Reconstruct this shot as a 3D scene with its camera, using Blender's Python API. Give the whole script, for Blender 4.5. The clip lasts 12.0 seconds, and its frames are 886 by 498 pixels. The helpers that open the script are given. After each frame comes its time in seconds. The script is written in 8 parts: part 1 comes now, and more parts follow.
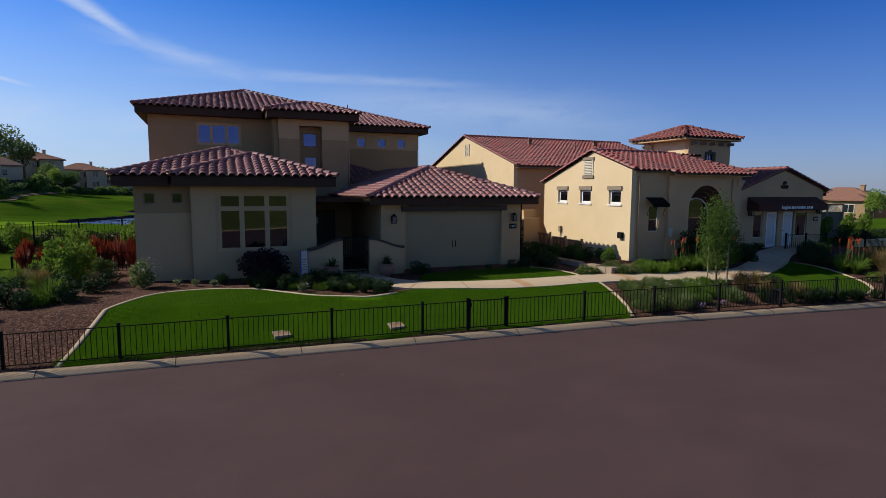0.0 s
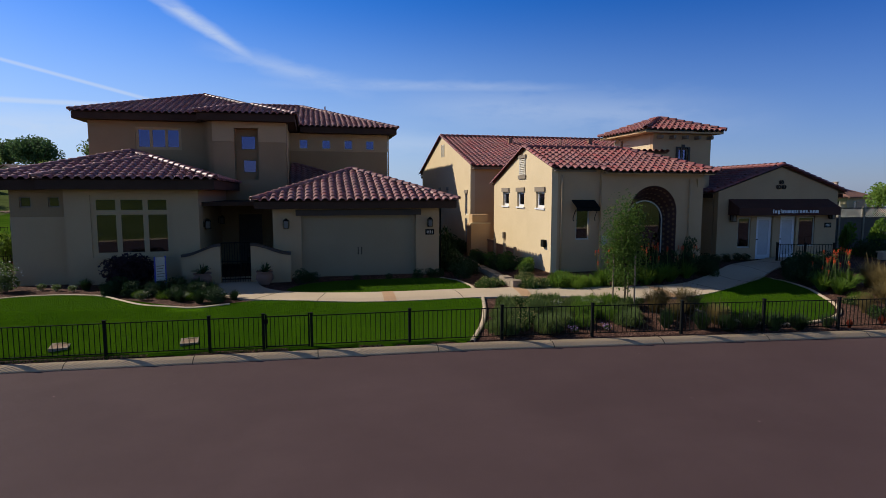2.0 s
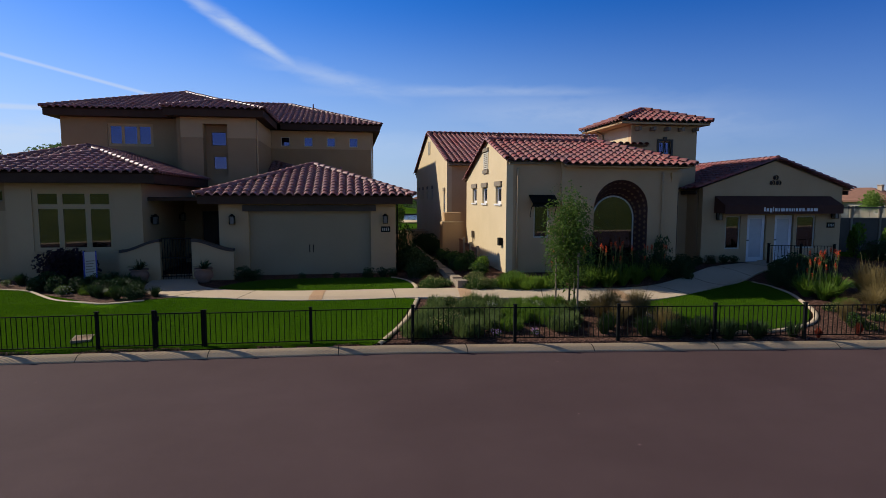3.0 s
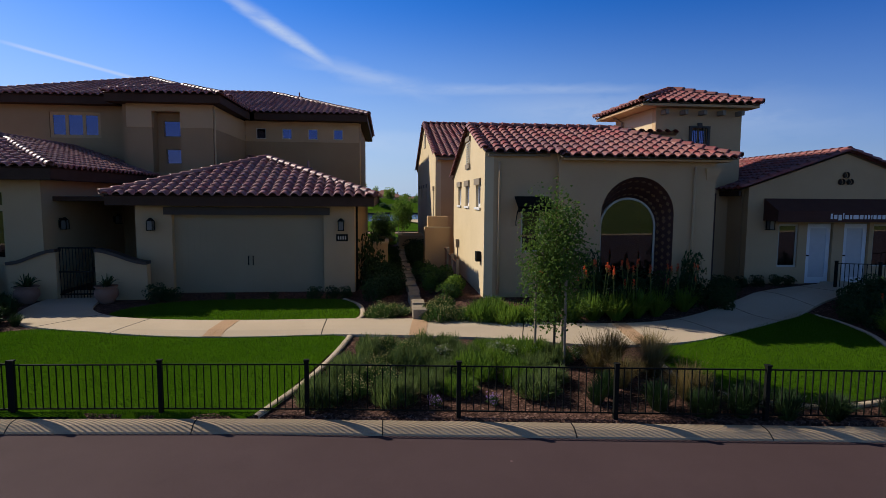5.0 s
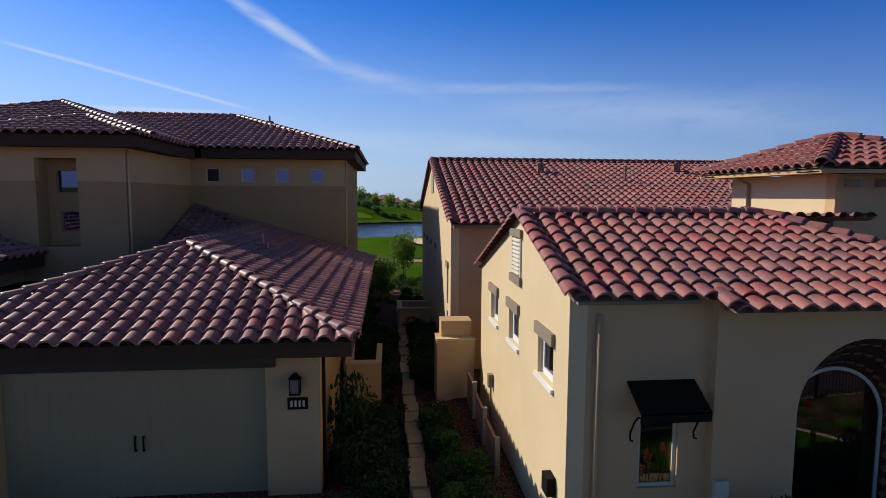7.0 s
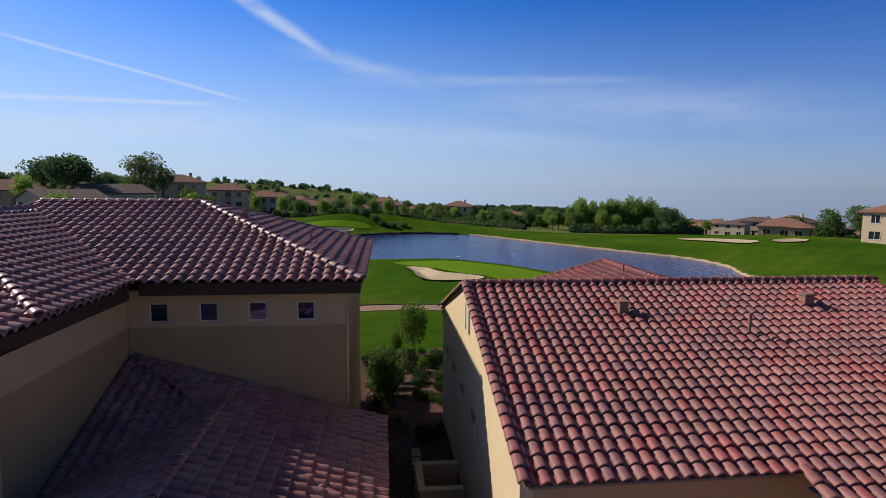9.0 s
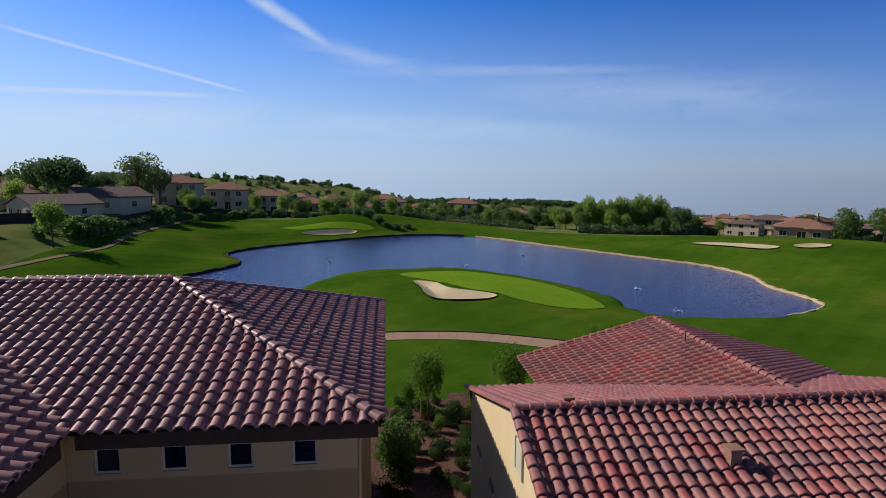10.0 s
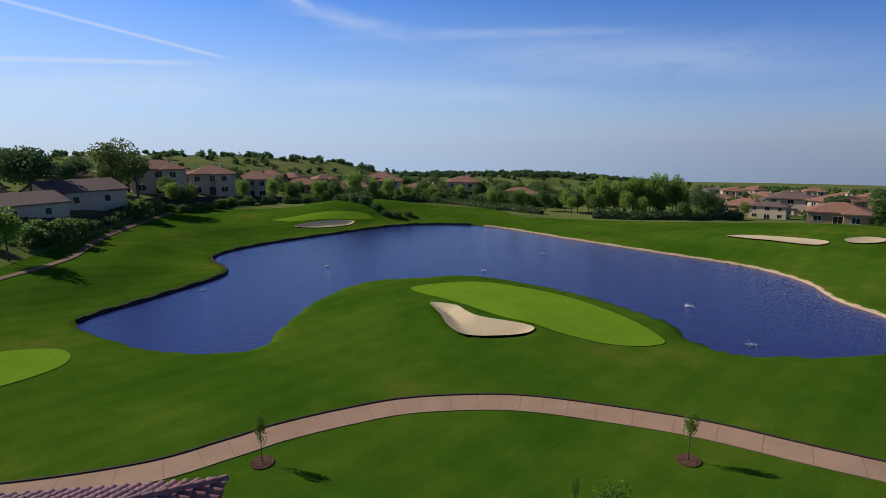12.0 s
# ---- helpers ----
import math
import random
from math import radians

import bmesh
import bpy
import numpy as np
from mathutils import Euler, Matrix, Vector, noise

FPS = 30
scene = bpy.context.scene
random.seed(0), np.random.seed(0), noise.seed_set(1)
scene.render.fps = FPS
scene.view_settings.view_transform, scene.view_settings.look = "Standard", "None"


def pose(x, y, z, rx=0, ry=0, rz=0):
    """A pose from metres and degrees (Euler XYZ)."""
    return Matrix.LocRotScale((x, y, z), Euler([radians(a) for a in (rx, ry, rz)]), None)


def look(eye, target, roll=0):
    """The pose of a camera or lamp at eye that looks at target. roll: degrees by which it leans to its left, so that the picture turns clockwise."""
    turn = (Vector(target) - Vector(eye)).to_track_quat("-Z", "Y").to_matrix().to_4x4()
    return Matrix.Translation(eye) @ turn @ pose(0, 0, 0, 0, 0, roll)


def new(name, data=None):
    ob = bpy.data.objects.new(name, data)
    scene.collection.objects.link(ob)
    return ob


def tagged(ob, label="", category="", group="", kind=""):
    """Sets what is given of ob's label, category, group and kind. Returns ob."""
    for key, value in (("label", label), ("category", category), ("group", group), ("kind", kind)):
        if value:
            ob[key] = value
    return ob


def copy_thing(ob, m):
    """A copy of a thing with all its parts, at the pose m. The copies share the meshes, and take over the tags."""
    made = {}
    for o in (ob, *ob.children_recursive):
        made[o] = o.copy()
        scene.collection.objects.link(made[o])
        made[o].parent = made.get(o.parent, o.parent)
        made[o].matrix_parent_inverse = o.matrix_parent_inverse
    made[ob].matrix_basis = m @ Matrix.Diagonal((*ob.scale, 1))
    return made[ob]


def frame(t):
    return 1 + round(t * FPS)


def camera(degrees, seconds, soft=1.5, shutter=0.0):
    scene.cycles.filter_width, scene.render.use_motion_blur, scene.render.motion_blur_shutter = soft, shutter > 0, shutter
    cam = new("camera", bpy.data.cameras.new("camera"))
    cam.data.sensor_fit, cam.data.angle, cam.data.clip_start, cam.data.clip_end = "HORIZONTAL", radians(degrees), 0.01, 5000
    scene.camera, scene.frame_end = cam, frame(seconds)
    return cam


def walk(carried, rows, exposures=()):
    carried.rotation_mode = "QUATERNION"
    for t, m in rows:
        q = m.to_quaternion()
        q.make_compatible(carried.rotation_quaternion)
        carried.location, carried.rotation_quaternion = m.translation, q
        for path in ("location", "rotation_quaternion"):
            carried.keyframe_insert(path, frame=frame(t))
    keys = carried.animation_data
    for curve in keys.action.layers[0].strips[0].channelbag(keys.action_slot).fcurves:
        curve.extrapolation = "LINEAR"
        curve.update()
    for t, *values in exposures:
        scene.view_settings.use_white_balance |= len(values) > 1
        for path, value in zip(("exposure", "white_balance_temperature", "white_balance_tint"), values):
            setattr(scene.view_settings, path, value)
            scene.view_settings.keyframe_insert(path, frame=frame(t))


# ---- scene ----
cam = camera(77.0, 12.0, 0.5)
PATH = [
    (0, (-7.74, -22.986, 3.565), (-6.973, -21.152, 3.352), 0.3),
    (0.5, (-5.71, -23.281, 3.657), (-5.029, -21.413, 3.442), 0.3),
    (1, (-3.548, -23.491, 3.51), (-2.96, -21.591, 3.307), 0.15),
    (1.5, (-1.507, -23.512, 3.561), (-0.984, -21.593, 3.357), 0.1),
    (2, (0.533, -23.339, 3.493), (0.989, -21.402, 3.295), 0.0),
    (2.5, (2.528, -23.115, 3.347), (2.917, -21.163, 3.155), 0.1),
    (3, (4.05, -22.734, 3.102), (4.375, -20.769, 2.922), 0.1),
    (3.2, (4.52, -22.54, 3.03), (4.826, -20.571, 2.855), 0.15),
    (5, (6.878, -18.479, 3.213), (7.081, -16.498, 3.027), 0.4),
    (5.5, (6.981, -16.472, 3.446), (7.188, -14.491, 3.269), 0.5),
    (6, (7.122, -14.323, 4.038), (7.325, -12.342, 3.86), 0.4),
    (6.5, (7.209, -12.295, 4.823), (7.408, -10.312, 4.647), 0.4),
    (7, (7.13, -10.445, 5.775), (7.33, -8.464, 5.586), 0.3),
    (7.5, (7.06, -8.64, 6.835), (7.26, -6.66, 6.637), 0.2),
    (7.7, (7.04, -7.886, 7.29), (7.239, -5.906, 7.084), 0.15),
    (9.3, (6.466, -2.057, 10.859), (6.676, -0.08, 10.638), 0.4),
    (9.5, (6.4, -1.112, 11.344), (6.606, 0.864, 11.114), 0.3),
    (10, (6.103, 1.163, 12.54), (6.306, 3.137, 12.293), 0.1),
    (10.5, (5.739, 3.703, 13.74), (5.942, 5.674, 13.466), -0.2),
    (11, (4.941, 6.605, 14.767), (5.158, 8.571, 14.466), -0.2),
    (11.5, (4.77, 9.999, 15.572), (4.989, 11.96, 15.242), -0.5),
    (12, (4.153, 12.952, 16.534), (4.382, 14.906, 16.172), -0.7),
]
walk(cam, [(t, look(eye, target, roll)) for t, eye, target, roll in PATH], exposures=[(0, 0.0, 6570, 11), (12, 0.0, 6570, 11)])

# ---- world, sun and exposure ----
SUN_TO = Vector((-0.80, 0.453, 0.63)).normalized()
world = bpy.data.worlds.new("world")
scene.world = world
world.use_nodes = True
SKY_SAT, SKY_TINT, SKY_LOW, CLOUD = 1.46, (0.87, 0.905, 1.39), (4.0, 5.7, 8.3), (7.2, 8.4, 10.2)


def world_nodes(wt):
    """Nishita sky with thin high cloud and two condensation trails."""
    n, l = wt.nodes, wt.links
    n.clear()
    out = n.new("ShaderNodeOutputWorld")
    bg = n.new("ShaderNodeBackground")
    bg.inputs[1].default_value = 0.083
    sky = n.new("ShaderNodeTexSky")
    sky.sky_type = "NISHITA"
    sky.sun_disc = False
    sky.sun_elevation = math.asin(SUN_TO.z)
    sky.sun_rotation = math.atan2(SUN_TO.x, SUN_TO.y)
    sky.air_density, sky.dust_density, sky.ozone_density = 1.0, 0.35, 3.0
    co = n.new("ShaderNodeTexCoord")
    sep = n.new("ShaderNodeSeparateXYZ")
    l.new(co.outputs["Generated"], sep.inputs[0])

    def math2(op, a, b=0.0, clamp=False):
        m = n.new("ShaderNodeMath")
        m.operation, m.use_clamp = op, clamp
        for k, v in enumerate((a, b)):
            if hasattr(v, "links"):
                l.new(v, m.inputs[k])
            else:
                m.inputs[k].default_value = v
        return m.outputs[0]

    def fade(v, a, b):
        m = n.new("ShaderNodeMapRange")
        m.interpolation_type = "SMOOTHSTEP"
        m.inputs[1].default_value, m.inputs[2].default_value = a, b
        l.new(v, m.inputs[0])
        return m.outputs[0]

    def mix(a, b, fac, mode="MIX"):
        m = n.new("ShaderNodeMix")
        m.data_type, m.blend_type = "RGBA", mode
        for sock, v in ((m.inputs[0], fac), (m.inputs[6], a), (m.inputs[7], b)):
            if hasattr(v, "links"):
                l.new(v, sock)
            else:
                sock.default_value = v if isinstance(v, float) else (*v, 1)
        return m.outputs[2]

    def dot(v):
        m = n.new("ShaderNodeVectorMath")
        m.operation = "DOT_PRODUCT"
        l.new(co.outputs["Generated"], m.inputs[0])
        m.inputs[1].default_value = v
        return m.outputs["Value"]

    nz = n.new("ShaderNodeTexNoise")
    nz.inputs["Scale"].default_value, nz.inputs["Detail"].default_value, nz.inputs["Roughness"].default_value = 7.0, 7.0, 0.62
    mp = n.new("ShaderNodeMapping")
    mp.inputs["Scale"].default_value = (1.0, 1.0, 3.2)
    l.new(co.outputs["Generated"], mp.inputs["Vector"])
    l.new(mp.outputs[0], nz.inputs["Vector"])

    def streak(a, b, wide, power, soft=0.05, rough=1.0):
        """A soft line of cloud from direction a to direction b."""
        a, b = Vector(a).normalized(), Vector(b).normalized()
        side = a.cross(b).normalized()
        mid = (a + b).normalized()
        tang = side.cross(mid).normalized()
        reach = abs(tang.dot(b))
        off = math2("ABSOLUTE", dot(side))
        wob = math2("MULTIPLY", math2("SUBTRACT", nz.outputs[0], 0.5), wide * 2.2 * rough)
        band = fade(math2("ADD", off, wob), wide, wide * 0.1)
        ends = fade(math2("ABSOLUTE", dot(tang)), reach + soft, reach - soft)
        ahead = fade(dot(mid), 0.2, 0.5)
        grain = fade(nz.outputs[0], 0.42 - 0.5 * (1 - rough), 0.62)
        body = math2("ADD", math2("MULTIPLY", grain, 0.65 * rough), 1 - 0.65 * rough)
        return math2("MULTIPLY", math2("MULTIPLY", math2("MULTIPLY", band, ends), math2("MULTIPLY", ahead, body)), power)

    hue = n.new("ShaderNodeHueSaturation")
    hue.inputs["Saturation"].default_value = SKY_SAT
    l.new(sky.outputs[0], hue.inputs["Color"])
    deep = mix(hue.outputs[0], SKY_TINT, 1.0, "MULTIPLY")
    deep = mix(deep, mix(sky.outputs[0], (0.50, 0.455, 0.45), 1.0, "MULTIPLY"), fade(sep.outputs[2], 0.38, 0.7))
    low = math2("MULTIPLY", fade(sep.outputs[2], 0.34, -0.02), math2("ADD", math2("MULTIPLY", fade(dot((SUN_TO.x, SUN_TO.y, 0)), -0.55, 0.55), 0.56), 0.44))
    base = mix(deep, SKY_LOW, math2("MULTIPLY", low, 0.82))
    clouds = [streak((-0.512, 0.834, 0.204), (-0.238, 0.961, 0.144), 0.0042, 0.5, 0.03, 0.25), streak((-0.56, 0.82, 0.121), (-0.28, 0.951, 0.133), 0.006, 0.55, 0.05, 0.25),
              streak((-0.24, 0.925, 0.305), (-0.10, 0.972, 0.225), 0.016, 0.8, 0.08, 0.9), streak((-0.12, 0.968, 0.222), (0.07, 0.98, 0.18), 0.026, 0.38, 0.09, 1.0),
              streak((0.0, 0.98, 0.182), (0.40, 0.90, 0.178), 0.014, 0.3, 0.14, 0.9), streak((0.2, 0.95, 0.15), (0.62, 0.77, 0.12), 0.05, 0.28, 0.15, 0.9),
              streak((-0.56, 0.82, 0.08), (-0.2, 0.97, 0.104), 0.04, 0.5, 0.12, 0.9), streak((-0.2, 0.97, 0.1), (0.3, 0.94, 0.08), 0.03, 0.25, 0.15, 0.9)]
    total = clouds[0]
    for c in clouds[1:]:
        total = math2("MAXIMUM", total, c)
    glow = fade(dot(Vector((SUN_TO.x, SUN_TO.y, 0)).normalized()), -0.75, 0.95)
    behind = fade(sep.outputs[1], 0.25, -0.35)
    away = mix((0.69, 0.74, 0.86), (1.26, 1.13, 1.02), behind)
    lit = mix(base, mix(away, (1.28, 1.27, 1.22), glow), 1.0, "MULTIPLY")
    l.new(mix(lit, CLOUD, total), bg.inputs[0])
    l.new(bg.outputs[0], out.inputs[0])


world_nodes(world.node_tree)
sun_data = bpy.data.lights.new("sun", "SUN")
sun_data.energy, sun_data.angle, sun_data.color = 5.0, radians(0.55), (1.0, 0.925, 0.79)
sun = new("sun", sun_data)
sun.matrix_world = look(SUN_TO * 60, (0, 0, 0))

# ---- materials ----
def material(name, build):
    m = bpy.data.materials.new(name)
    m.use_nodes = True
    t = m.node_tree
    b = t.nodes["Principled BSDF"]
    build(t, b)
    return m


def node(t, kind, **sets):
    nd = t.nodes.new(kind)
    for key, value in sets.items():
        nd.inputs[key.replace("_", " ")].default_value = value
    return nd


def ramp(t, fac, stops):
    r = t.nodes.new("ShaderNodeValToRGB")
    while len(r.color_ramp.elements) < len(stops):
        r.color_ramp.elements.new(0.5)
    for e, (p, c) in zip(r.color_ramp.elements, stops):
        e.position, e.color = p, (*c, 1)
    t.links.new(fac, r.inputs[0])
    return r.outputs[0]


def noise_at(t, scale, detail=4.0, rough=0.6, coord="Object"):
    c = t.nodes.new("ShaderNodeTexCoord")
    nd = node(t, "ShaderNodeTexNoise", Scale=scale, Detail=detail, Roughness=rough)
    t.links.new(c.outputs[coord], nd.inputs["Vector"])
    return nd.outputs[0]


def mixed(t, a, b, fac, mode="MIX"):
    m = t.nodes.new("ShaderNodeMix")
    m.data_type, m.blend_type = "RGBA", mode
    for sock, value in ((m.inputs[0], fac), (m.inputs[6], a), (m.inputs[7], b)):
        if hasattr(value, "links"):
            t.links.new(value, sock)
        else:
            sock.default_value = value if isinstance(value, float) else (*value, 1)
    return m.outputs[2]


def bump(t, b, height, strength, distance=0.02):
    bp = node(t, "ShaderNodeBump", Strength=strength, Distance=distance)
    t.links.new(height, bp.inputs["Height"])
    t.links.new(bp.outputs[0], b.inputs["Normal"])


def grained(name, dark, light, scale, rough=0.8, fine=40.0, relief=0.3, metal=0.0, depth=0.01):
    """A surface with slow stains, fine grain and relief."""
    def build(t, b):
        col = ramp(t, noise_at(t, scale, 5), [(0.3, dark), (0.7, light)])
        g = noise_at(t, fine, 3)
        t.links.new(mixed(t, col, ramp(t, g, [(0.3, tuple(c * 0.75 for c in dark)), (0.7, light)]), 0.35), b.inputs["Base Color"])
        b.inputs["Roughness"].default_value = rough
        b.inputs["Metallic"].default_value = metal
        b.inputs["Specular IOR Level"].default_value = 0.5 if rough < 0.7 else 0.12
        bump(t, b, g, relief, depth)
    return material(name, build)


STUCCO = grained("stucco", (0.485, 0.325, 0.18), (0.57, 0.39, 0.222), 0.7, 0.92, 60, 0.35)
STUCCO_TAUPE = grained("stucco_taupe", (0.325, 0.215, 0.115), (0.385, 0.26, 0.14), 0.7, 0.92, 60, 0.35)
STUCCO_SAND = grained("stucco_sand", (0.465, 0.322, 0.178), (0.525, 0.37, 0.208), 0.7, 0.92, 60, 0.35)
# sun-facing walls get this paler mix: sunlight put into colour; copings are truly pale
STUCCO_SUNLIT_PALE = grained("stucco_sunlit_pale", (0.58, 0.46, 0.285), (0.665, 0.535, 0.34), 0.7, 0.92, 60, 0.35)
FASCIA = grained("brown_fascia", (0.05, 0.028, 0.019), (0.075, 0.043, 0.03), 2.0, 0.7, 30, 0.2)


def asphalt_build(t, b):
    """Worn asphalt: aggregate grain, slow patches, faint streaks along the street and pale specks."""
    c = t.nodes.new("ShaderNodeTexCoord")
    mp = t.nodes.new("ShaderNodeMapping")
    mp.inputs["Scale"].default_value = (0.10, 0.9, 1.0)
    t.links.new(c.outputs["Object"], mp.inputs["Vector"])
    lane = node(t, "ShaderNodeTexNoise", Scale=1.0, Detail=5.0, Roughness=0.6)
    t.links.new(mp.outputs[0], lane.inputs["Vector"])
    fine = noise_at(t, 90.0, 3)
    col = ramp(t, noise_at(t, 0.35, 5), [(0.3, (0.066, 0.0415, 0.043)), (0.7, (0.080, 0.0515, 0.053))])
    col = mixed(t, col, ramp(t, fine, [(0.3, (0.62, 0.62, 0.62)), (0.7, (1.3, 1.3, 1.3))]), 0.5, "MULTIPLY")
    col = mixed(t, col, ramp(t, lane.outputs[0], [(0.3, (0.98, 0.98, 0.98)), (0.55, (1.0, 1.0, 1.0)), (0.75, (1.03, 1.03, 1.03))]), 1.0, "MULTIPLY")
    col = mixed(t, col, ramp(t, noise_at(t, 0.9, 6, 0.7), [(0.35, (0.95, 0.95, 0.95)), (0.7, (1.05, 1.05, 1.05))]), 0.9, "MULTIPLY")
    v = node(t, "ShaderNodeTexVoronoi", Scale=0.9)
    t.links.new(c.outputs["Object"], v.inputs["Vector"])
    col = mixed(t, col, ramp(t, v.outputs["Distance"], [(0.0, (3.2, 3.1, 3.0)), (0.022, (2.2, 2.2, 2.2)), (0.03, (1.0, 1.0, 1.0))]), 1.0, "MULTIPLY")
    t.links.new(col, b.inputs["Base Color"])
    b.inputs["Roughness"].default_value = 0.9
    b.inputs["Specular IOR Level"].default_value = 0.12
    bump(t, b, fine, 0.5, 0.01)


ASPHALT = material("asphalt", asphalt_build)
KERB = grained("kerb_concrete", (0.42, 0.305, 0.19), (0.54, 0.405, 0.265), 0.5, 0.92, 40, 0.35)
CONCRETE = grained("concrete", (0.47, 0.37, 0.26), (0.58, 0.465, 0.335), 0.6, 0.9, 50, 0.25)
BLACK_IRON = grained("black_iron", (0.005, 0.006, 0.005), (0.009, 0.010, 0.009), 5.0, 0.72, 60, 0.1)


def tile_material(name, stops, rough, gloss=0.3):
    """Concrete roof tile: one colour a tile, mottled, worn at the edges."""
    def build(t, b):
        o, g = t.nodes.new("ShaderNodeObjectInfo"), t.nodes.new("ShaderNodeNewGeometry")
        add = t.nodes.new("ShaderNodeMath")
        add.operation = "ADD"
        t.links.new(o.outputs["Random"], add.inputs[0])
        t.links.new(g.outputs["Random Per Island"], add.inputs[1])
        fr = t.nodes.new("ShaderNodeMath")
        fr.operation = "FRACT"
        t.links.new(add.outputs[0], fr.inputs[0])
        patch_ = node(t, "ShaderNodeTexNoise", Scale=1.1, Detail=1.5, Roughness=0.6)
        t.links.new(g.outputs["Position"], patch_.inputs["Vector"])
        wide = node(t, "ShaderNodeMapRange")
        wide.inputs[1].default_value, wide.inputs[2].default_value = 0.3, 0.7
        t.links.new(patch_.outputs[0], wide.inputs[0])
        both = t.nodes.new("ShaderNodeMix")
        both.inputs[0].default_value = 0.52
        t.links.new(wide.outputs[0], both.inputs[2])
        t.links.new(fr.outputs[0], both.inputs[3])
        col = ramp(t, both.outputs[0], stops)
        nz = t.nodes.new("ShaderNodeTexNoise")
        nz.inputs["Scale"].default_value, nz.inputs["Detail"].default_value = 5.0, 6.0
        t.links.new(g.outputs["Position"], nz.inputs["Vector"])
        big = t.nodes.new("ShaderNodeTexNoise")
        big.inputs["Scale"].default_value = 0.6
        t.links.new(g.outputs["Position"], big.inputs["Vector"])
        shade = ramp(t, nz.outputs[0], [(0.25, (0.55, 0.55, 0.57)), (0.75, (1.15, 1.12, 1.1))])
        slow = ramp(t, big.outputs[0], [(0.3, (0.8, 0.78, 0.78)), (0.7, (1.12, 1.05, 1.0))])
        t.links.new(mixed(t, mixed(t, col, shade, 0.8, "MULTIPLY"), slow, 0.8, "MULTIPLY"), b.inputs["Base Color"])
        b.inputs["Roughness"].default_value = rough
        b.inputs["Specular IOR Level"].default_value = gloss
        bump(t, b, nz.outputs[0], 0.25, 0.01)
    return material(name, build)


TILE_DARK = tile_material("dark_tile", [(0.0, (0.228, 0.090, 0.097)), (0.3, (0.299, 0.144, 0.146)), (0.6, (0.346, 0.187, 0.175)), (0.85, (0.330, 0.119, 0.120)), (1.0, (0.259, 0.126, 0.130))], 0.46, 0.42)
TILE_RED = tile_material("red_tile", [(0.0, (0.309, 0.080, 0.080)), (0.22, (0.309, 0.085, 0.084)), (0.34, (0.301, 0.106, 0.102)), (0.48, (0.309, 0.132, 0.117)), (0.6, (0.293, 0.122, 0.113)), (0.7, (0.232, 0.101, 0.106)), (0.82, (0.224, 0.099, 0.107)), (1.0, (0.301, 0.091, 0.090))], 0.55)


def glass_build(t, b):
    """Window glass: dim room and blue sky reflection are put into its colours."""
    b.inputs["Base Color"].default_value = (0.045, 0.052, 0.06, 1)
    b.inputs["Roughness"].default_value = 0.015
    b.inputs["Transmission Weight"].default_value = 0.9
    b.inputs["IOR"].default_value = 2.4
    b.inputs["Specular Tint"].default_value = (0.36, 0.43, 1.0, 1)


GLASS = material("window_glass", glass_build)


def dim_room_glass_build(t, b):
    """Window glass of the lower rooms: their darkness is put into the base colour."""
    b.inputs["Base Color"].default_value = (0.05, 0.056, 0.055, 1)
    b.inputs["Roughness"].default_value = 0.015
    b.inputs["Transmission Weight"].default_value = 0.9
    b.inputs["IOR"].default_value = 1.85
    b.inputs["Specular Tint"].default_value = (0.86, 0.92, 1.0, 1)


DIM_ROOM_GLASS = material("dim_room_glass", dim_room_glass_build)


def leafy(name, dark, light, through_light=0.35, scale=3.0):
    """Foliage: part of the light passes through; each leaf differs."""
    m = bpy.data.materials.new(name)
    m.use_nodes = True
    t = m.node_tree
    b, out = t.nodes["Principled BSDF"], t.nodes["Material Output"]
    g, o = t.nodes.new("ShaderNodeNewGeometry"), t.nodes.new("ShaderNodeObjectInfo")
    add = t.nodes.new("ShaderNodeMath")
    add.operation = "ADD"
    t.links.new(g.outputs["Random Per Island"], add.inputs[0])
    sc = t.nodes.new("ShaderNodeMath")
    sc.operation = "MULTIPLY"
    sc.inputs[1].default_value = 0.5
    t.links.new(o.outputs["Random"], sc.inputs[0])
    t.links.new(sc.outputs[0], add.inputs[1])
    hv = t.nodes.new("ShaderNodeMath")
    hv.operation = "MULTIPLY"
    hv.inputs[1].default_value = 0.667
    t.links.new(add.outputs[0], hv.inputs[0])
    col = ramp(t, hv.outputs[0], [(0.0, dark), (1.0, light)])
    t.links.new(col, b.inputs["Base Color"])
    b.inputs["Roughness"].default_value = 0.65
    b.inputs["Specular IOR Level"].default_value = 0.2
    tr = t.nodes.new("ShaderNodeBsdfTranslucent")
    t.links.new(col, tr.inputs[0])
    mx = t.nodes.new("ShaderNodeMixShader")
    mx.inputs[0].default_value = through_light
    t.links.new(b.outputs[0], mx.inputs[1])
    t.links.new(tr.outputs[0], mx.inputs[2])
    t.links.new(mx.outputs[0], out.inputs[0])
    return m


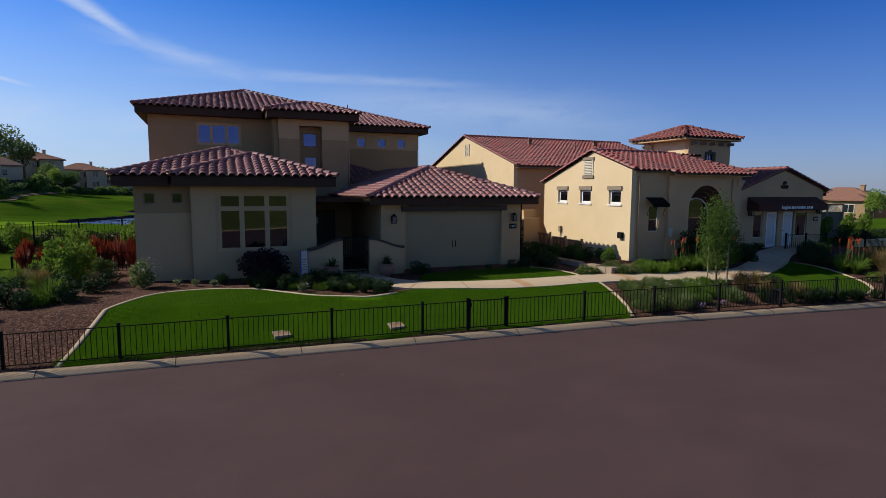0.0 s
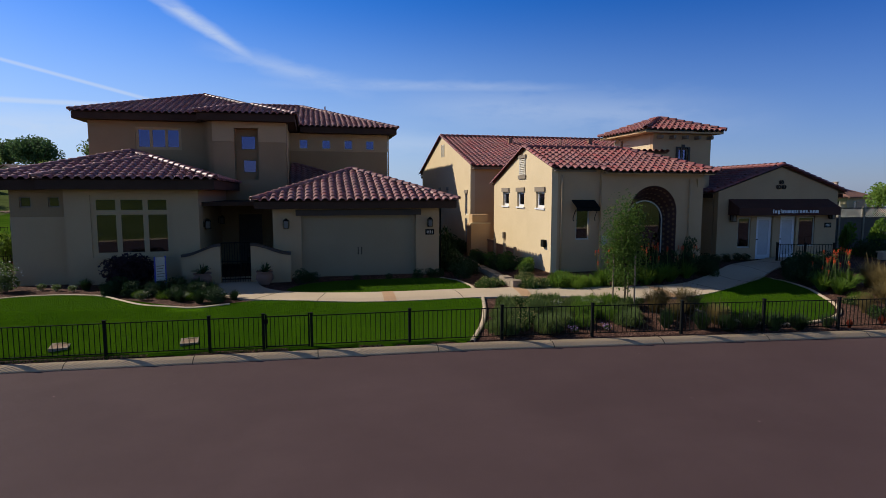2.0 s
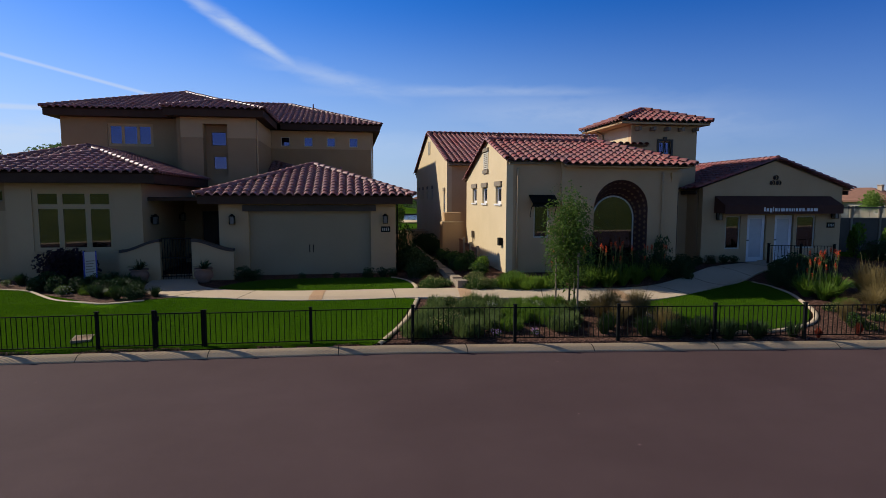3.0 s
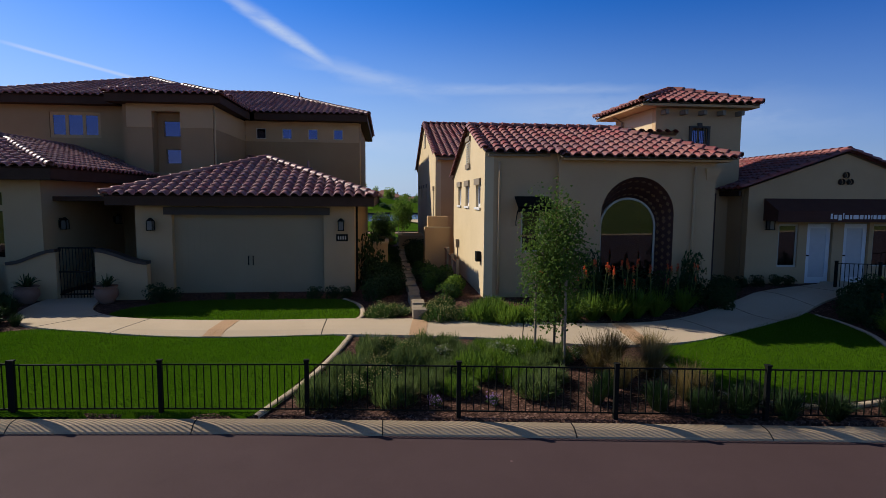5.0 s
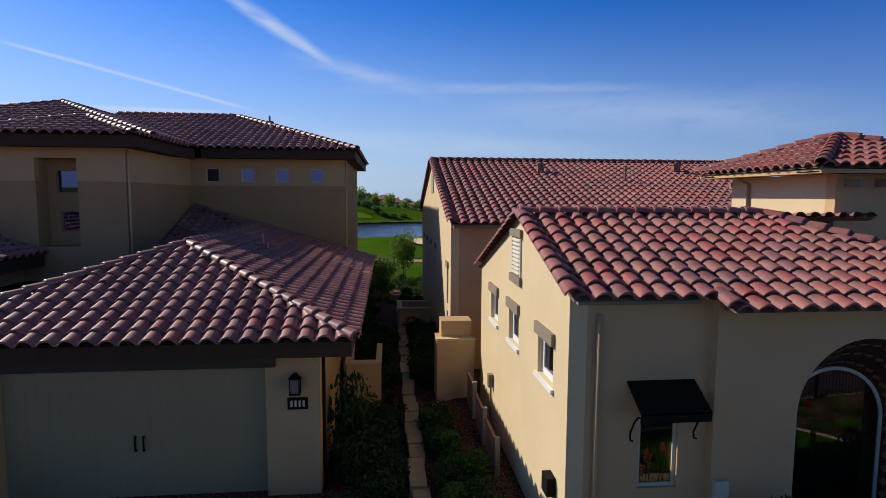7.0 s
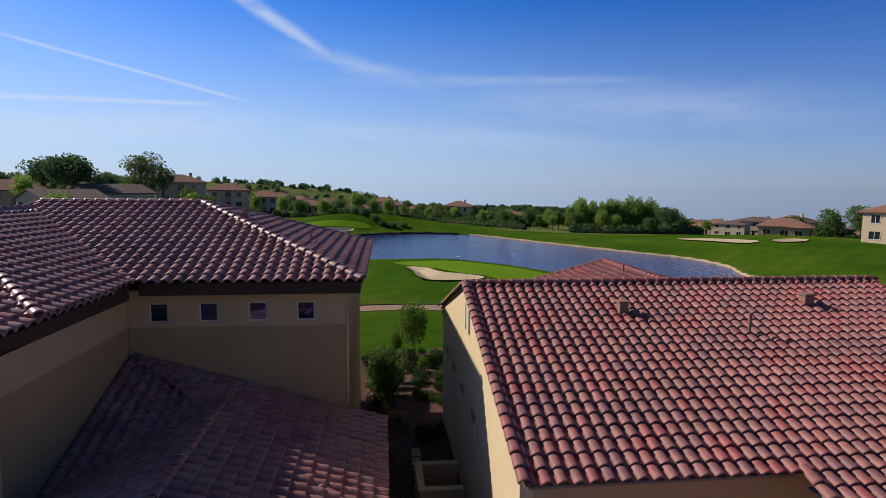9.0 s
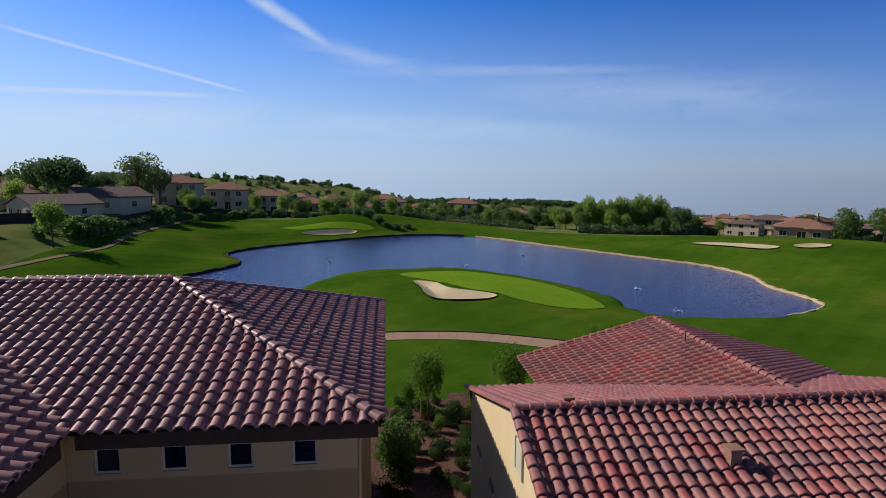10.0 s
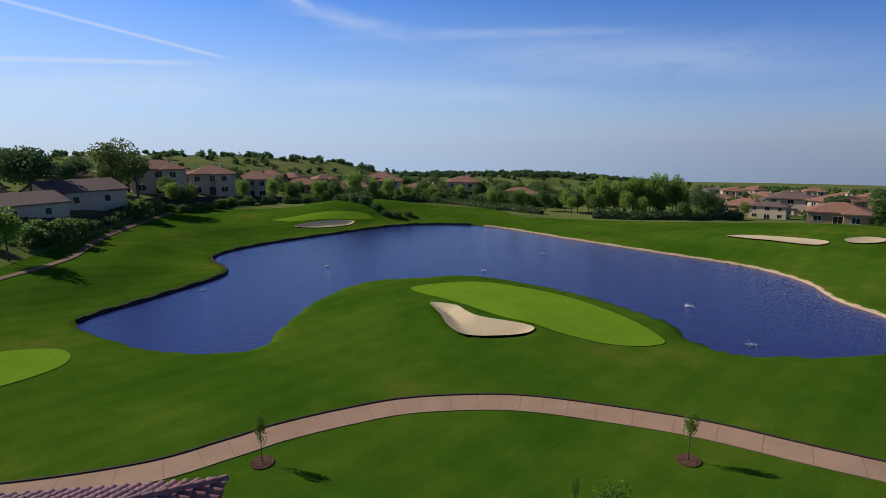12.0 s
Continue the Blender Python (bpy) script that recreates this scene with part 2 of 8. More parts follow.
LEAF = leafy("leaf", (0.028, 0.065, 0.014), (0.075, 0.14, 0.03))
# far leaves are lighter than near ones: haze is put into their colour
FAR_LEAF = leafy("far_leaf", (0.069, 0.125, 0.031), (0.163, 0.250, 0.062), 0.45)
FAR_BRIGHT = leafy("far_bright_leaf", (0.143, 0.242, 0.039), (0.297, 0.407, 0.088), 0.55)
FAR_DARK = leafy("far_dark_leaf", (0.049, 0.105, 0.037), (0.13, 0.205, 0.07), 0.42)
LEAF_YOUNG = leafy("young_leaf", (0.045, 0.095, 0.014), (0.125, 0.20, 0.035), 0.45)
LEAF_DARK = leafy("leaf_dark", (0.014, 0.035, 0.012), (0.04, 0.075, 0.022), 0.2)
LEAF_BRIGHT = leafy("leaf_bright", (0.07, 0.15, 0.015), (0.17, 0.26, 0.035), 0.45)
LEAF_GREY = leafy("leaf_grey", (0.065, 0.11, 0.032), (0.18, 0.235, 0.07), 0.42)
LEAF_WINE = leafy("leaf_wine", (0.018, 0.012, 0.018), (0.04, 0.02, 0.025), 0.15)
LEAF_RED = leafy("leaf_red", (0.12, 0.018, 0.012), (0.29, 0.055, 0.025), 0.3)
LAWN_BLADE = leafy("lawn_blade", (0.042, 0.102, 0.004), (0.066, 0.132, 0.006), 0.35)
STRAW = leafy("straw", (0.13, 0.10, 0.035), (0.27, 0.20, 0.08), 0.35)
BLOOM_ORANGE = leafy("bloom_orange", (0.55, 0.06, 0.025), (0.72, 0.15, 0.045), 0.3)
BLOOM_PURPLE = leafy("bloom_purple", (0.35, 0.2, 0.5), (0.55, 0.38, 0.7), 0.3)
BLOOM_CREAM = leafy("bloom_cream", (0.42, 0.36, 0.13), (0.6, 0.52, 0.25), 0.3)
BLOOM_WHITE = leafy("bloom_white", (0.6, 0.58, 0.5), (0.8, 0.78, 0.7), 0.3)
BARK = grained("bark", (0.06, 0.045, 0.032), (0.13, 0.10, 0.075), 6.0, 0.95, 40, 0.8)
STAKE = grained("stake_wood", (0.20, 0.15, 0.10), (0.32, 0.25, 0.18), 4.0, 0.85, 60, 0.4)
WHITE = grained("white_paint", (0.68, 0.68, 0.68), (0.78, 0.78, 0.77), 1.5, 0.5, 60, 0.05)
CREAM = grained("cream_paint", (0.50, 0.46, 0.37), (0.56, 0.52, 0.42), 1.5, 0.6, 60, 0.08)
DOOR_CREAM = grained("cream_door", (0.30, 0.228, 0.128), (0.345, 0.265, 0.152), 0.8, 0.65, 50, 0.15)
TAUPE = grained("taupe_trim", (0.22, 0.18, 0.135), (0.28, 0.235, 0.18), 1.5, 0.85, 60, 0.3)
DARKWOOD = grained("dark_wood", (0.028, 0.02, 0.016), (0.05, 0.035, 0.028), 3.0, 0.6, 40, 0.3)
BRICK = grained("brick_paver", (0.44, 0.27, 0.155), (0.55, 0.36, 0.215), 6.0, 0.9, 60, 0.5)
STONE = grained("stone", (0.27, 0.215, 0.155), (0.37, 0.30, 0.225), 2.5, 0.92, 40, 0.6, 0, 0.02)
SAND = grained("sand", (0.42, 0.335, 0.215), (0.51, 0.415, 0.28), 0.4, 0.95, 30, 0.3)
TERRACOTTA = grained("terracotta", (0.22, 0.12, 0.085), (0.30, 0.17, 0.12), 4.0, 0.85, 40, 0.2)
CANVAS = grained("canvas", (0.075, 0.034, 0.026), (0.098, 0.046, 0.036), 2.0, 0.9, 120, 0.2)
WINE_TILE = grained("wine_tile", (0.045, 0.016, 0.014), (0.075, 0.026, 0.022), 8.0, 0.5, 40, 0.2)
OCHRE_TILE = grained("ochre_tile", (0.16, 0.09, 0.04), (0.24, 0.14, 0.07), 8.0, 0.5, 40, 0.2)
CARTPATH = grained("cart_path", (0.26, 0.17, 0.115), (0.35, 0.235, 0.165), 0.5, 0.92, 30, 0.25)
EARTH = grained("bare_earth", (0.14, 0.09, 0.055), (0.21, 0.14, 0.09), 0.6, 0.95, 20, 0.5)
TIMBER = grained("timber_edge", (0.03, 0.026, 0.02), (0.06, 0.05, 0.04), 1.5, 0.85, 30, 0.5)
SIGN_BLUE = grained("blue_sign", (0.03, 0.04, 0.30), (0.04, 0.055, 0.38), 5.0, 0.4, 60, 0.02)
SIGN_RED = grained("red_sign", (0.50, 0.02, 0.03), (0.58, 0.03, 0.04), 5.0, 0.4, 60, 0.02)
LAMP_GLASS = grained("frosted_glass", (0.13, 0.125, 0.115), (0.18, 0.175, 0.16), 5.0, 0.3, 60, 0.05)
BLIND = grained("door_blind", (0.46, 0.47, 0.48), (0.54, 0.55, 0.56), 5.0, 0.3, 60, 0.05)
FOAM = grained("foam", (0.75, 0.8, 0.85), (0.85, 0.9, 0.92), 5.0, 0.6, 20, 0.5)


def turf_build(t, b):
    """Mown turf: mowing bands, worn and lush patches, fine blades."""
    c = t.nodes.new("ShaderNodeTexCoord")
    base = ramp(t, noise_at(t, 0.055, 6, 0.65), [(0.28, (0.034, 0.082, 0.0075)), (0.45, (0.049, 0.108, 0.0098)), (0.58, (0.070, 0.128, 0.0125)), (0.72, (0.128, 0.138, 0.027))])
    spot = ramp(t, noise_at(t, 0.35, 7, 0.75), [(0.32, (0.74, 0.80, 0.72)), (0.55, (0.95, 0.95, 0.95)), (0.74, (1.22, 1.08, 1.15))])
    mp = t.nodes.new("ShaderNodeMapping")
    mp.inputs["Rotation"].default_value = (0, 0, 0.9)
    t.links.new(c.outputs["Object"], mp.inputs["Vector"])
    wv = node(t, "ShaderNodeTexWave", Scale=0.10, Distortion=0.7)
    wv.inputs["Detail Scale"].default_value = 0.5
    t.links.new(mp.outputs[0], wv.inputs["Vector"])
    band = ramp(t, wv.outputs[0], [(0.4, (0.84, 0.87, 0.84)), (0.6, (0.96, 0.95, 0.92))])
    fine = noise_at(t, 35.0, 4, 0.7)
    blade = ramp(t, fine, [(0.3, (0.6, 0.62, 0.6)), (0.7, (1.3, 1.28, 1.2))])
    col = mixed(t, mixed(t, mixed(t, base, spot, 0.9, "MULTIPLY"), band, 0.8, "MULTIPLY"), blade, 0.5, "MULTIPLY")
    t.links.new(col, b.inputs["Base Color"])
    b.inputs["Roughness"].default_value = 0.95
    b.inputs["Specular IOR Level"].default_value = 0.0
    bump(t, b, fine, 0.8, 0.04)


TURF = material("turf", turf_build)


def fine_turf(name, dark, light, band_scale):
    """Close-mown grass with faint mowing bands."""
    def build(t, b):
        col = ramp(t, noise_at(t, 0.25, 6, 0.65), [(0.3, dark), (0.7, light)])
        c = t.nodes.new("ShaderNodeTexCoord")
        wv = node(t, "ShaderNodeTexWave", Scale=band_scale, Distortion=0.6)
        t.links.new(c.outputs["Object"], wv.inputs["Vector"])
        fine = noise_at(t, 45.0, 4, 0.7)
        band = ramp(t, wv.outputs[0], [(0.4, (0.93, 0.95, 0.93)), (0.6, (1.05, 1.04, 1.0))])
        blade = ramp(t, fine, [(0.3, (0.55, 0.6, 0.55)), (0.7, (1.35, 1.3, 1.2))])
        t.links.new(mixed(t, mixed(t, col, band, 0.35, "MULTIPLY"), blade, 0.35, "MULTIPLY"), b.inputs["Base Color"])
        b.inputs["Roughness"].default_value = 0.95
        b.inputs["Specular IOR Level"].default_value = 0.0
        bump(t, b, fine, 0.4, 0.02)
    return material(name, build)


GREEN_TURF = fine_turf("green_turf", (0.105, 0.20, 0.014), (0.135, 0.235, 0.018), 0.25)
LAWN_TURF = fine_turf("lawn_turf", (0.030, 0.084, 0.003), (0.058, 0.128, 0.005), 0.5)


def mulch_build(t, b):
    v = node(t, "ShaderNodeTexVoronoi", Scale=27.0)
    c = t.nodes.new("ShaderNodeTexCoord")
    t.links.new(c.outputs["Object"], v.inputs["Vector"])
    chip = ramp(t, v.outputs["Color"], [(0.1, (0.035, 0.019, 0.014)), (0.45, (0.085, 0.045, 0.033)), (0.8, (0.17, 0.095, 0.073)), (1.0, (0.33, 0.22, 0.18))])
    t.links.new(mixed(t, chip, ramp(t, noise_at(t, 0.8, 5), [(0.3, (0.55, 0.5, 0.5)), (0.7, (1.1, 1.05, 1.0))]), 0.9, "MULTIPLY"), b.inputs["Base Color"])
    b.inputs["Roughness"].default_value = 0.95
    b.inputs["Specular IOR Level"].default_value = 0.1
    bump(t, b, v.outputs["Distance"], 0.8, 0.025)


MULCH = material("mulch", mulch_build)


def far_ground_build(t, b):
    """Dry grass and scrub of the far slopes."""
    col = ramp(t, noise_at(t, 0.02, 7, 0.65), [(0.3, (0.055, 0.08, 0.028)), (0.5, (0.12, 0.15, 0.05)), (0.7, (0.18, 0.185, 0.08))])
    t.links.new(mixed(t, col, ramp(t, noise_at(t, 0.3, 5), [(0.3, (0.6, 0.65, 0.6)), (0.7, (1.1, 1.05, 1.0))]), 0.8, "MULTIPLY"), b.inputs["Base Color"])
    b.inputs["Roughness"].default_value = 1.0
    b.inputs["Specular IOR Level"].default_value = 0.0


FAR_GROUND = material("dry_hills", far_ground_build)


def water_build(t, b):
    b.inputs["Base Color"].default_value = (0.023, 0.024, 0.095, 1)
    b.inputs["Roughness"].default_value = 0.07
    b.inputs["IOR"].default_value = 1.33
    c = t.nodes.new("ShaderNodeTexCoord")
    mp = t.nodes.new("ShaderNodeMapping")
    mp.inputs["Scale"].default_value = (1.0, 2.2, 1.0)
    mp.inputs["Rotation"].default_value = (0, 0, 0.3)
    t.links.new(c.outputs["Object"], mp.inputs["Vector"])
    n1 = node(t, "ShaderNodeTexNoise", Scale=1.6, Detail=5.0, Roughness=0.6)
    t.links.new(mp.outputs[0], n1.inputs["Vector"])
    bump(t, b, n1.outputs[0], 0.5, 0.10)


POND_WATER = material("pond_water", water_build)

# ---- building helpers ----
def mesh_of(name, bm, mat, smooth=False):
    me = bpy.data.meshes.new(name)
    bm.normal_update()
    bm.to_mesh(me)
    bm.free()
    for one in (mat if isinstance(mat, (list, tuple)) else [mat]):
        me.materials.append(one)
    if smooth:
        me.polygons.foreach_set("use_smooth", [True] * len(me.polygons))
    return me


def part(name, bm, mat, parent=None, label="", smooth=False):
    """One mesh object; under a thing or a part where a parent is given."""
    ob = new(name, mesh_of(name, bm, mat, smooth) if isinstance(bm, bmesh.types.BMesh) else bm)
    if parent is not None:
        ob.parent = parent
    if label:
        ob["label"] = label
    return ob


def thing(name, label, category, group="", kind="", at=(0, 0, 0)):
    ob = new(name)
    ob.empty_display_size = 0.2
    ob.location = at
    return tagged(ob, label, category, group, kind)


def box(bm, x0, y0, z0, x1, y1, z1, mat=0):
    v = [bm.verts.new(p) for p in ((x0, y0, z0), (x1, y0, z0), (x1, y1, z0), (x0, y1, z0), (x0, y0, z1), (x1, y0, z1), (x1, y1, z1), (x0, y1, z1))]
    for f in ((3, 2, 1, 0), (4, 5, 6, 7), (0, 1, 5, 4), (1, 2, 6, 5), (2, 3, 7, 6), (3, 0, 4, 7)):
        bm.faces.new([v[i] for i in f]).material_index = mat
    return v


def boxes(*rows):
    bm = bmesh.new()
    for r in rows:
        box(bm, *r)
    return bm


def prism(bm, pts, push, mat=0):
    """A flat polygon pushed by a vector into a solid."""
    a = [bm.verts.new(p) for p in pts]
    b = [bm.verts.new(Vector(p) + Vector(push)) for p in pts]
    bm.faces.new(a).material_index = mat
    bm.faces.new(b[::-1]).material_index = mat
    for i in range(len(a)):
        j = (i + 1) % len(a)
        bm.faces.new((a[j], a[i], b[i], b[j])).material_index = mat
    bmesh.ops.recalc_face_normals(bm, faces=bm.faces)


def tube(bm, pts, r, sides=6, r1=None):
    """A round bar along points, tapering from r to r1."""
    rings, n = [], len(pts)
    for i, p in enumerate(pts):
        p = Vector(p)
        d = (Vector(pts[min(i + 1, n - 1)]) - Vector(pts[max(i - 1, 0)])).normalized()
        a = d.orthogonal().normalized() if not rings else (side - d * side.dot(d)).normalized()
        side, b, q = a, d.cross(a), r + ((r1 if r1 is not None else r) - r) * i / max(n - 1, 1)
        rings.append([bm.verts.new(p + q * (math.cos(2 * math.pi * k / sides) * a + math.sin(2 * math.pi * k / sides) * b)) for k in range(sides)])
    for lo, hi in zip(rings, rings[1:]):
        for k in range(sides):
            bm.faces.new((lo[k], lo[(k + 1) % sides], hi[(k + 1) % sides], hi[k]))
    bm.faces.new(rings[0][::-1])
    bm.faces.new(rings[-1])


def smooth_line(pts, steps=8, closed=False):
    """Catmull-Rom through points."""
    p, n, out = [Vector(q) for q in pts], len(pts), []
    for i in range(n if closed else n - 1):
        a, b, c, d = (p[(i + k) % n] if closed else p[min(max(i + k, 0), n - 1)] for k in (-1, 0, 1, 2))
        for s in range(steps):
            t = s / steps
            out.append(0.5 * ((2 * b) + (c - a) * t + (2 * a - 5 * b + 4 * c - d) * t * t + (3 * b - a - 3 * c + d) * t**3))
    if not closed:
        out.append(p[-1])
    return out


# ---- ground ----
WATER_Z = -1.75
POND = smooth_line([(-28.4, 75), (-23.7, 85), (-18.6, 97.7), (-24, 110), (-19.4, 121), (-4.7, 134), (11, 144), (28.5, 139), (42, 117), (52.5, 99.5), (59, 88.5), (60.1, 78.7),
                    (57.2, 70), (57, 63.6), (55, 58), (46.5, 53.9), (40, 54.4), (34.8, 55.9), (33, 60.2), (33.3, 66), (28, 78), (18.5, 88.5), (10, 89.3), (1.9, 87.5),
                    (-3.6, 79), (-6.2, 69), (-6.9, 63.9), (-10.6, 62.9), (-16.4, 64.4), (-21.7, 68)], 6, True)
POND_XY = np.array([[p[0], p[1]] for p in POND])


def sdist(x, y, ring):
    """Distance to a closed ring, negative inside; arrays."""
    a, b = ring, np.roll(ring, -1, 0)
    d = b - a
    long2 = (d * d).sum(1) + 1e-9
    flat_x, flat_y = x.ravel(), y.ravel()
    out = np.empty(flat_x.shape)
    for i in range(0, len(flat_x), 4000):
        px, py = flat_x[i:i + 4000, None], flat_y[i:i + 4000, None]
        t = np.clip(((px - a[:, 0]) * d[:, 0] + (py - a[:, 1]) * d[:, 1]) / long2, 0, 1)
        best = np.hypot(px - a[:, 0] - t * d[:, 0], py - a[:, 1] - t * d[:, 1]).min(1)
        cross = ((a[:, 1] > py) != (b[:, 1] > py)) & (px < d[:, 0] * (py - a[:, 1]) / np.where(d[:, 1] == 0, 1e-9, d[:, 1]) + a[:, 0])
        out[i:i + 4000] = np.where(cross.sum(1) % 2 == 1, -best, best)
    return out.reshape(x.shape)


def step(a, b, v):
    t = np.clip((v - a) / (b - a), 0, 1)
    return t * t * (3 - 2 * t)


def fence_y(x):
    """The line of the street fence, which runs slantwise to the houses."""
    return -8.36 - 0.139 * np.minimum(x, 5.5) - 0.118 * np.maximum(x - 5.5, 0)


def kerb_y(x):
    """The line of the kerb's back, just outside the fence."""
    return fence_y(x) - 0.20


def street_z(x):
    """The height of the ground along the kerb: the street falls away to the west."""
    return -0.50 + 0.0235 * np.clip(x - 5.0, -40.0, 0.0)


ROAD_WIDE = 31.0


MOUNDS = ((18, 66, 13, 0.8), (2, 72, 7, 0.6), (92, 96, 34, 2.6), (0, 162, 24, 4.2), (-36, 88, 10, 0.8), (-27, 62, 9, 0.5), (-8, 128, 9, 1.2), (-5, 52, 12, 0.25), (30, 48, 9, 0.3),
          (-75, 345, 62, 9.5), (-160, 340, 80, 10), (-20, 350, 40, 4.5), (120, 470, 55, 8.5), (190, 470, 60, 5.5), (50, 470, 40, 3), (-320, 300, 130, 20), (-110, 150, 60, 3))


def ring_xy(pts):
    return np.array([[p[0], p[1]] for p in smooth_line(pts, 6, True)])


BUNKERS = [(ring_xy(r), d) for r, d in (
    ([(9.6, 72.6), (12.2, 71.0), (13.0, 68.4), (14.2, 66.0), (18.2, 62.6), (17.8, 60.9), (15.6, 60.4), (12.0, 61.2), (10.6, 64), (10.2, 68)], 0.6),
    ([(-14.0, 138.0), (-8.2, 142.2), (-1.6, 144.5), (-2.6, 141), (-7.8, 137.6), (-12.4, 136.6)], 0.55),
    ([(66.2, 105.0), (69.5, 103.4), (72.9, 98.6), (75.5, 93), (72.9, 91.2), (71.1, 93.3), (69.2, 97.8), (67.2, 101.5)], 0.25),
    ([(79.0, 93.4), (82.9, 93.8), (84.3, 91.4), (81.8, 89.4), (78.6, 89.6), (77.5, 91.2)], 0.2))]


def gz(x, y):
    x, y = np.asarray(x, float), np.asarray(y, float)
    front = 0.05 + 0.37 * step(7.2, 9.6, x) * step(-5.0, -3.2, y)
    low = kerb_y(x) + 0.1
    top = np.maximum(-5.3, low + 2.2)
    fall = np.clip((top - y) / (top - low), 0, 1)
    z = front + (street_z(x) - front) * fall
    z = np.where(y < kerb_y(x) + 0.03, street_z(x) - 0.8, z)
    over = kerb_y(x) - ROAD_WIDE - y
    z = np.where(over > 0.2, street_z(x) + 0.02 + 0.02 * over + 5.0 * step(6, 34, over), z)
    z = np.where(y > 8, front + (-1.35 - front) * step(16, 36, y), z)
    z = z - 0.5 * step(-11, -22, x) * step(30, 0, y) * (1 - fall)
    d = np.hypot(x, y)
    z = z - step(110, 360, d) * (10.0 * step(-30, 150, x)) - 0.06 * np.maximum(d - 380, 0)
    z = z + (2.0 * np.clip((-17 - x) / 23, 0, 1) + 3.3 * step(-39, -57, x)) * (0.5 * step(46, 104, y) + 0.5 * np.clip((y - 46) / 58, 0, 1)) * step(330, 200, y)
    for mx, my, r, h in MOUNDS:
        z = z + h * np.exp(-((x - mx) ** 2 + (y - my) ** 2) / (r * r))
    near = (x > -45) & (x < 77) & (y > 38) & (y < 161)
    if near.any():
        sd = np.full(z.shape, 99.0)
        sd[near] = sdist(x[near], y[near], POND_XY)
        shore = WATER_Z + np.where(sd > 0, 0.24 + 0.05 * np.minimum(sd, 4), np.maximum(sd * 1.6, -1.2) + 0.24)
        w = step(1.5, 15.0, sd)
        z = np.where(sd < 40, shore * (1 - w) + z * w, z)
    for ring_, depth in BUNKERS:
        lo, hi = ring_.min(0) - 2, ring_.max(0) + 2
        near = (x > lo[0]) & (x < hi[0]) & (y > lo[1]) & (y < hi[1])
        if near.any():
            sb = np.full(z.shape, 9.0)
            sb[near] = sdist(x[near], y[near], ring_)
            z = z - depth * step(0.2, -1.8, sb) + 0.18 * np.exp(-((sb - 0.5) / 0.7) ** 2)
    return z


def gz1(x, y):
    return float(gz(np.array([x]), np.array([y]))[0])


def spaced(*runs):
    out = []
    for a, b, s in runs:
        out += list(np.arange(a, b, s))
    return np.array(out)


def grid_mesh(name, xs, ys, height):
    gx, gy = np.meshgrid(xs, ys)
    zz = height(gx, gy)
    nx, ny = len(xs), len(ys)
    i = np.arange(nx * ny).reshape(ny, nx)
    quads = np.stack([i[:-1, :-1], i[:-1, 1:], i[1:, 1:], i[1:, :-1]], -1).reshape(-1, 4)
    me = bpy.data.meshes.new(name)
    me.from_pydata(np.stack([gx, gy, zz], -1).reshape(-1, 3).tolist(), [], quads.tolist())
    me.polygons.foreach_set("use_smooth", [True] * len(me.polygons))
    return me


def patch(name, ring, mat, lift=0.02, rings=10, parent=None, thick=0.0):
    """A sheet over the ground inside a star-shaped ring."""
    c = sum((Vector((p[0], p[1])) for p in ring), Vector((0, 0))) / len(ring)
    n = len(ring)
    pts = [(c.x, c.y)] + [tuple(c + (Vector((p[0], p[1])) - c) * (k / rings)) for k in range(1, rings + 1) for p in ring]
    z = gz([p[0] for p in pts], [p[1] for p in pts]) + lift
    verts = [(px, py, pz) for (px, py), pz in zip(pts, z)]
    faces = [(0, 1 + i, 1 + (i + 1) % n) for i in range(n)]
    for k in range(rings - 1):
        for i in range(n):
            j = (i + 1) % n
            faces.append((1 + k * n + i, 1 + (k + 1) * n + i, 1 + (k + 1) * n + j, 1 + k * n + j))
    me = bpy.data.meshes.new(name)
    me.from_pydata(verts, [], faces)
    me.polygons.foreach_set("use_smooth", [True] * len(me.polygons))
    me.materials.append(mat)
    bm = bmesh.new()
    bm.from_mesh(me)
    bmesh.ops.recalc_face_normals(bm, faces=bm.faces)
    if sum(f.normal.z for f in bm.faces) < 0:
        bmesh.ops.reverse_faces(bm, faces=bm.faces)
    bm.to_mesh(me)
    bm.free()
    ob = new(name, me)
    ob.parent = parent
    return ob


def ribbon(name, line, width, mat, lift=0.03, thick=0.0, across=3):
    """A strip of ground along a line; width a number or one per point."""
    pts, n = [Vector((p[0], p[1])) for p in line], len(line)
    wid = [width] * n if isinstance(width, (int, float)) else list(width)
    verts, faces, m = [], [], across + 1
    for i, p in enumerate(pts):
        d = (pts[min(i + 1, n - 1)] - pts[max(i - 1, 0)]).normalized()
        s = Vector((d.y, -d.x))
        for k in range(m):
            q = p + s * wid[i] * (k / across - 0.5)
            verts.append((q.x, q.y))
    z = gz([v[0] for v in verts], [v[1] for v in verts]) + lift
    bm = bmesh.new()
    vs = [bm.verts.new((v[0], v[1], h)) for v, h in zip(verts, z)]
    for i in range(n - 1):
        for k in range(across):
            a = i * m + k
            bm.faces.new((vs[a], vs[a + 1], vs[a + m + 1], vs[a + m]))
    if thick:
        low = [bm.verts.new(v.co - Vector((0, 0, thick))) for v in vs]
        for i in range(n - 1):
            for a, b in ((i * m, (i + 1) * m), ((i + 1) * m + across, i * m + across)):
                bm.faces.new((vs[a], vs[b], low[b], low[a]))
    return part(name, bm, mat, smooth=not thick)

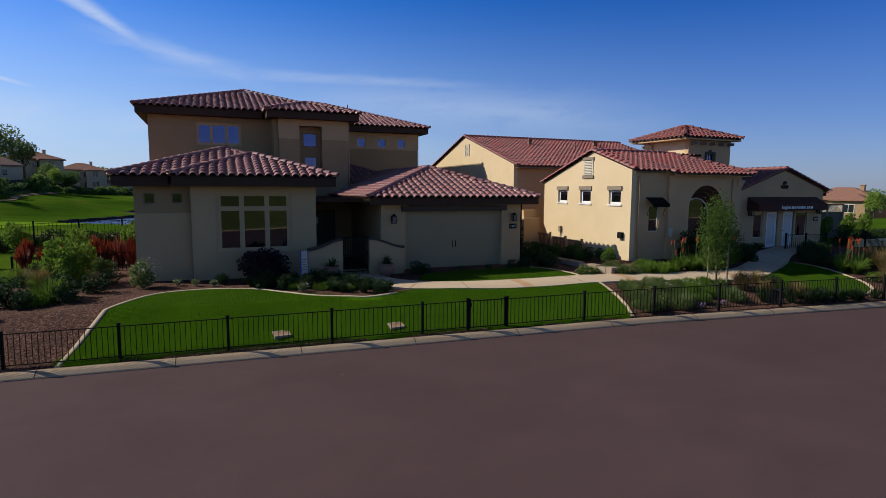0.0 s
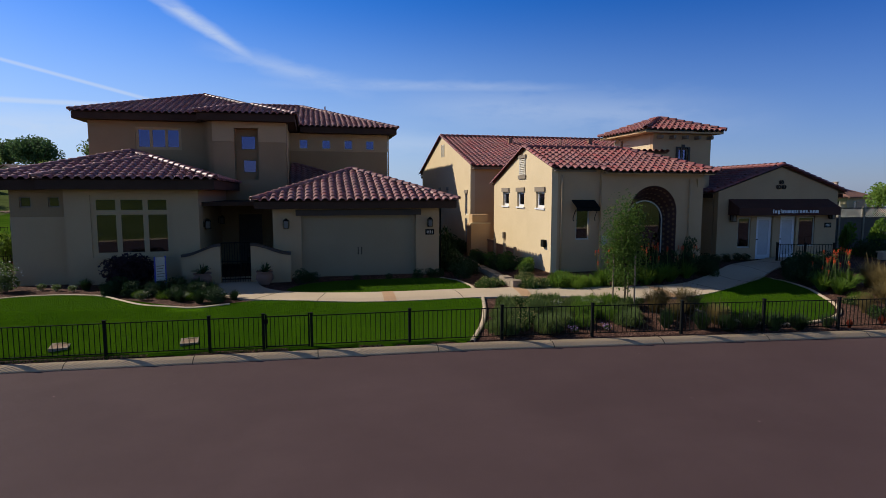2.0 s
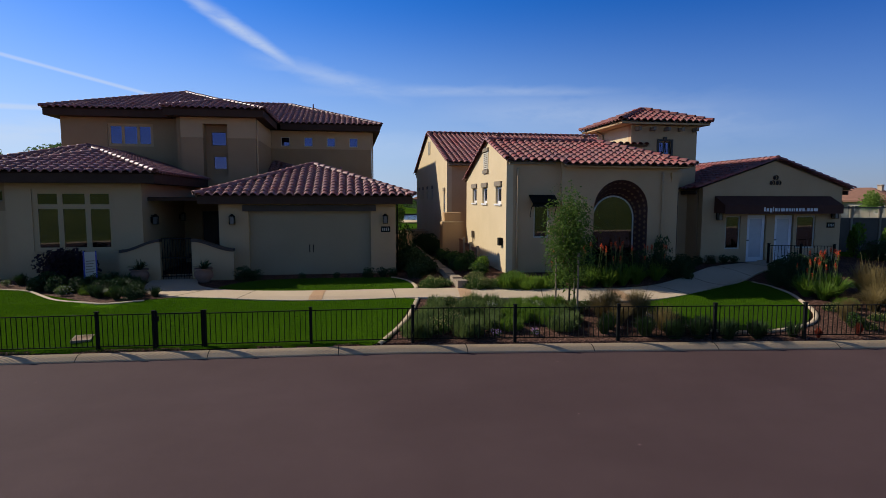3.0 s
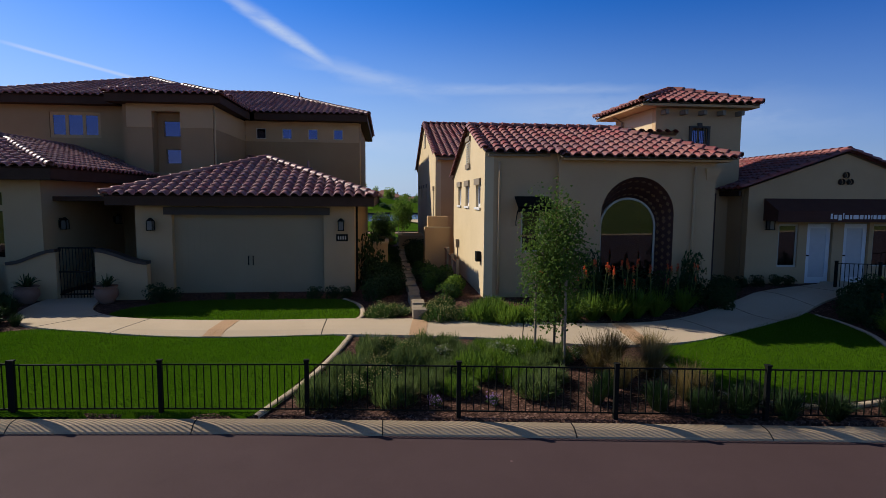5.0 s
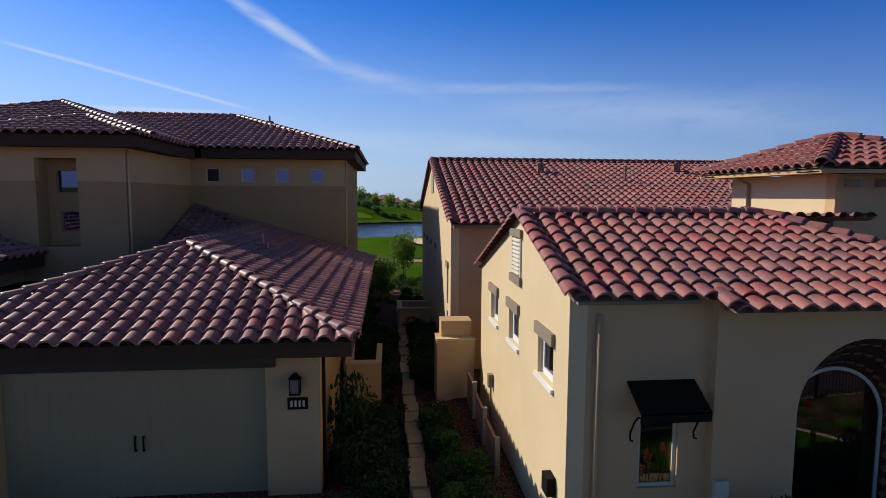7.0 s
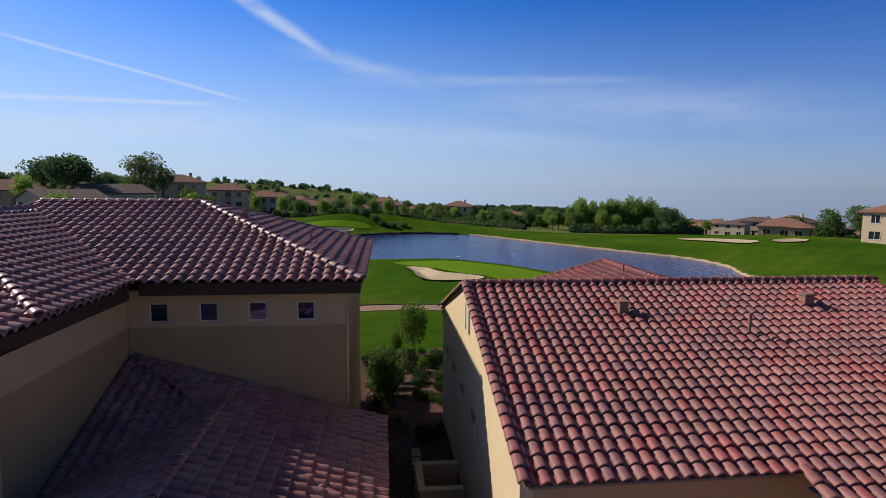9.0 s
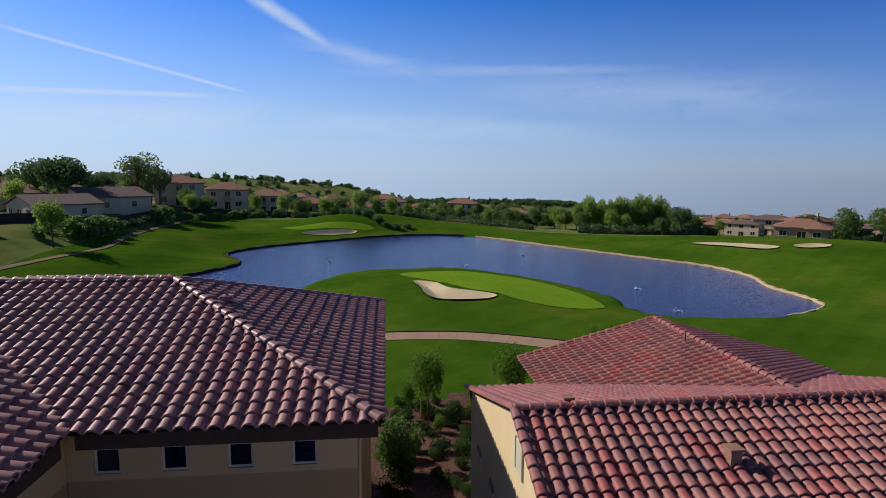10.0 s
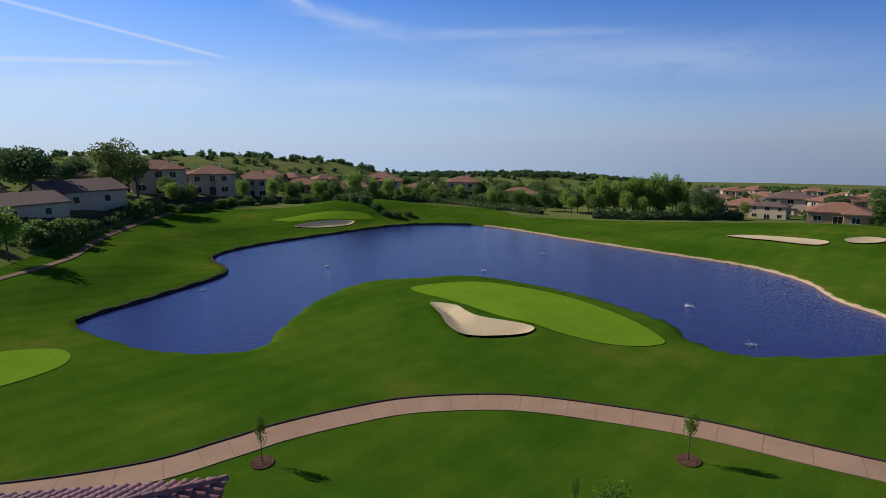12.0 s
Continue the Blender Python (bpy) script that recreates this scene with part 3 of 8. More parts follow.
# ---- ground, road, water ----
gx_ = spaced((-2400, -400, 200), (-400, -120, 14), (-120, -45, 3), (-45, 85, 0.9), (85, 160, 3), (160, 400, 14), (400, 2401, 200))
gy_ = spaced((-400, -80, 40), (-80, -18, 2), (-18, -12, 0.5), (-12, -6.6, 0.11), (-6.6, 12, 0.4), (12, 50, 1.0), (50, 150, 0.9), (150, 460, 6), (460, 3001, 150))
g_me = grid_mesh("ground", gx_, gy_, gz)
for one in (TURF, MULCH, FAR_GROUND):
    g_me.materials.append(one)


def zone(x, y):
    """0 turf, 1 planted earth, 2 dry hills and far gardens."""
    if y < 35.0 - 1.2 * math.sin(x * 0.35) and -15 < x < 27 and y > -25:
        return 1
    if y < -36 or math.hypot(x, y) > 235 or (x < -46 and y > 60) or (y > 168 + 0.2 * x and x < 40) or (y > 178 - 0.62 * x and x >= 40):
        return 2
    return 0


idx = [zone(p.center.x, p.center.y) for p in g_me.polygons]
g_me.polygons.foreach_set("material_index", idx)
tagged(new("ground", g_me), "rolling ground with mown turf and mulched garden beds", "ground", kind="structure")

wb = bmesh.new()
ring = []
for i, p in enumerate(POND):
    d = (POND[(i + 1) % len(POND)] - POND[i - 1]).normalized()
    ring.append((p.x - d.y * 0.45, p.y + d.x * 0.45))
if sdist(np.array([ring[0][0]]), np.array([ring[0][1]]), POND_XY)[0] < 0:
    ring = [(2 * p.x - q[0], 2 * p.y - q[1]) for p, q in zip(POND, ring)]
wb.faces.new([wb.verts.new((x, y, WATER_Z)) for x, y in ring])
bmesh.ops.triangulate(wb, faces=wb.faces)
for f in wb.faces:
    if f.normal.z < 0:
        f.normal_flip()
tagged(part("water", wb, POND_WATER), "calm dark blue golf course pond", "pond", kind="structure")

rx = spaced((-90, -20, 4), (-20, 40, 0.7), (40, 91, 4))
ROAD_Z = -0.125      # below the ground along the kerb


def strip_between(name, mat, rows, smooth=False):
    """A ribbon mesh over rows of (offset from the kerb line, height)."""
    bm = bmesh.new()
    cols = [[bm.verts.new((x, float(kerb_y(x)) + off, float(street_z(x)) + z)) for off, z in rows] for x in rx]
    for a, b in zip(cols, cols[1:]):
        for k in range(len(rows) - 1):
            f = bm.faces.new((a[k], b[k], b[k + 1], a[k + 1]))
    return part(name, bm, mat, smooth=smooth)


road = strip_between("road", ASPHALT, [(-ROAD_WIDE, ROAD_Z), (-20.0, ROAD_Z + 0.06), (-9.0, ROAD_Z + 0.05), (-0.27, ROAD_Z), (-0.26, ROAD_Z - 0.1)])
tagged(road, "wide weathered brown-grey asphalt road", "road", kind="structure")
KERB_ROWS = [(-0.30, ROAD_Z - 0.08), (-0.30, ROAD_Z + 0.006), (-0.285, ROAD_Z + 0.03), (-0.23, -0.055), (-0.18, -0.022), (-0.11, -0.002), (0.02, 0.004), (0.03, -0.15)]
kerb = strip_between("kerb", KERB, KERB_ROWS)
far_kerb = strip_between("kerb", KERB, [(-ROAD_WIDE - o, z) for o, z in KERB_ROWS[::-1]])
tagged(far_kerb, "pale rolled concrete kerb across the street", "kerb", kind="structure")
tagged(kerb, "pale rolled concrete kerb and gutter", "kerb", kind="structure")
# expansion joints across the kerb
for n in range(-9, 14):
    x = n * 3.1 + 0.6
    y = float(kerb_y(x))
    h = float(street_z(x))
    jb = bmesh.new()
    prism(jb, [(x, y + o, h + z + (0.004 if 0 < k < len(KERB_ROWS) - 1 else 0)) for k, (o, z) in enumerate(KERB_ROWS)], (0.022, 0, 0))
    part("joint", jb, TIMBER, kerb)

# lawns and edging
def front_edge(*xs):
    """Points where the lawn meets the back of the kerb."""
    return [(x, float(kerb_y(x)) + 0.03) for x in xs]


LAWN_A = smooth_line(front_edge(-11.25) + [(-10.98, -6.25), (-10.66, -5.3), (-10.25, -4.1), (-9.65, -3.0), (-8.95, -2.5), (-7.8, -2.4), (-6.9, -2.7), (-6.4, -2.95), (-5.6, -3.9), (-4.6, -4.95), (-3.2, -5.5), (-1.9, -5.35),
                      (-1.3, -4.9), (-0.6, -5.05), (0.7, -5.42), (2.0, -5.63), (3.3, -5.78), (5.9, -5.78), (5.62, -6.9), (5.2, -8.0)] + front_edge(4.55, 1.5, -3, -7), 6, True)
LAWN_B = smooth_line([(-0.35, -3.25), (0.9, -3.85), (2.6, -4.2), (4.2, -4.28), (5.8, -4.28), (6.15, -3.8), (6.0, -2.4), (5.5, -1.55), (3.4, -1.35), (1.4, -1.45), (0.2, -2.0)], 6, True)
LAWN_C = smooth_line([(12.85, -7.0), (13.7, -6.68), (15.4, -6.02), (17.0, -5.22), (18.3, -4.6), (18.45, -6.2), (18.1, -7.2), (17.4, -8.5), (16.3, -9.35), (14.6, -9.6), (13.3, -9.1), (12.65, -8.1)], 6, True)
for ring_, name, label in ((LAWN_A, "lawn", "curved front lawn of short green grass"), (LAWN_B, "lawn", "small shaded lawn before the garage"), (LAWN_C, "lawn", "small curved lawn beside the walkway")):
    tagged(patch(name, ring_, LAWN_TURF, 0.035, 12), label, "lawn", kind="structure")


def edging(line, label):
    """A low concrete mowing strip of round-topped lengths."""
    e = thing("lawn_edging", label, "edging", kind="structure")
    pts = smooth_line(line, 14)
    bm = bmesh.new()
    z = gz([p[0] for p in pts], [p[1] for p in pts])
    prof = [(-0.06, -0.06), (-0.06, 0.04), (-0.03, 0.055), (0.03, 0.055), (0.06, 0.04), (0.06, -0.06)]
    rings_ = []
    for i, p in enumerate(pts):
        d = (pts[min(i + 1, len(pts) - 1)] - pts[max(i - 1, 0)]).normalized()
        rings_.append([bm.verts.new((p.x + d.y * u, p.y - d.x * u, z[i] + h)) for u, h in prof])
    for a, b in zip(rings_, rings_[1:]):
        for k in range(5):
            bm.faces.new((a[k], b[k], b[k + 1], a[k + 1]))
    part("strip", bm, CONCRETE, e)


edging([(-11.4, -6.95), (-11.1, -6.25), (-10.78, -5.3), (-10.37, -4.1), (-9.75, -2.93), (-9.0, -2.4), (-7.8, -2.3), (-6.85, -2.6), (-6.3, -2.86), (-5.5, -3.8), (-4.5, -4.85), (-3.2, -5.4), (-2.0, -5.25)], "pale concrete mowing strip round the front lawn")
edging([(6.05, -5.75), (5.74, -6.9), (5.32, -8.0), (4.68, -9.15)], "pale concrete strip between lawn and shrub bed")
edging([(6.1, -4.4), (6.25, -3.7), (6.1, -2.4), (5.6, -1.4)], "pale concrete strip round the garage lawn")
edging([(12.7, -7.15), (12.55, -8.1), (13.2, -9.2), (14.6, -9.72), (16.4, -9.42), (17.5, -8.6), (18.22, -7.25), (18.57, -6.2), (18.45, -4.75)], "pale concrete strip round the small lawn")

# walkway of concrete bays with brick bands
WALK = smooth_line([(-2.35, 0.6), (-2.3, -1.5), (-1.7, -3.25), (-0.4, -4.3), (1.7, -4.85), (3.9, -5.02), (6.2, -5.02), (9.3, -5.4), (11.6, -5.95), (13.6, -5.92), (15.4, -5.25), (17.2, -4.4), (18.9, -3.4), (21.4, -2.3), (22.2, -1.3)], 12)
WIDE = [1.42 + 0.3 * math.exp(-((p.x + 1.6) / 1.2) ** 2) for p in WALK]
walkway = ribbon("walkway", WALK, WIDE, CONCRETE, 0.055, 0.12, 4)
tagged(walkway, "pale curving concrete walkway with brick bands", "walkway", kind="structure")


def walk_place(i, along, u):
    """A point of the walkway's surface: metres on from step i, u across from -1 to 1."""
    while i < len(WALK) - 2 and along > (WALK[i + 1] - WALK[i]).length:
        along -= (WALK[i + 1] - WALK[i]).length
        i += 1
    f = along / (WALK[i + 1] - WALK[i]).length
    k = min(3, int((u + 1) * 2))
    g = (u + 1) * 2 - k

    def corner(row, col):
        d = (WALK[row + 1] - WALK[row - 1]).normalized()
        q = WALK[row] + Vector((d.y, -d.x)) * WIDE[row] * (col / 4 - 0.5)
        return Vector((q.x, q.y, gz1(q.x, q.y) + 0.055))

    return corner(i, k).lerp(corner(i, k + 1), g).lerp(corner(i + 1, k).lerp(corner(i + 1, k + 1), g), f)


def walk_joint(i, wide):
    """A dark narrow joint across the walk, standing 3 mm proud."""
    bm = bmesh.new()
    rows = [[walk_place(i, o, -1 + k / 2) for k in range(5)] for o in (0.0, wide)]
    up, down = Vector((0, 0, 0.003)), Vector((0, 0, -0.05))
    hi = [[bm.verts.new(p + up) for p in r] for r in rows]
    lo = [[bm.verts.new(p + down) for p in r] for r in rows]
    for k in range(4):
        bm.faces.new((hi[0][k], hi[0][k + 1], hi[1][k + 1], hi[1][k]))
        for r in (0, 1):
            bm.faces.new((lo[r][k], lo[r][k + 1], hi[r][k + 1], hi[r][k]))
    bmesh.ops.recalc_face_normals(bm, faces=bm.faces)
    part("joint", bm, TIMBER, walkway)


def brick_band(i, wide):
    """Two courses of pavers laid across the walk."""
    n = 14
    for r in range(2):
        for k in range(n):
            u = 2 * (k + 0.5) / n - 1
            p, q = walk_place(i, wide * (r + 0.5) / 2, u), walk_place(i, wide * (r + 0.5) / 2 + 0.05, u)
            w = walk_place(i, wide * (r + 0.5) / 2, u + 1 / n) - p
            BRICK_AT.append((p, w.normalized(), (q - p).normalized(), w.length * 2, wide / 2))


BRICK_AT = []
def walk_at(x):
    """The step of the walkway nearest to x, east of its bend."""
    return min(range(24, len(WALK) - 1), key=lambda i: abs(WALK[i].x - x))


for x in (-0.9, 0.7, 5.35, 10.1, 14.7, 16.6, 18.4, 20.2):
    walk_joint(walk_at(x), 0.02)
for x in (2.8, 7.4, 12.5):
    brick_band(walk_at(x), 0.40)

# two square meter covers set in the turf
for x, y in ((-6.0, -7.05), (-2.75, -7.45)):
    c = thing("utility_cover", "square concrete utility box set in bare earth in the lawn", "utility cover", "utility covers in the lawn", at=(x, y, gz1(x, y)))
    c.rotation_euler = (radians(8), 0, 0.1)
    c.scale = (0.66, 0.66, 0.8)
    part("frame", boxes((-0.34, -0.30, -0.05, 0.34, -0.22, 0.09), (-0.34, 0.22, -0.05, 0.34, 0.30, 0.09), (-0.34, -0.22, -0.05, -0.26, 0.22, 0.09), (0.26, -0.22, -0.05, 0.34, 0.22, 0.09)), STONE, c)
    part("lid", boxes((-0.255, -0.215, -0.04, -0.004, -0.004, 0.082), (0.004, -0.215, -0.04, 0.255, -0.004, 0.082), (-0.255, 0.004, -0.04, 0.255, 0.215, 0.082)), CARTPATH, c)

# ---- roofs: slopes now, their single tiles at the end of the file ----
ROOF_JOBS = []      # (thing, material, eave start, eave end, outline)
CAP_JOBS = []       # (thing, material, low end, high end)


def slopes(roof, mat, faces, caps=()):
    """Roof decking under the tiles; every face starts with its eave."""
    bm = bmesh.new()
    if mat is TILE_DARK:              # the tiles stand proud: seat the slopes lower, most at the ridge
        zs = [p[2] for f in faces for p in f]
        z0, z1 = min(zs), max(zs)
        seat = lambda p: (p[0], p[1], p[2] - 0.05 - 0.12 * (p[2] - z0) / (z1 - z0))
        faces, caps = [[seat(p) for p in f] for f in faces], [(seat(a), seat(b)) for a, b in caps]
    for f in faces:
        bm.faces.new([bm.verts.new(Vector(p) - Vector((0, 0, 0.015))) for p in f])
        ROOF_JOBS.append((roof, mat, f))
    part("decking", bm, FASCIA if mat is TILE_DARK else TAUPE, roof)
    for a, b in caps:
        CAP_JOBS.append((roof, mat, a, b))


def hip_faces(x0, y0, x1, y1, z, a, b):
    """Four slopes from level eaves to the ridge a-b."""
    c = [(x0, y0, z), (x1, y0, z), (x1, y1, z), (x0, y1, z)]
    if abs(a[0] - b[0]) < 1e-6:      # ridge along y, a in front
        return [[c[0], c[1], a], [c[1], c[2], b, a], [c[2], c[3], b], [c[3], c[0], a, b]]
    return [[c[0], c[1], b, a], [c[1], c[2], b], [c[2], c[3], a, b], [c[3], c[0], a]]


def hip_caps(x0, y0, x1, y1, z, a, b):
    c = [(x0, y0, z), (x1, y0, z), (x1, y1, z), (x0, y1, z)]
    if abs(a[0] - b[0]) < 1e-6:
        return [(c[0], a), (c[1], a), (c[2], b), (c[3], b), (a, b)]
    return [(c[0], a), (c[1], b), (c[2], b), (c[3], a), (a, b)]


def eaves(roof, x0, y0, x1, y1, z, drop=0.36, sides="fbrl", mat=None, inset=0.06, soffit=0.75):
    """Boxed eaves: fascia boards on the named sides and a soffit behind them."""
    mat = mat or FASCIA
    zt, zb, t = z - 0.03, z - drop, 0.05
    i = inset
    for side in sides:
        if side == "f":
            r = [(x0 + i, y0 + i, zb, x1 - i, y0 + i + t, zt), (x0 + i, y0 + i + t, zb + 0.01, x1 - i, y0 + soffit + 0.1, zb + 0.04)]
        elif side == "b":
            r = [(x0 + i, y1 - i - t, zb, x1 - i, y1 - i, zt), (x0 + i, y1 - soffit - 0.1, zb + 0.01, x1 - i, y1 - i - t, zb + 0.04)]
        elif side == "l":
            r = [(x0 + i, y0 + i + t, zb, x0 + i + t, y1 - i - t, zt), (x0 + i + t, y0 + soffit, zb + 0.012, x0 + soffit + 0.1, y1 - soffit, zb + 0.042)]
        else:
            r = [(x1 - i - t, y0 + i + t, zb, x1 - i, y1 - i - t, zt), (x1 - soffit - 0.1, y0 + soffit, zb + 0.012, x1 - i - t, y1 - soffit, zb + 0.042)]
        part("fascia", boxes(*r), mat, roof)


def wall_bm(axis, at, thick, u0, u1, z0, z1, holes=(), split=()):
    """A wall on the plane x or y = at, growing by thick, with square openings (u0, u1, z0, z1)."""
    bm = bmesh.new()
    us = sorted({u0, u1, *(h[0] for h in holes), *(h[1] for h in holes)})
    zs = sorted({z0, z1, *(h[2] for h in holes), *(h[3] for h in holes), *split})
    for a, b in zip(us, us[1:]):
        run = None
        for c, d in zip(zs, zs[1:]):
            mid = ((a + b) / 2, (c + d) / 2)
            if any(h[0] < mid[0] < h[1] and h[2] < mid[1] < h[3] for h in holes):
                continue
            lo, hi = min(at, at + thick), max(at, at + thick)
            if axis == "y":
                box(bm, a, lo, c, b, hi, d)
            else:
                box(bm, lo, a, c, hi, b, d)
    bmesh.ops.remove_doubles(bm, verts=bm.verts, dist=1e-5)
    seen, dead = {}, []
    for f in bm.faces:
        key = tuple(round(v, 4) for v in f.calc_center_median())
        if key in seen:
            dead += [f, seen[key]]
        seen[key] = f
    bmesh.ops.delete(bm, geom=list(set(dead)), context="FACES")
    return bm


def window(parent, axis, at, facing, u0, u1, z0, z1, frame_mat, bars=(), cross=(), depth=0.10, rim=0.06, name="window", label="", sill=False, glass=GLASS):
    """Frame, mullions and panes set into an opening; facing is +1 or -1 along the axis."""
    w = new(name)
    w.parent = parent
    if label:
        w["label"] = label
    inn, out = at - facing * depth, at - facing * (depth - 0.05)
    lo, hi = min(inn, out), max(inn, out)

    def slab(a, b, c, d, p=lo, q=hi):
        return (a, p, c, b, q, d) if axis == "y" else (p, a, c, q, b, d)

    part("frame", boxes(slab(u0, u1, z0, z0 + rim), slab(u0, u1, z1 - rim, z1), slab(u0, u0 + rim, z0 + rim, z1 - rim), slab(u1 - rim, u1, z0 + rim, z1 - rim)), frame_mat, w)
    cuts_u = [u0 + rim] + [b + s for b in bars for s in (-rim / 2, rim / 2)] + [u1 - rim]
    cuts_z = [z0 + rim] + [c + s for c in cross for s in (-rim / 2, rim / 2)] + [z1 - rim]
    for b in bars:
        part("mullion", boxes(slab(b - rim / 2, b + rim / 2, z0 + rim, z1 - rim)), frame_mat, w)
    for c in cross:
        for k in range(0, len(cuts_u), 2):
            part("transom", boxes(slab(cuts_u[k], cuts_u[k + 1], c - rim / 2, c + rim / 2)), frame_mat, w)
    mid = (lo + hi) / 2
    for k in range(0, len(cuts_u), 2):
        for m in range(0, len(cuts_z), 2):
            p = part("pane", boxes(slab(cuts_u[k], cuts_u[k + 1], cuts_z[m], cuts_z[m + 1], mid - 0.006, mid + 0.006)), glass, w)
            p.visible_shadow = False
    if sill:
        o = at + facing * 0.05
        part("sill", boxes(slab(u0 - 0.06, u1 + 0.06, z0 - 0.07, z0 - 0.003, min(at - facing * 0.05, o), max(at - facing * 0.05, o))), frame_mat, w)
    return w


def lantern(parent, x, y, z, facing=(0, -1)):
    """A black coach lamp on a wall bracket."""
    l = new("wall_lantern")
    l.parent = parent
    l["label"] = "black iron coach lantern with frosted panes"
    fx, fy = facing
    cx, cy = x + fx * 0.17, y + fy * 0.17
    part("bracket", boxes((min(x, x + fx * 0.03) - abs(fy) * 0.05, min(y, y + fy * 0.03) - abs(fx) * 0.05, z - 0.12, max(x, x + fx * 0.03) + abs(fy) * 0.05, max(y, y + fy * 0.03) + abs(fx) * 0.05, z + 0.12),
                          (min(x, cx) - 0.012 * abs(fy), min(y, cy) - 0.012 * abs(fx), z + 0.16, max(x, cx) + 0.012 * abs(fy), max(y, cy) + 0.012 * abs(fx), z + 0.185)), BLACK_IRON, l)
    cap = bmesh.new()
    bmesh.ops.create_cone(cap, cap_ends=True, segments=8, radius1=0.13, radius2=0.03, depth=0.10, matrix=Matrix.Translation((cx, cy, z + 0.17)))
    part("cap", cap, BLACK_IRON, l)
    part("cage", boxes(*[(cx + a * 0.085 - 0.01, cy + b * 0.085 - 0.01, z - 0.16, cx + a * 0.085 + 0.01, cy + b * 0.085 + 0.01, z + 0.12) for a in (-1, 1) for b in (-1, 1)],
                       (cx - 0.1, cy - 0.1, z - 0.18, cx + 0.1, cy + 0.1, z - 0.16)), BLACK_IRON, l)
    part("glass", boxes((cx - 0.07, cy - 0.07, z - 0.155, cx + 0.07, cy + 0.07, z + 0.115)), LAMP_GLASS, l)


def plaque(parent, x, y, z):
    """A dark number plate: its figures are plain bars."""
    q = new("address_plaque")
    q.parent = parent
    q["label"] = "small dark plaque with four pale bars"
    part("plate", boxes((x - 0.19, y - 0.025, z - 0.115, x + 0.19, y, z + 0.115)), BLACK_IRON, q)
    for k in range(4):
        part("bar", boxes((x - 0.135 + k * 0.075, y - 0.032, z - 0.06, x - 0.095 + k * 0.075, y - 0.026, z + 0.06)), CREAM, q)


def downspout(parent, pts, mat=None, r=0.035):
    bm = bmesh.new()
    tube(bm, pts, r, 8)
    part("downspout", bm, mat or STUCCO, parent, smooth=True)


# ---- the two-storey house with the garage ----
h1 = thing("house", "two-storey tan stucco house with dark brown tiled hip roofs", "house")
r1 = new("roof")
r1.parent = h1
r1["label"] = "dark brown barrel tile hip roofs with boxed brown eaves"
GA, GB = (2.43, 3.28, 4.75), (2.43, 11.2, 4.75)
gar = hip_faces(-1.7, -0.6, 6.55, 11.2, 3.25, GA, GB)
slopes(r1, TILE_DARK, [gar[0], gar[1], gar[3]], [((-1.7, -0.6, 3.25), GA), ((6.55, -0.6, 3.25), GA), (GA, GB)])
eaves(r1, -1.7, -0.6, 6.55, 7.3, 3.25, sides="fl", soffit=0.6)
eaves(r1, -1.7, -0.6, 6.55, 13.0, 3.25, sides="r", soffit=0.6)
slopes(r1, TILE_DARK, [[(6.55, 7.25, 3.22), (6.55, 13.02, 3.22), (-0.5, 13.02, 5.45)], [(-0.68, 7.25, 3.22), (6.55, 7.25, 3.22), (-0.5, 13.02, 5.45), (-0.68, 13.02, 5.45)]], [((6.55, 7.25, 3.22), (-0.5, 13.02, 5.45))])
LA, LB = (-7.0, 3.5, 5.42), (-7.0, 8.7, 5.42)
lw = hip_faces(-11.0, -0.3, -3.05, 8.75, 4.05, LA, LB)
slopes(r1, TILE_DARK, [lw[0], lw[1], lw[3]], [((-11.0, -0.3, 4.05), LA), (LA, LB)])
LC, LD = (-6.0, 2.35, 5.14), (-6.0, 3.2, 5.14)
lv = hip_faces(-9.05, -0.75, -3.0, 6.0, 4.06, LC, LD)
slopes(r1, TILE_DARK, [lv[0], lv[1], lv[3]], [((-9.05, -0.75, 4.06), LC), ((-3.0, -0.75, 4.06), LC)])
eaves(r1, -11.0, -0.3, -3.05, 8.7, 4.05, 0.42, "l", soffit=0.6)
eaves(r1, -11.0, -0.3, -9.05, 8.7, 4.05, 0.42, "f", soffit=0.5)
eaves(r1, -9.05, -0.75, -3.0, 7.3, 4.06, 0.42, "fr", soffit=0.6)
UA, UB = (-5.58, 13.4, 9.5), (-5.58, 18.1, 9.52)
up = hip_faces(-11.0, 8.1, -0.15, 23.5, 7.62, UA, UB)
slopes(r1, TILE_DARK, [up[0], up[1], up[3]], [((-11.0, 8.1, 7.62), UA), ((-0.15, 8.1, 7.62), UA), (UA, UB)])
BA, BB = (-2.57, 9.15, 8.42), (-2.57, 11.2, 8.42)
bay = hip_faces(-4.98, 6.7, -0.15, 11.2, 7.55, BA, BB)
slopes(r1, TILE_DARK, [bay[0], bay[1], bay[3]], [((-4.98, 6.7, 7.55), BA), ((-0.15, 6.7, 7.55), BA)])
RA, RB = (-5.6, 18.1, 9.72), (-0.1, 18.1, 9.72)
rr = hip_faces(-11.0, 12.2, 5.95, 23.5, 7.62, RA, RB)
slopes(r1, TILE_DARK, [rr[0], rr[1], rr[2], rr[3]], [((5.95, 12.2, 7.62), RB), ((5.95, 23.5, 7.62), RB), (RA, RB), ((-11.0, 23.5, 7.62), RA)])
eaves(r1, -11.0, 8.1, -4.98, 23.5, 7.62, 0.40, "fl")
eaves(r1, -4.98, 6.7, -0.15, 12.2, 7.55, 0.40, "fr")
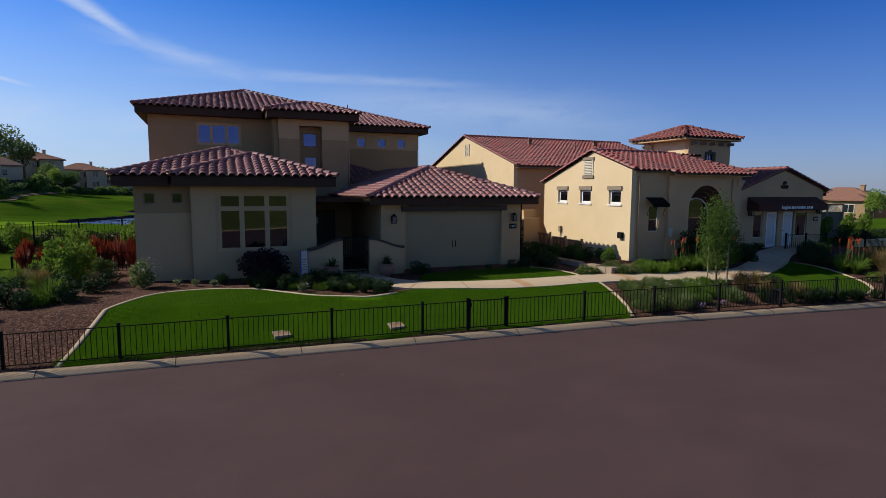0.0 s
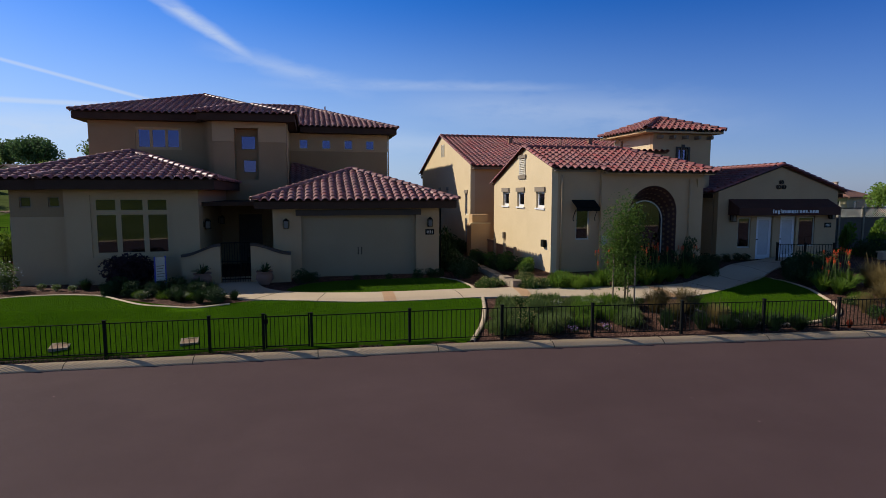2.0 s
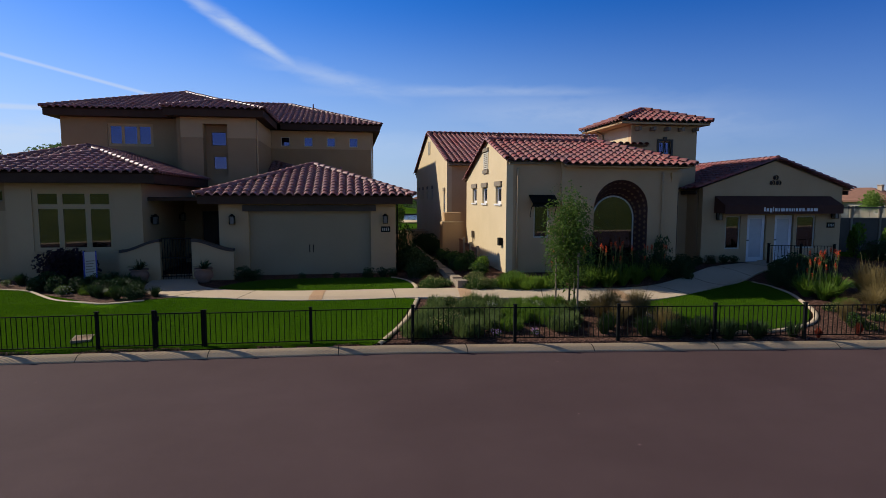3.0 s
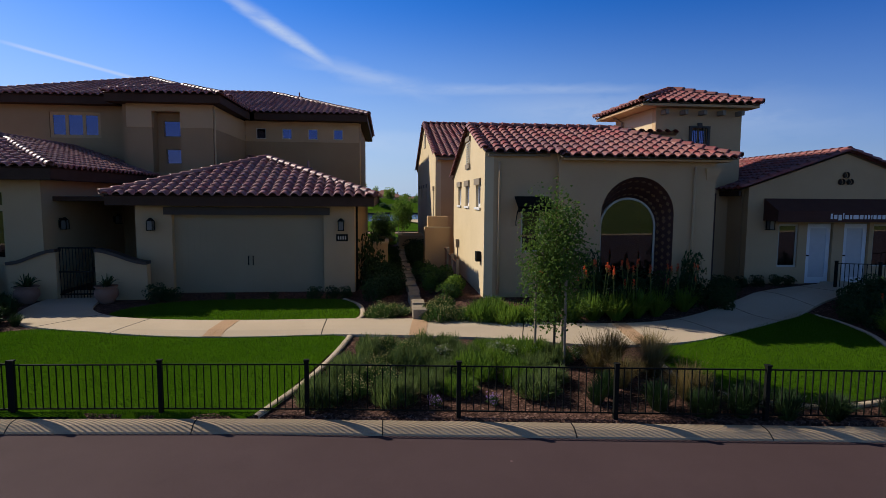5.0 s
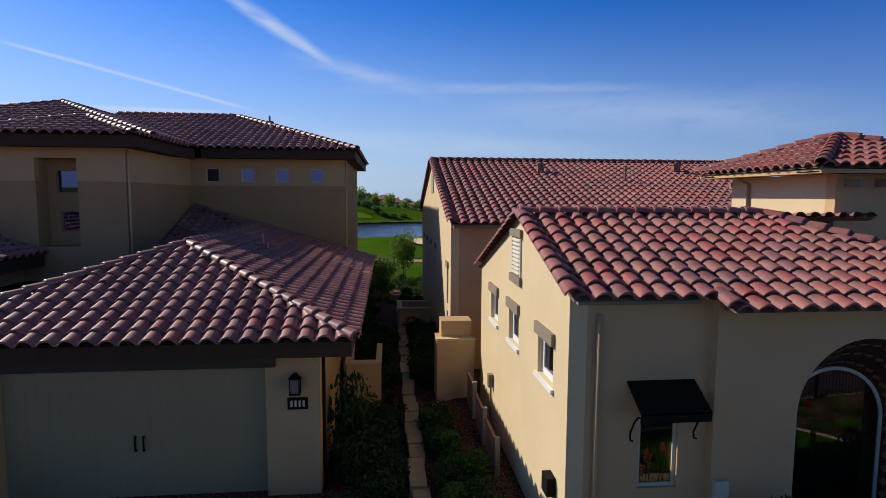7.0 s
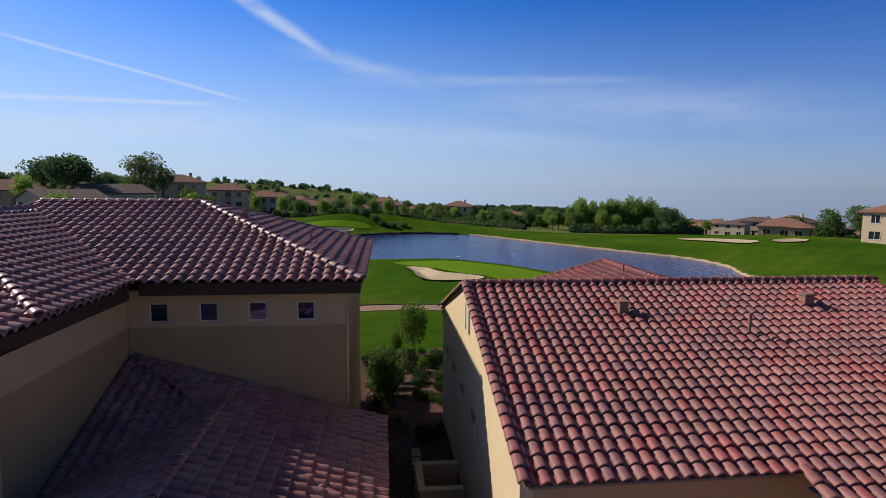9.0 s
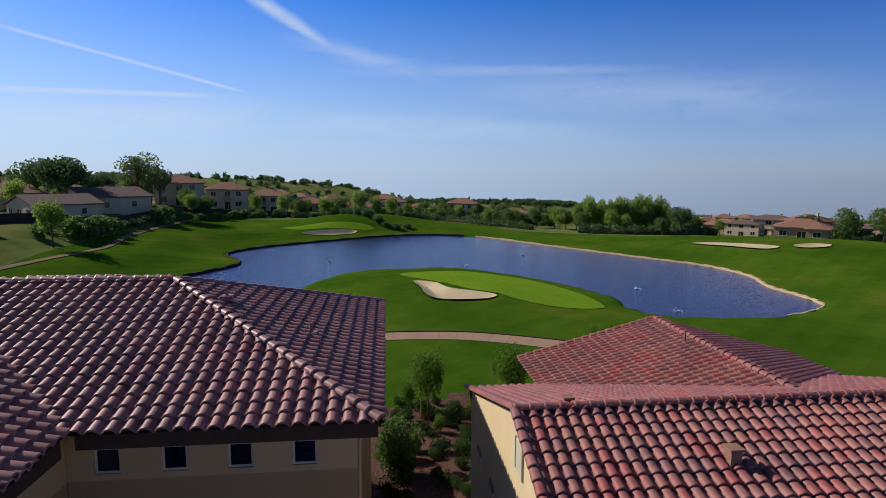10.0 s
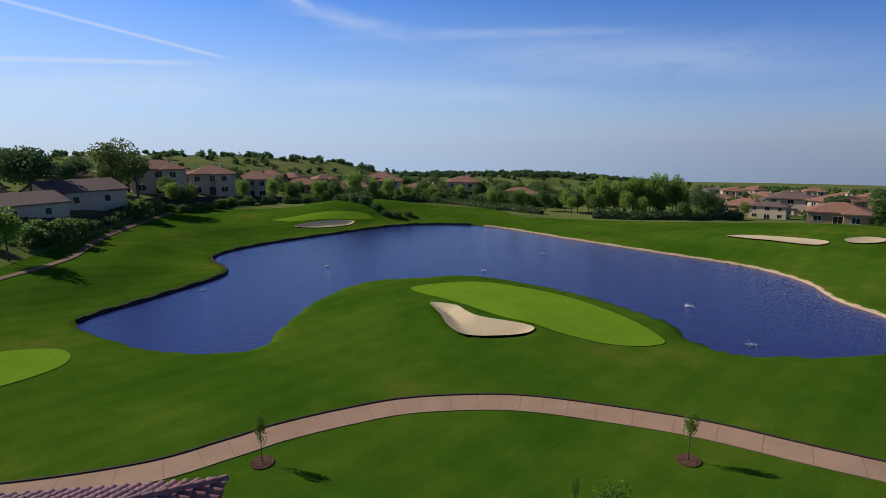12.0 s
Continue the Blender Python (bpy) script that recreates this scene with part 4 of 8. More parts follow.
eaves(r1, -4.98, 6.7, -0.15, 8.1, 7.55, 0.40, "l")
eaves(r1, -0.10, 12.2, 5.95, 23.5, 7.62, 0.40, "f")
eaves(r1, -11.0, 12.2, 5.95, 23.5, 7.62, 0.40, "rb")
# low roof at the rear of the house
rear = hip_faces(-11.0, 19.0, -0.5, 28.3, 7.1, (-8.0, 24.5, 8.72), (-4.35, 24.5, 8.72))
slopes(r1, TILE_DARK, rear, [((-0.5, 28.3, 7.1), (-4.35, 24.5, 8.72)), ((-8.0, 24.5, 8.72), (-4.35, 24.5, 8.72)), ((-11.0, 28.3, 7.1), (-8.0, 24.5, 8.72))])
eaves(r1, -11.0, 22.9, -0.5, 28.3, 7.1, 0.36, "rbl")
part("wall", boxes((-10.3, 22.8, -1.2, -1.2, 27.6, 6.8)), STUCCO_TAUPE, h1)

G_WALL = [(0.10, 4.85, -0.3, 2.62)]
part("wall", wall_bm("y", 0.0, 0.25, -1.0, 5.85, -0.3, 3.0, G_WALL), STUCCO_SAND, h1)
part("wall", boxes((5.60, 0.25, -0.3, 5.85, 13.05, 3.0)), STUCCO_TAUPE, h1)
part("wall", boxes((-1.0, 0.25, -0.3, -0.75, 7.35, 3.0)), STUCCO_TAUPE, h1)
LW_WIN = [(-7.53, -4.73, 1.08, 3.44)]
part("wall", wall_bm("y", 0.0, 0.25, -8.4, -3.75, -0.3, 3.72, LW_WIN), STUCCO_SAND, h1)
LWS = [(-10.0, -9.62, 2.98, 3.38), (-9.06, -8.68, 2.98, 3.38)]
part("wall", wall_bm("y", 0.38, 0.2, -10.32, -8.42, 2.62, 3.72, LWS), STUCCO_TAUPE, h1)
part("wall", boxes((-10.32, 0.35, -0.3, -8.42, 0.58, 2.617)), STUCCO_SAND, h1)
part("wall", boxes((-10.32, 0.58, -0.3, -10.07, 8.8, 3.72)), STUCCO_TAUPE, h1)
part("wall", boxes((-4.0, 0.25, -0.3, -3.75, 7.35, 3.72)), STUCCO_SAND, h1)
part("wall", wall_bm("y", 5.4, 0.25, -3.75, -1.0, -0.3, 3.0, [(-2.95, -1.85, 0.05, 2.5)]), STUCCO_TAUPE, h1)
part("ceiling_panel", boxes((-3.75, 0.6, 3.003, -1.0, 7.35, 3.15)), FASCIA, h1)
fd = new("front_door")
fd.parent = h1
part("leaf", boxes((-2.93, 5.50, 0.06, -1.87, 5.56, 2.48)), DARKWOOD, fd)
part("panel", boxes((-2.75, 5.48, 0.25, -2.45, 5.497, 2.3)), DARKWOOD, fd)
part("panel", boxes((-2.35, 5.48, 0.25, -2.05, 5.497, 2.3)), DARKWOOD, fd)
UP_WIN = [(-8.26, -6.06, 5.78, 6.94)]
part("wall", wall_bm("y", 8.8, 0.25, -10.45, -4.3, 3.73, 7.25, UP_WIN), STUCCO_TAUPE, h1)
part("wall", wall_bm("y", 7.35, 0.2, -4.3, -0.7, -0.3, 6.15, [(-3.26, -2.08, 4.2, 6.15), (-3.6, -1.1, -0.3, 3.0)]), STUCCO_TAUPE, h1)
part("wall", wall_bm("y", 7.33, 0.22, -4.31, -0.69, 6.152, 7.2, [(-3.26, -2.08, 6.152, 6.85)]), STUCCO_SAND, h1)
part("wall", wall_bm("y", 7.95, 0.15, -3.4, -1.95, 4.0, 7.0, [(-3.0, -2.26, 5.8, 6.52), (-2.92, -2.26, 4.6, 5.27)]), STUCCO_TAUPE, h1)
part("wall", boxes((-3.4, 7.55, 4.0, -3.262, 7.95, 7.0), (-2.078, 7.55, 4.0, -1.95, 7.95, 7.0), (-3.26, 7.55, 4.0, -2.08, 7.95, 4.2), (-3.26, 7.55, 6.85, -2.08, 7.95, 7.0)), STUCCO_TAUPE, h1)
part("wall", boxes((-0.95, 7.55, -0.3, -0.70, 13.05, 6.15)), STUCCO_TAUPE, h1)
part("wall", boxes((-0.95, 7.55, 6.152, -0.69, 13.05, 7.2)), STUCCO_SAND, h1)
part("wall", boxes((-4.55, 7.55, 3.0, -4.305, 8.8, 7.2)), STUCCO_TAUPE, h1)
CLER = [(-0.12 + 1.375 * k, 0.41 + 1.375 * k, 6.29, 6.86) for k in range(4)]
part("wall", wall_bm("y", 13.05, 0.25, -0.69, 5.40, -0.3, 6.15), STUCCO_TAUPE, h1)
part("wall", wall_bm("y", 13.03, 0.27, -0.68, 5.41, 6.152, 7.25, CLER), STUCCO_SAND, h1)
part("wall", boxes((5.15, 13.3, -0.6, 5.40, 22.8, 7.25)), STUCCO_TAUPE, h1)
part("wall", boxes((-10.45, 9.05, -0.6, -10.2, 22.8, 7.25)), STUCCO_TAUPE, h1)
part("wall", boxes((-10.2, 22.55, -0.8, 5.15, 22.8, 7.25)), STUCCO_TAUPE, h1)
part("floor_slab", boxes((-10.0, 9.2, 3.3, 5.1, 22.5, 3.5)), DARKWOOD, h1)
part("partition", boxes((-10.0, 12.0, 3.5, -1.0, 12.2, 7.2), (-0.6, 16.5, 3.5, 5.1, 16.7, 7.2)), STUCCO_TAUPE, h1)
part("partition", boxes((-10.0, 4.6, -0.2, -4.0, 4.8, 3.7)), STUCCO_TAUPE, h1)
window(h1, "y", 0.0, -1, -7.53, -4.73, 1.08, 3.44, STUCCO_SAND, bars=(-6.60, -5.66), cross=(2.78,), rim=0.18, label="tall stucco-framed window of three lights with transoms", sill=True, glass=DIM_ROOM_GLASS)
for a, b, c, d in LWS:
    window(h1, "y", 0.38, -1, a, b, c, d, TAUPE, rim=0.04, glass=DIM_ROOM_GLASS)
window(h1, "y", 8.8, -1, -8.26, -6.06, 5.78, 6.94, STUCCO_SAND, bars=(-7.53, -6.79), rim=0.14, label="cream-framed window of three lights")
for x0, x1, z0, z1 in ((-3.0, -2.26, 5.8, 6.52), (-2.92, -2.26, 4.6, 5.27)):
    window(h1, "y", 7.95, -1, x0, x1, z0, z1, TAUPE, rim=0.04)
for a, b, c, d in CLER:
    window(h1, "y", 13.03, -1, a, b, c, d, CREAM, rim=0.045, name="clerestory_window", label="small square clerestory window")
# garage door: panels of upright boards, two handles
gd = new("garage_door")
gd.parent = h1
gd["label"] = "cream double garage door with upright boards and two handles"
part("leaf", boxes((0.10, 0.20, 0.02, 4.85, 0.245, 2.62)), DOOR_CREAM, gd)
for k in range(24):
    x = 0.115 + k * 0.197
    part("board", boxes((x, 0.196, 0.03, x + 0.1955, 0.199, 2.60)), DOOR_CREAM, gd)
for x in (2.40, 2.55):
    part("handle", boxes((x - 0.015, 0.15, 0.95, x + 0.015, 0.165, 1.25), (x - 0.02, 0.165, 0.95, x + 0.02, 0.187, 0.99), (x - 0.02, 0.165, 1.21, x + 0.02, 0.187, 1.25)), BLACK_IRON, gd)
part("threshold", boxes((0.10, 0.05, -0.05, 4.85, 0.25, 0.015)), CONCRETE, gd)
part("lintel", boxes((-0.1, -0.13, 2.60, 5.05, -0.003, 2.84)), DARKWOOD, h1, "dark timber-look lintel over the garage door")
lantern(h1, -0.48, 0.0, 2.28)
lantern(h1, 5.42, 0.0, 2.28)
plaque(h1, 5.44, -0.002, 1.86)
lantern(h1, -3.75, 0.9, 2.25, (1, 0))
lantern(h1, -3.75, 4.6, 2.25, (1, 0))
downspout(h1, [(-0.63, 7.40, 7.1), (-0.63, 7.40, 3.4)])
downspout(h1, [(5.46, 13.10, 7.2), (5.46, 13.10, 0.2)])
downspout(h1, [(5.92, 0.06, 3.0), (5.92, 0.06, 0.1)], BLACK_IRON)
for x, y, z in ((4.0, 16.6, 8.30), (1.6, 17.2, 9.26), (3.6, 5.8, 4.4)):
    v = new("roof_vent")
    v.parent = h1
    vb = bmesh.new()
    tube(vb, [(x, y, z - 0.35), (x, y, z + 0.28)], 0.045, 8)
    part("pipe", vb, TILE_DARK, v)
    part("flashing", boxes((x - 0.16, y - 0.16, z - 0.12, x + 0.16, y + 0.16, z + 0.02)), TILE_DARK, v)

# courtyard walls with swept tops
def courtyard_wall(x0, x1, z0, z1):
    c = thing("courtyard_wall", "white stucco garden wall with a swept dark coping", "wall", "courtyard walls")
    n, y0, y1 = 14, -0.98, -0.74
    xs = [x0 + (x1 - x0) * k / n for k in range(n + 1)]
    zs = [z0 + (z1 - z0) * (lambda t: t * t * (3 - 2 * t))(k / n) for k in range(n + 1)]
    b, k = bmesh.new(), bmesh.new()
    prism(b, [(xs[0], y0, -0.1), (xs[-1], y0, -0.1)] + [(x, y0, z) for x, z in zip(xs[::-1], zs[::-1])], (0, y1 - y0, 0))
    prism(k, [(x, y0 - 0.06, z + 0.003) for x, z in zip(xs, zs)] + [(x, y0 - 0.06, z + 0.10) for x, z in zip(xs[::-1], zs[::-1])], (0, y1 - y0 + 0.12, 0))
    part("body", b, STUCCO_SAND, c)
    part("coping", k, DARKWOOD, c, "dark swept coping")


courtyard_wall(-4.25, -2.88, 1.12, 1.50)
courtyard_wall(-0.30, -1.78, 1.12, 1.50)
gate = thing("courtyard_gate", "tall dark iron gate between the courtyard walls", "gate")
part("rail", boxes((-2.86, -0.88, 1.60, -1.80, -0.84, 1.64)), BLACK_IRON, gate)
part("rail", boxes((-2.86, -0.88, 0.2, -1.80, -0.84, 0.24)), BLACK_IRON, gate)
part("rail", boxes((-2.86, -0.88, 0.88, -1.80, -0.84, 0.92)), BLACK_IRON, gate)
for k in range(12):
    part("bar", boxes((-2.84 + k * 0.0915, -0.868, 0.1, -2.822 + k * 0.0915, -0.852, 1.60)), BLACK_IRON, gate)
part("latch", boxes((-1.90, -0.90, 0.92, -1.82, -0.885, 1.06)), BLACK_IRON, gate)

# ---- the red-tiled house: gabled front, rear range, tower, sales wing ----
h2 = thing("house", "tan stucco house with red barrel tile roofs and a square tower", "house")
r2 = new("roof")
r2.parent = h2
r2["label"] = "mixed red, tan and grey barrel tile roofs"
FX, FY, FZ = 9.53, -0.52, 5.42
slopes(r2, TILE_RED, [[(FX, -3.5, 4.43), (11.55, -3.5, 4.43), (11.55, FY, FZ), (FX, FY, FZ)],
                      [(11.55, -3.84, 4.317), (16.6, -3.84, 4.317), (14.2, FY, FZ), (11.55, FY, FZ)],
                      [(16.6, -3.84, 4.317), (16.6, 2.4, 4.317), (14.2, FY, FZ)],
                      [(16.6, 3.9, 3.92), (FX, 3.9, 3.92), (FX, FY, FZ), (16.6, FY, FZ)]],
       [((FX, -3.5, 4.43), (FX, FY, FZ)), ((FX, 3.9, 3.92), (FX, FY, FZ)), ((FX, FY, FZ), (14.2, FY, FZ)), ((16.6, -3.84, 4.317), (14.2, FY, FZ)), ((11.55, -3.84, 4.317), (11.55, -3.45, 4.45))])
KX, KY, KZ, KS = 9.0, 13.2, 7.24, 14.31      # west rake, ridge line and height, step in the front eave
slopes(r2, TILE_RED, [[(KX, 5.75, 4.95), (KS, 5.75, 4.95), (KS, KY, KZ), (KX, KY, KZ)], [(KS, 5.067, 4.74), (22.6, 5.067, 4.74), (22.6, KY, KZ), (KS, KY, KZ)],
                      [(22.6, 20.6, 4.92), (KX, 20.6, 4.92), (KX, KY, KZ), (22.6, KY, KZ)]],
       [((KX, 5.75, 4.95), (KX, KY, KZ)), ((KX, 20.6, 4.92), (KX, KY, KZ)), ((KX, KY, KZ), (22.6, KY, KZ)), ((KS, 5.067, 4.74), (KS, 5.75, 4.95))])
slopes(r2, TILE_RED, [[(11.7, 23.8, 4.9), (11.7, 15.0, 4.9), (17.7, 15.0, 6.52), (17.7, 23.8, 6.52)], [(23.9, 15.0, 4.85), (23.9, 23.8, 4.85), (17.7, 23.8, 6.52), (17.7, 15.0, 6.52)]],
       [((17.7, 15.0, 6.52), (17.7, 23.8, 6.52)), ((11.7, 23.8, 4.9), (17.7, 23.8, 6.52))])
TOWER = (15.2, -0.72, 19.36, 3.48, 6.36, (17.27, 1.36, 7.12), (17.27, 1.41, 7.12))
tw = hip_faces(*TOWER)
slopes(r2, TILE_RED, tw, hip_caps(*TOWER)[:4])
eaves(r2, *TOWER[:5], 0.11, "fbrl", STUCCO, 0.05, 0.6)
for k in range(5):
    for yy in (-0.66, 3.0):
        x = 16.05 + k * 0.66
        part("corbel", boxes((x, yy, 6.0, x + 0.11, yy + 0.42, 6.15)), TAUPE, r2)
eaves(r2, FX, -3.5, 11.5, 3.9, 4.43, 0.09, "f", TAUPE, 0.12, 0.3)
eaves(r2, 11.55, -3.84, 16.6, 2.4, 4.317, 0.08, "fr", STUCCO, 0.12, 0.4)
eaves(r2, KX, 5.75, KS, 20.6, 4.95, 0.12, "f", TAUPE, 0.10, 0.6)
eaves(r2, KS, 5.067, 22.6, 20.6, 4.74, 0.12, "f", TAUPE, 0.10, 0.6)
eaves(r2, KX, 5.75, 22.6, 20.6, 4.92, 0.24, "b", FASCIA, 0.08, 0.6)
SX, SZ = 21.93, 4.76
slopes(r2, TILE_RED, [[(18.2, 12.0, 3.5), (18.2, -1.52, 3.5), (SX, -1.52, SZ), (SX, 12.0, SZ)], [(25.7, -1.52, 3.5), (25.7, 12.0, 3.5), (SX, 12.0, SZ), (SX, -1.52, SZ)]],
       [((18.2, -1.52, 3.5), (SX, -1.52, SZ)), ((25.7, -1.52, 3.5), (SX, -1.52, SZ)), ((SX, -1.52, SZ), (SX, 12.0, SZ))])
eaves(r2, 18.2, -1.52, 25.7, 12.0, 3.5, 0.2, "rl", FASCIA, 0.08, 0.5)


def gable_wall(axis, at, thick, u0, u1, z0, ze0, ue, ze, ze1, holes=()):
    """A gabled wall: a square lower part with openings, and the gable above it."""
    zc = min(ze0, ze1)
    bm = wall_bm(axis, at, thick, u0, u1, z0, zc, holes)
    pts = [(u0, zc), (u1, zc), (u1, ze1), (ue, ze), (u0, ze0)]
    pts = [p for k, p in enumerate(pts) if p not in pts[:k]]
    three = [((u, at, z) if axis == "y" else (at, u, z)) for u, z in pts]
    prism(bm, three, (0, thick, 0) if axis == "y" else (thick, 0, 0))
    bmesh.ops.remove_doubles(bm, verts=bm.verts, dist=1e-4)
    return bm


WX = 9.58
F_WIN = [(1.56, 2.40, 2.92, 3.57), (-0.38, 0.46, 2.92, 3.57), (-2.57, -1.73, 2.92, 3.57)]
# west face wears the sunlit copy of the front's stucco
part("wall", gable_wall("x", WX, 0.25, -3.25, 3.75, -0.4, 4.49, FY, 5.395, 3.935, F_WIN), STUCCO_SUNLIT_PALE, h2)
part("wall", wall_bm("y", -3.25, 0.25, WX + 0.25, 11.62, -0.4, 4.48, [(10.62, 11.2, 1.68, 2.86)]), STUCCO, h2)
part("wall", boxes((11.62, -3.40, -0.4, 11.87, -3.0, 4.42)), STUCCO, h2)


def arch_points(cx, half, spring, foot, n=24):
    return [(cx - half, foot)] + [(cx - half * math.cos(math.pi * k / n), spring + half * math.sin(math.pi * k / n)) for k in range(n + 1)] + [(cx + half, foot)]


def arch_wall(y, thick, x0, x1, z0, z1, cx, half, spring, foot, mat, name="wall", parent=None):
    """A wall with a round-headed opening, built as two flanks and the ring above."""
    bm = bmesh.new()
    box(bm, x0, y, z0, cx - half, y + thick, spring)
    box(bm, cx + half, y, z0, x1, y + thick, spring)
    if foot > z0:
        box(bm, cx - half, y, z0, cx + half, y + thick, foot)
    n = 24
    for k in range(n):
        a, b = math.pi * k / n, math.pi * (k + 1) / n
        p = [(cx - half * math.cos(t), spring + half * math.sin(t)) for t in (a, b)]
        ax, bx = (x0 if k == 0 else p[0][0]), (x1 if k == n - 1 else p[1][0])
        if k == 0:
            prism(bm, [(x0, y, spring), (p[0][0], y, p[0][1]), (p[1][0], y, p[1][1]), (p[1][0], y, z1), (x0, y, z1)], (0, thick, 0))
        elif k == n - 1:
            prism(bm, [(p[0][0], y, p[0][1]), (p[1][0], y, p[1][1]), (x1, y, spring), (x1, y, z1), (p[0][0], y, z1)], (0, thick, 0))
        else:
            prism(bm, [(p[0][0], y, p[0][1]), (p[1][0], y, p[1][1]), (p[1][0], y, z1), (p[0][0], y, z1)], (0, thick, 0))
    bmesh.ops.remove_doubles(bm, verts=bm.verts, dist=1e-4)
    return part(name, bm, mat, parent or h2)


AX, AR, AS, AY = 13.93, 1.07, 2.74, -3.40      # outer arch: centre, radius, springing, wall face
BX, BR, BS, BY = 13.90, 0.83, 2.38, -2.78      # window at the bottom of the splay
arch_wall(AY, 0.22, 11.87, 16.2, -0.4, 4.42, AX, AR, AS, -0.2, STUCCO)
surround = new("arch_surround")
surround.parent = h2
surround["label"] = "deep splayed wine-red tiled arch with ochre motifs"
op, ip = arch_points(AX, AR - 0.004, AS, -0.2), arch_points(BX, BR + 0.03, BS, -0.2)
lb = bmesh.new()
rows_ = [[lb.verts.new((p[0], y, p[1])) for p, y in ((a, AY + 0.004), (b, BY))] for a, b in zip(op, ip)]
for a, b in zip(rows_, rows_[1:]):
    lb.faces.new((a[0], b[0], b[1], a[1]))
part("lining", lb, WINE_TILE, surround)
part("back_wall", boxes((11.9, BY + 0.003, -0.3, BX - BR + 0.02, BY + 0.1, 4.15), (BX + BR - 0.02, BY + 0.003, -0.3, 15.95, BY + 0.1, 4.15), (BX - BR + 0.02, BY + 0.003, -0.3, BX + BR - 0.02, BY + 0.1, 0.55)), WINE_TILE, surround)
motif_me = mesh_of("motif", boxes((-0.045, -0.045, -0.006, 0.045, 0.045, 0.006)), OCHRE_TILE)
for row, q in enumerate((0.2, 0.5, 0.8)):
    r, cx, cz, y = AR + (BR - AR) * q, AX + (BX - AX) * q, AS + (BS - AS) * q, AY + (BY - AY) * q
    for k in range(-9, 26):
        t = math.pi * (k + 0.5 * (row % 2)) / 16.0
        if t < 0 or t > math.pi:
            z = cz - 0.21 * (-k if k < 0 else k - 16)
            x, inward = cx + (-r if k < 0 else r), Vector((1 if k < 0 else -1, 0, 0))
        else:
            x, z, inward = cx - r * math.cos(t), cz + r * math.sin(t), Vector((math.cos(t), 0, -math.sin(t)))
        nrm = (inward - Vector((0, 0.42, 0))).normalized()
        side_ = nrm.cross(Vector((0, 1, 0))).normalized()
        m = new("motif", motif_me)
        m.parent = surround
        m.matrix_basis = Matrix.Translation(Vector((x, y, z)) + nrm * 0.004) @ Matrix((side_, nrm.cross(side_), nrm)).transposed().to_4x4() @ Matrix.Rotation(math.pi / 4, 4, "Z")
aw = new("arched_window")
aw.parent = h2
aw["label"] = "round-headed fixed window with thin pale frame"
fb, gb = bmesh.new(), bmesh.new()
op, ip = arch_points(BX, BR + 0.02, BS, 0.50), arch_points(BX, BR - 0.035, BS, 0.56)
for i in range(len(op)):
    j = (i + 1) % len(op)
    prism(fb, [(op[i][0], BY - 0.05, op[i][1]), (op[j][0], BY - 0.05, op[j][1]), (ip[j][0], BY - 0.05, ip[j][1]), (ip[i][0], BY - 0.05, ip[i][1])], (0, 0.05, 0))
part("frame", fb, CREAM, aw)
prism(gb, [(x, BY - 0.03, z) for x, z in ip], (0, 0.012, 0))
part("pane", gb, DIM_ROOM_GLASS, aw).visible_shadow = False
part("wall", boxes((15.95, -3.18, -0.4, 16.2, -0.3, 4.2)), STUCCO, h2)
part("capital", boxes((15.87, -3.49, 3.95, 16.29, -3.10, 4.08), (15.90, -3.46, 3.85, 16.26, -3.10, 3.95), (15.92, -3.43, 3.74, 16.23, -3.10, 3.85)), STUCCO, h2)
part("wall", boxes((9.83, 3.5, -0.4, 16.0, 3.75, 3.85)), STUCCO, h2)
part("partition", boxes((9.9, 0.6, -0.3, 15.6, 0.75, 4.2)), STUCCO, h2)
for a, b, c, d in F_WIN:
    window(h2, "x", WX, -1, a, b, c, d, WHITE, rim=0.10, depth=0.13, sill=True)
    part("lintel", boxes((WX - 0.06, a - 0.07, d + 0.003, WX - 0.003, b + 0.07, d + 0.19)), TAUPE, h2)
window(h2, "y", -3.25, -1, 10.62, 11.2, 1.68, 2.86, CREAM, rim=0.05, glass=DIM_ROOM_GLASS)
lv = new("gable_vent")
lv.parent = h2
lv["label"] = "pale louvred gable vent with taupe head and sill"
part("frame", boxes((WX - 0.03, -0.52, 4.30, WX - 0.003, -0.44, 5.02), (WX - 0.03, 0.14, 4.30, WX - 0.003, 0.22, 5.02)), CREAM, lv)
for k in range(9):
    sb = bmesh.new()
    prism(sb, [(WX - 0.045, -0.44, 4.32 + k * 0.077), (WX - 0.004, -0.44, 4.375 + k * 0.077), (WX - 0.004, -0.44, 4.385 + k * 0.077), (WX - 0.045, -0.44, 4.335 + k * 0.077)], (0, 0.58, 0))
    part("slat", sb, CREAM, lv)
part("head", boxes((WX - 0.06, -0.58, 5.025, WX - 0.003, 0.28, 5.17)), TAUPE, lv)
part("sill", boxes((WX - 0.06, -0.58, 4.14, WX - 0.003, 0.28, 4.29)), TAUPE, lv)
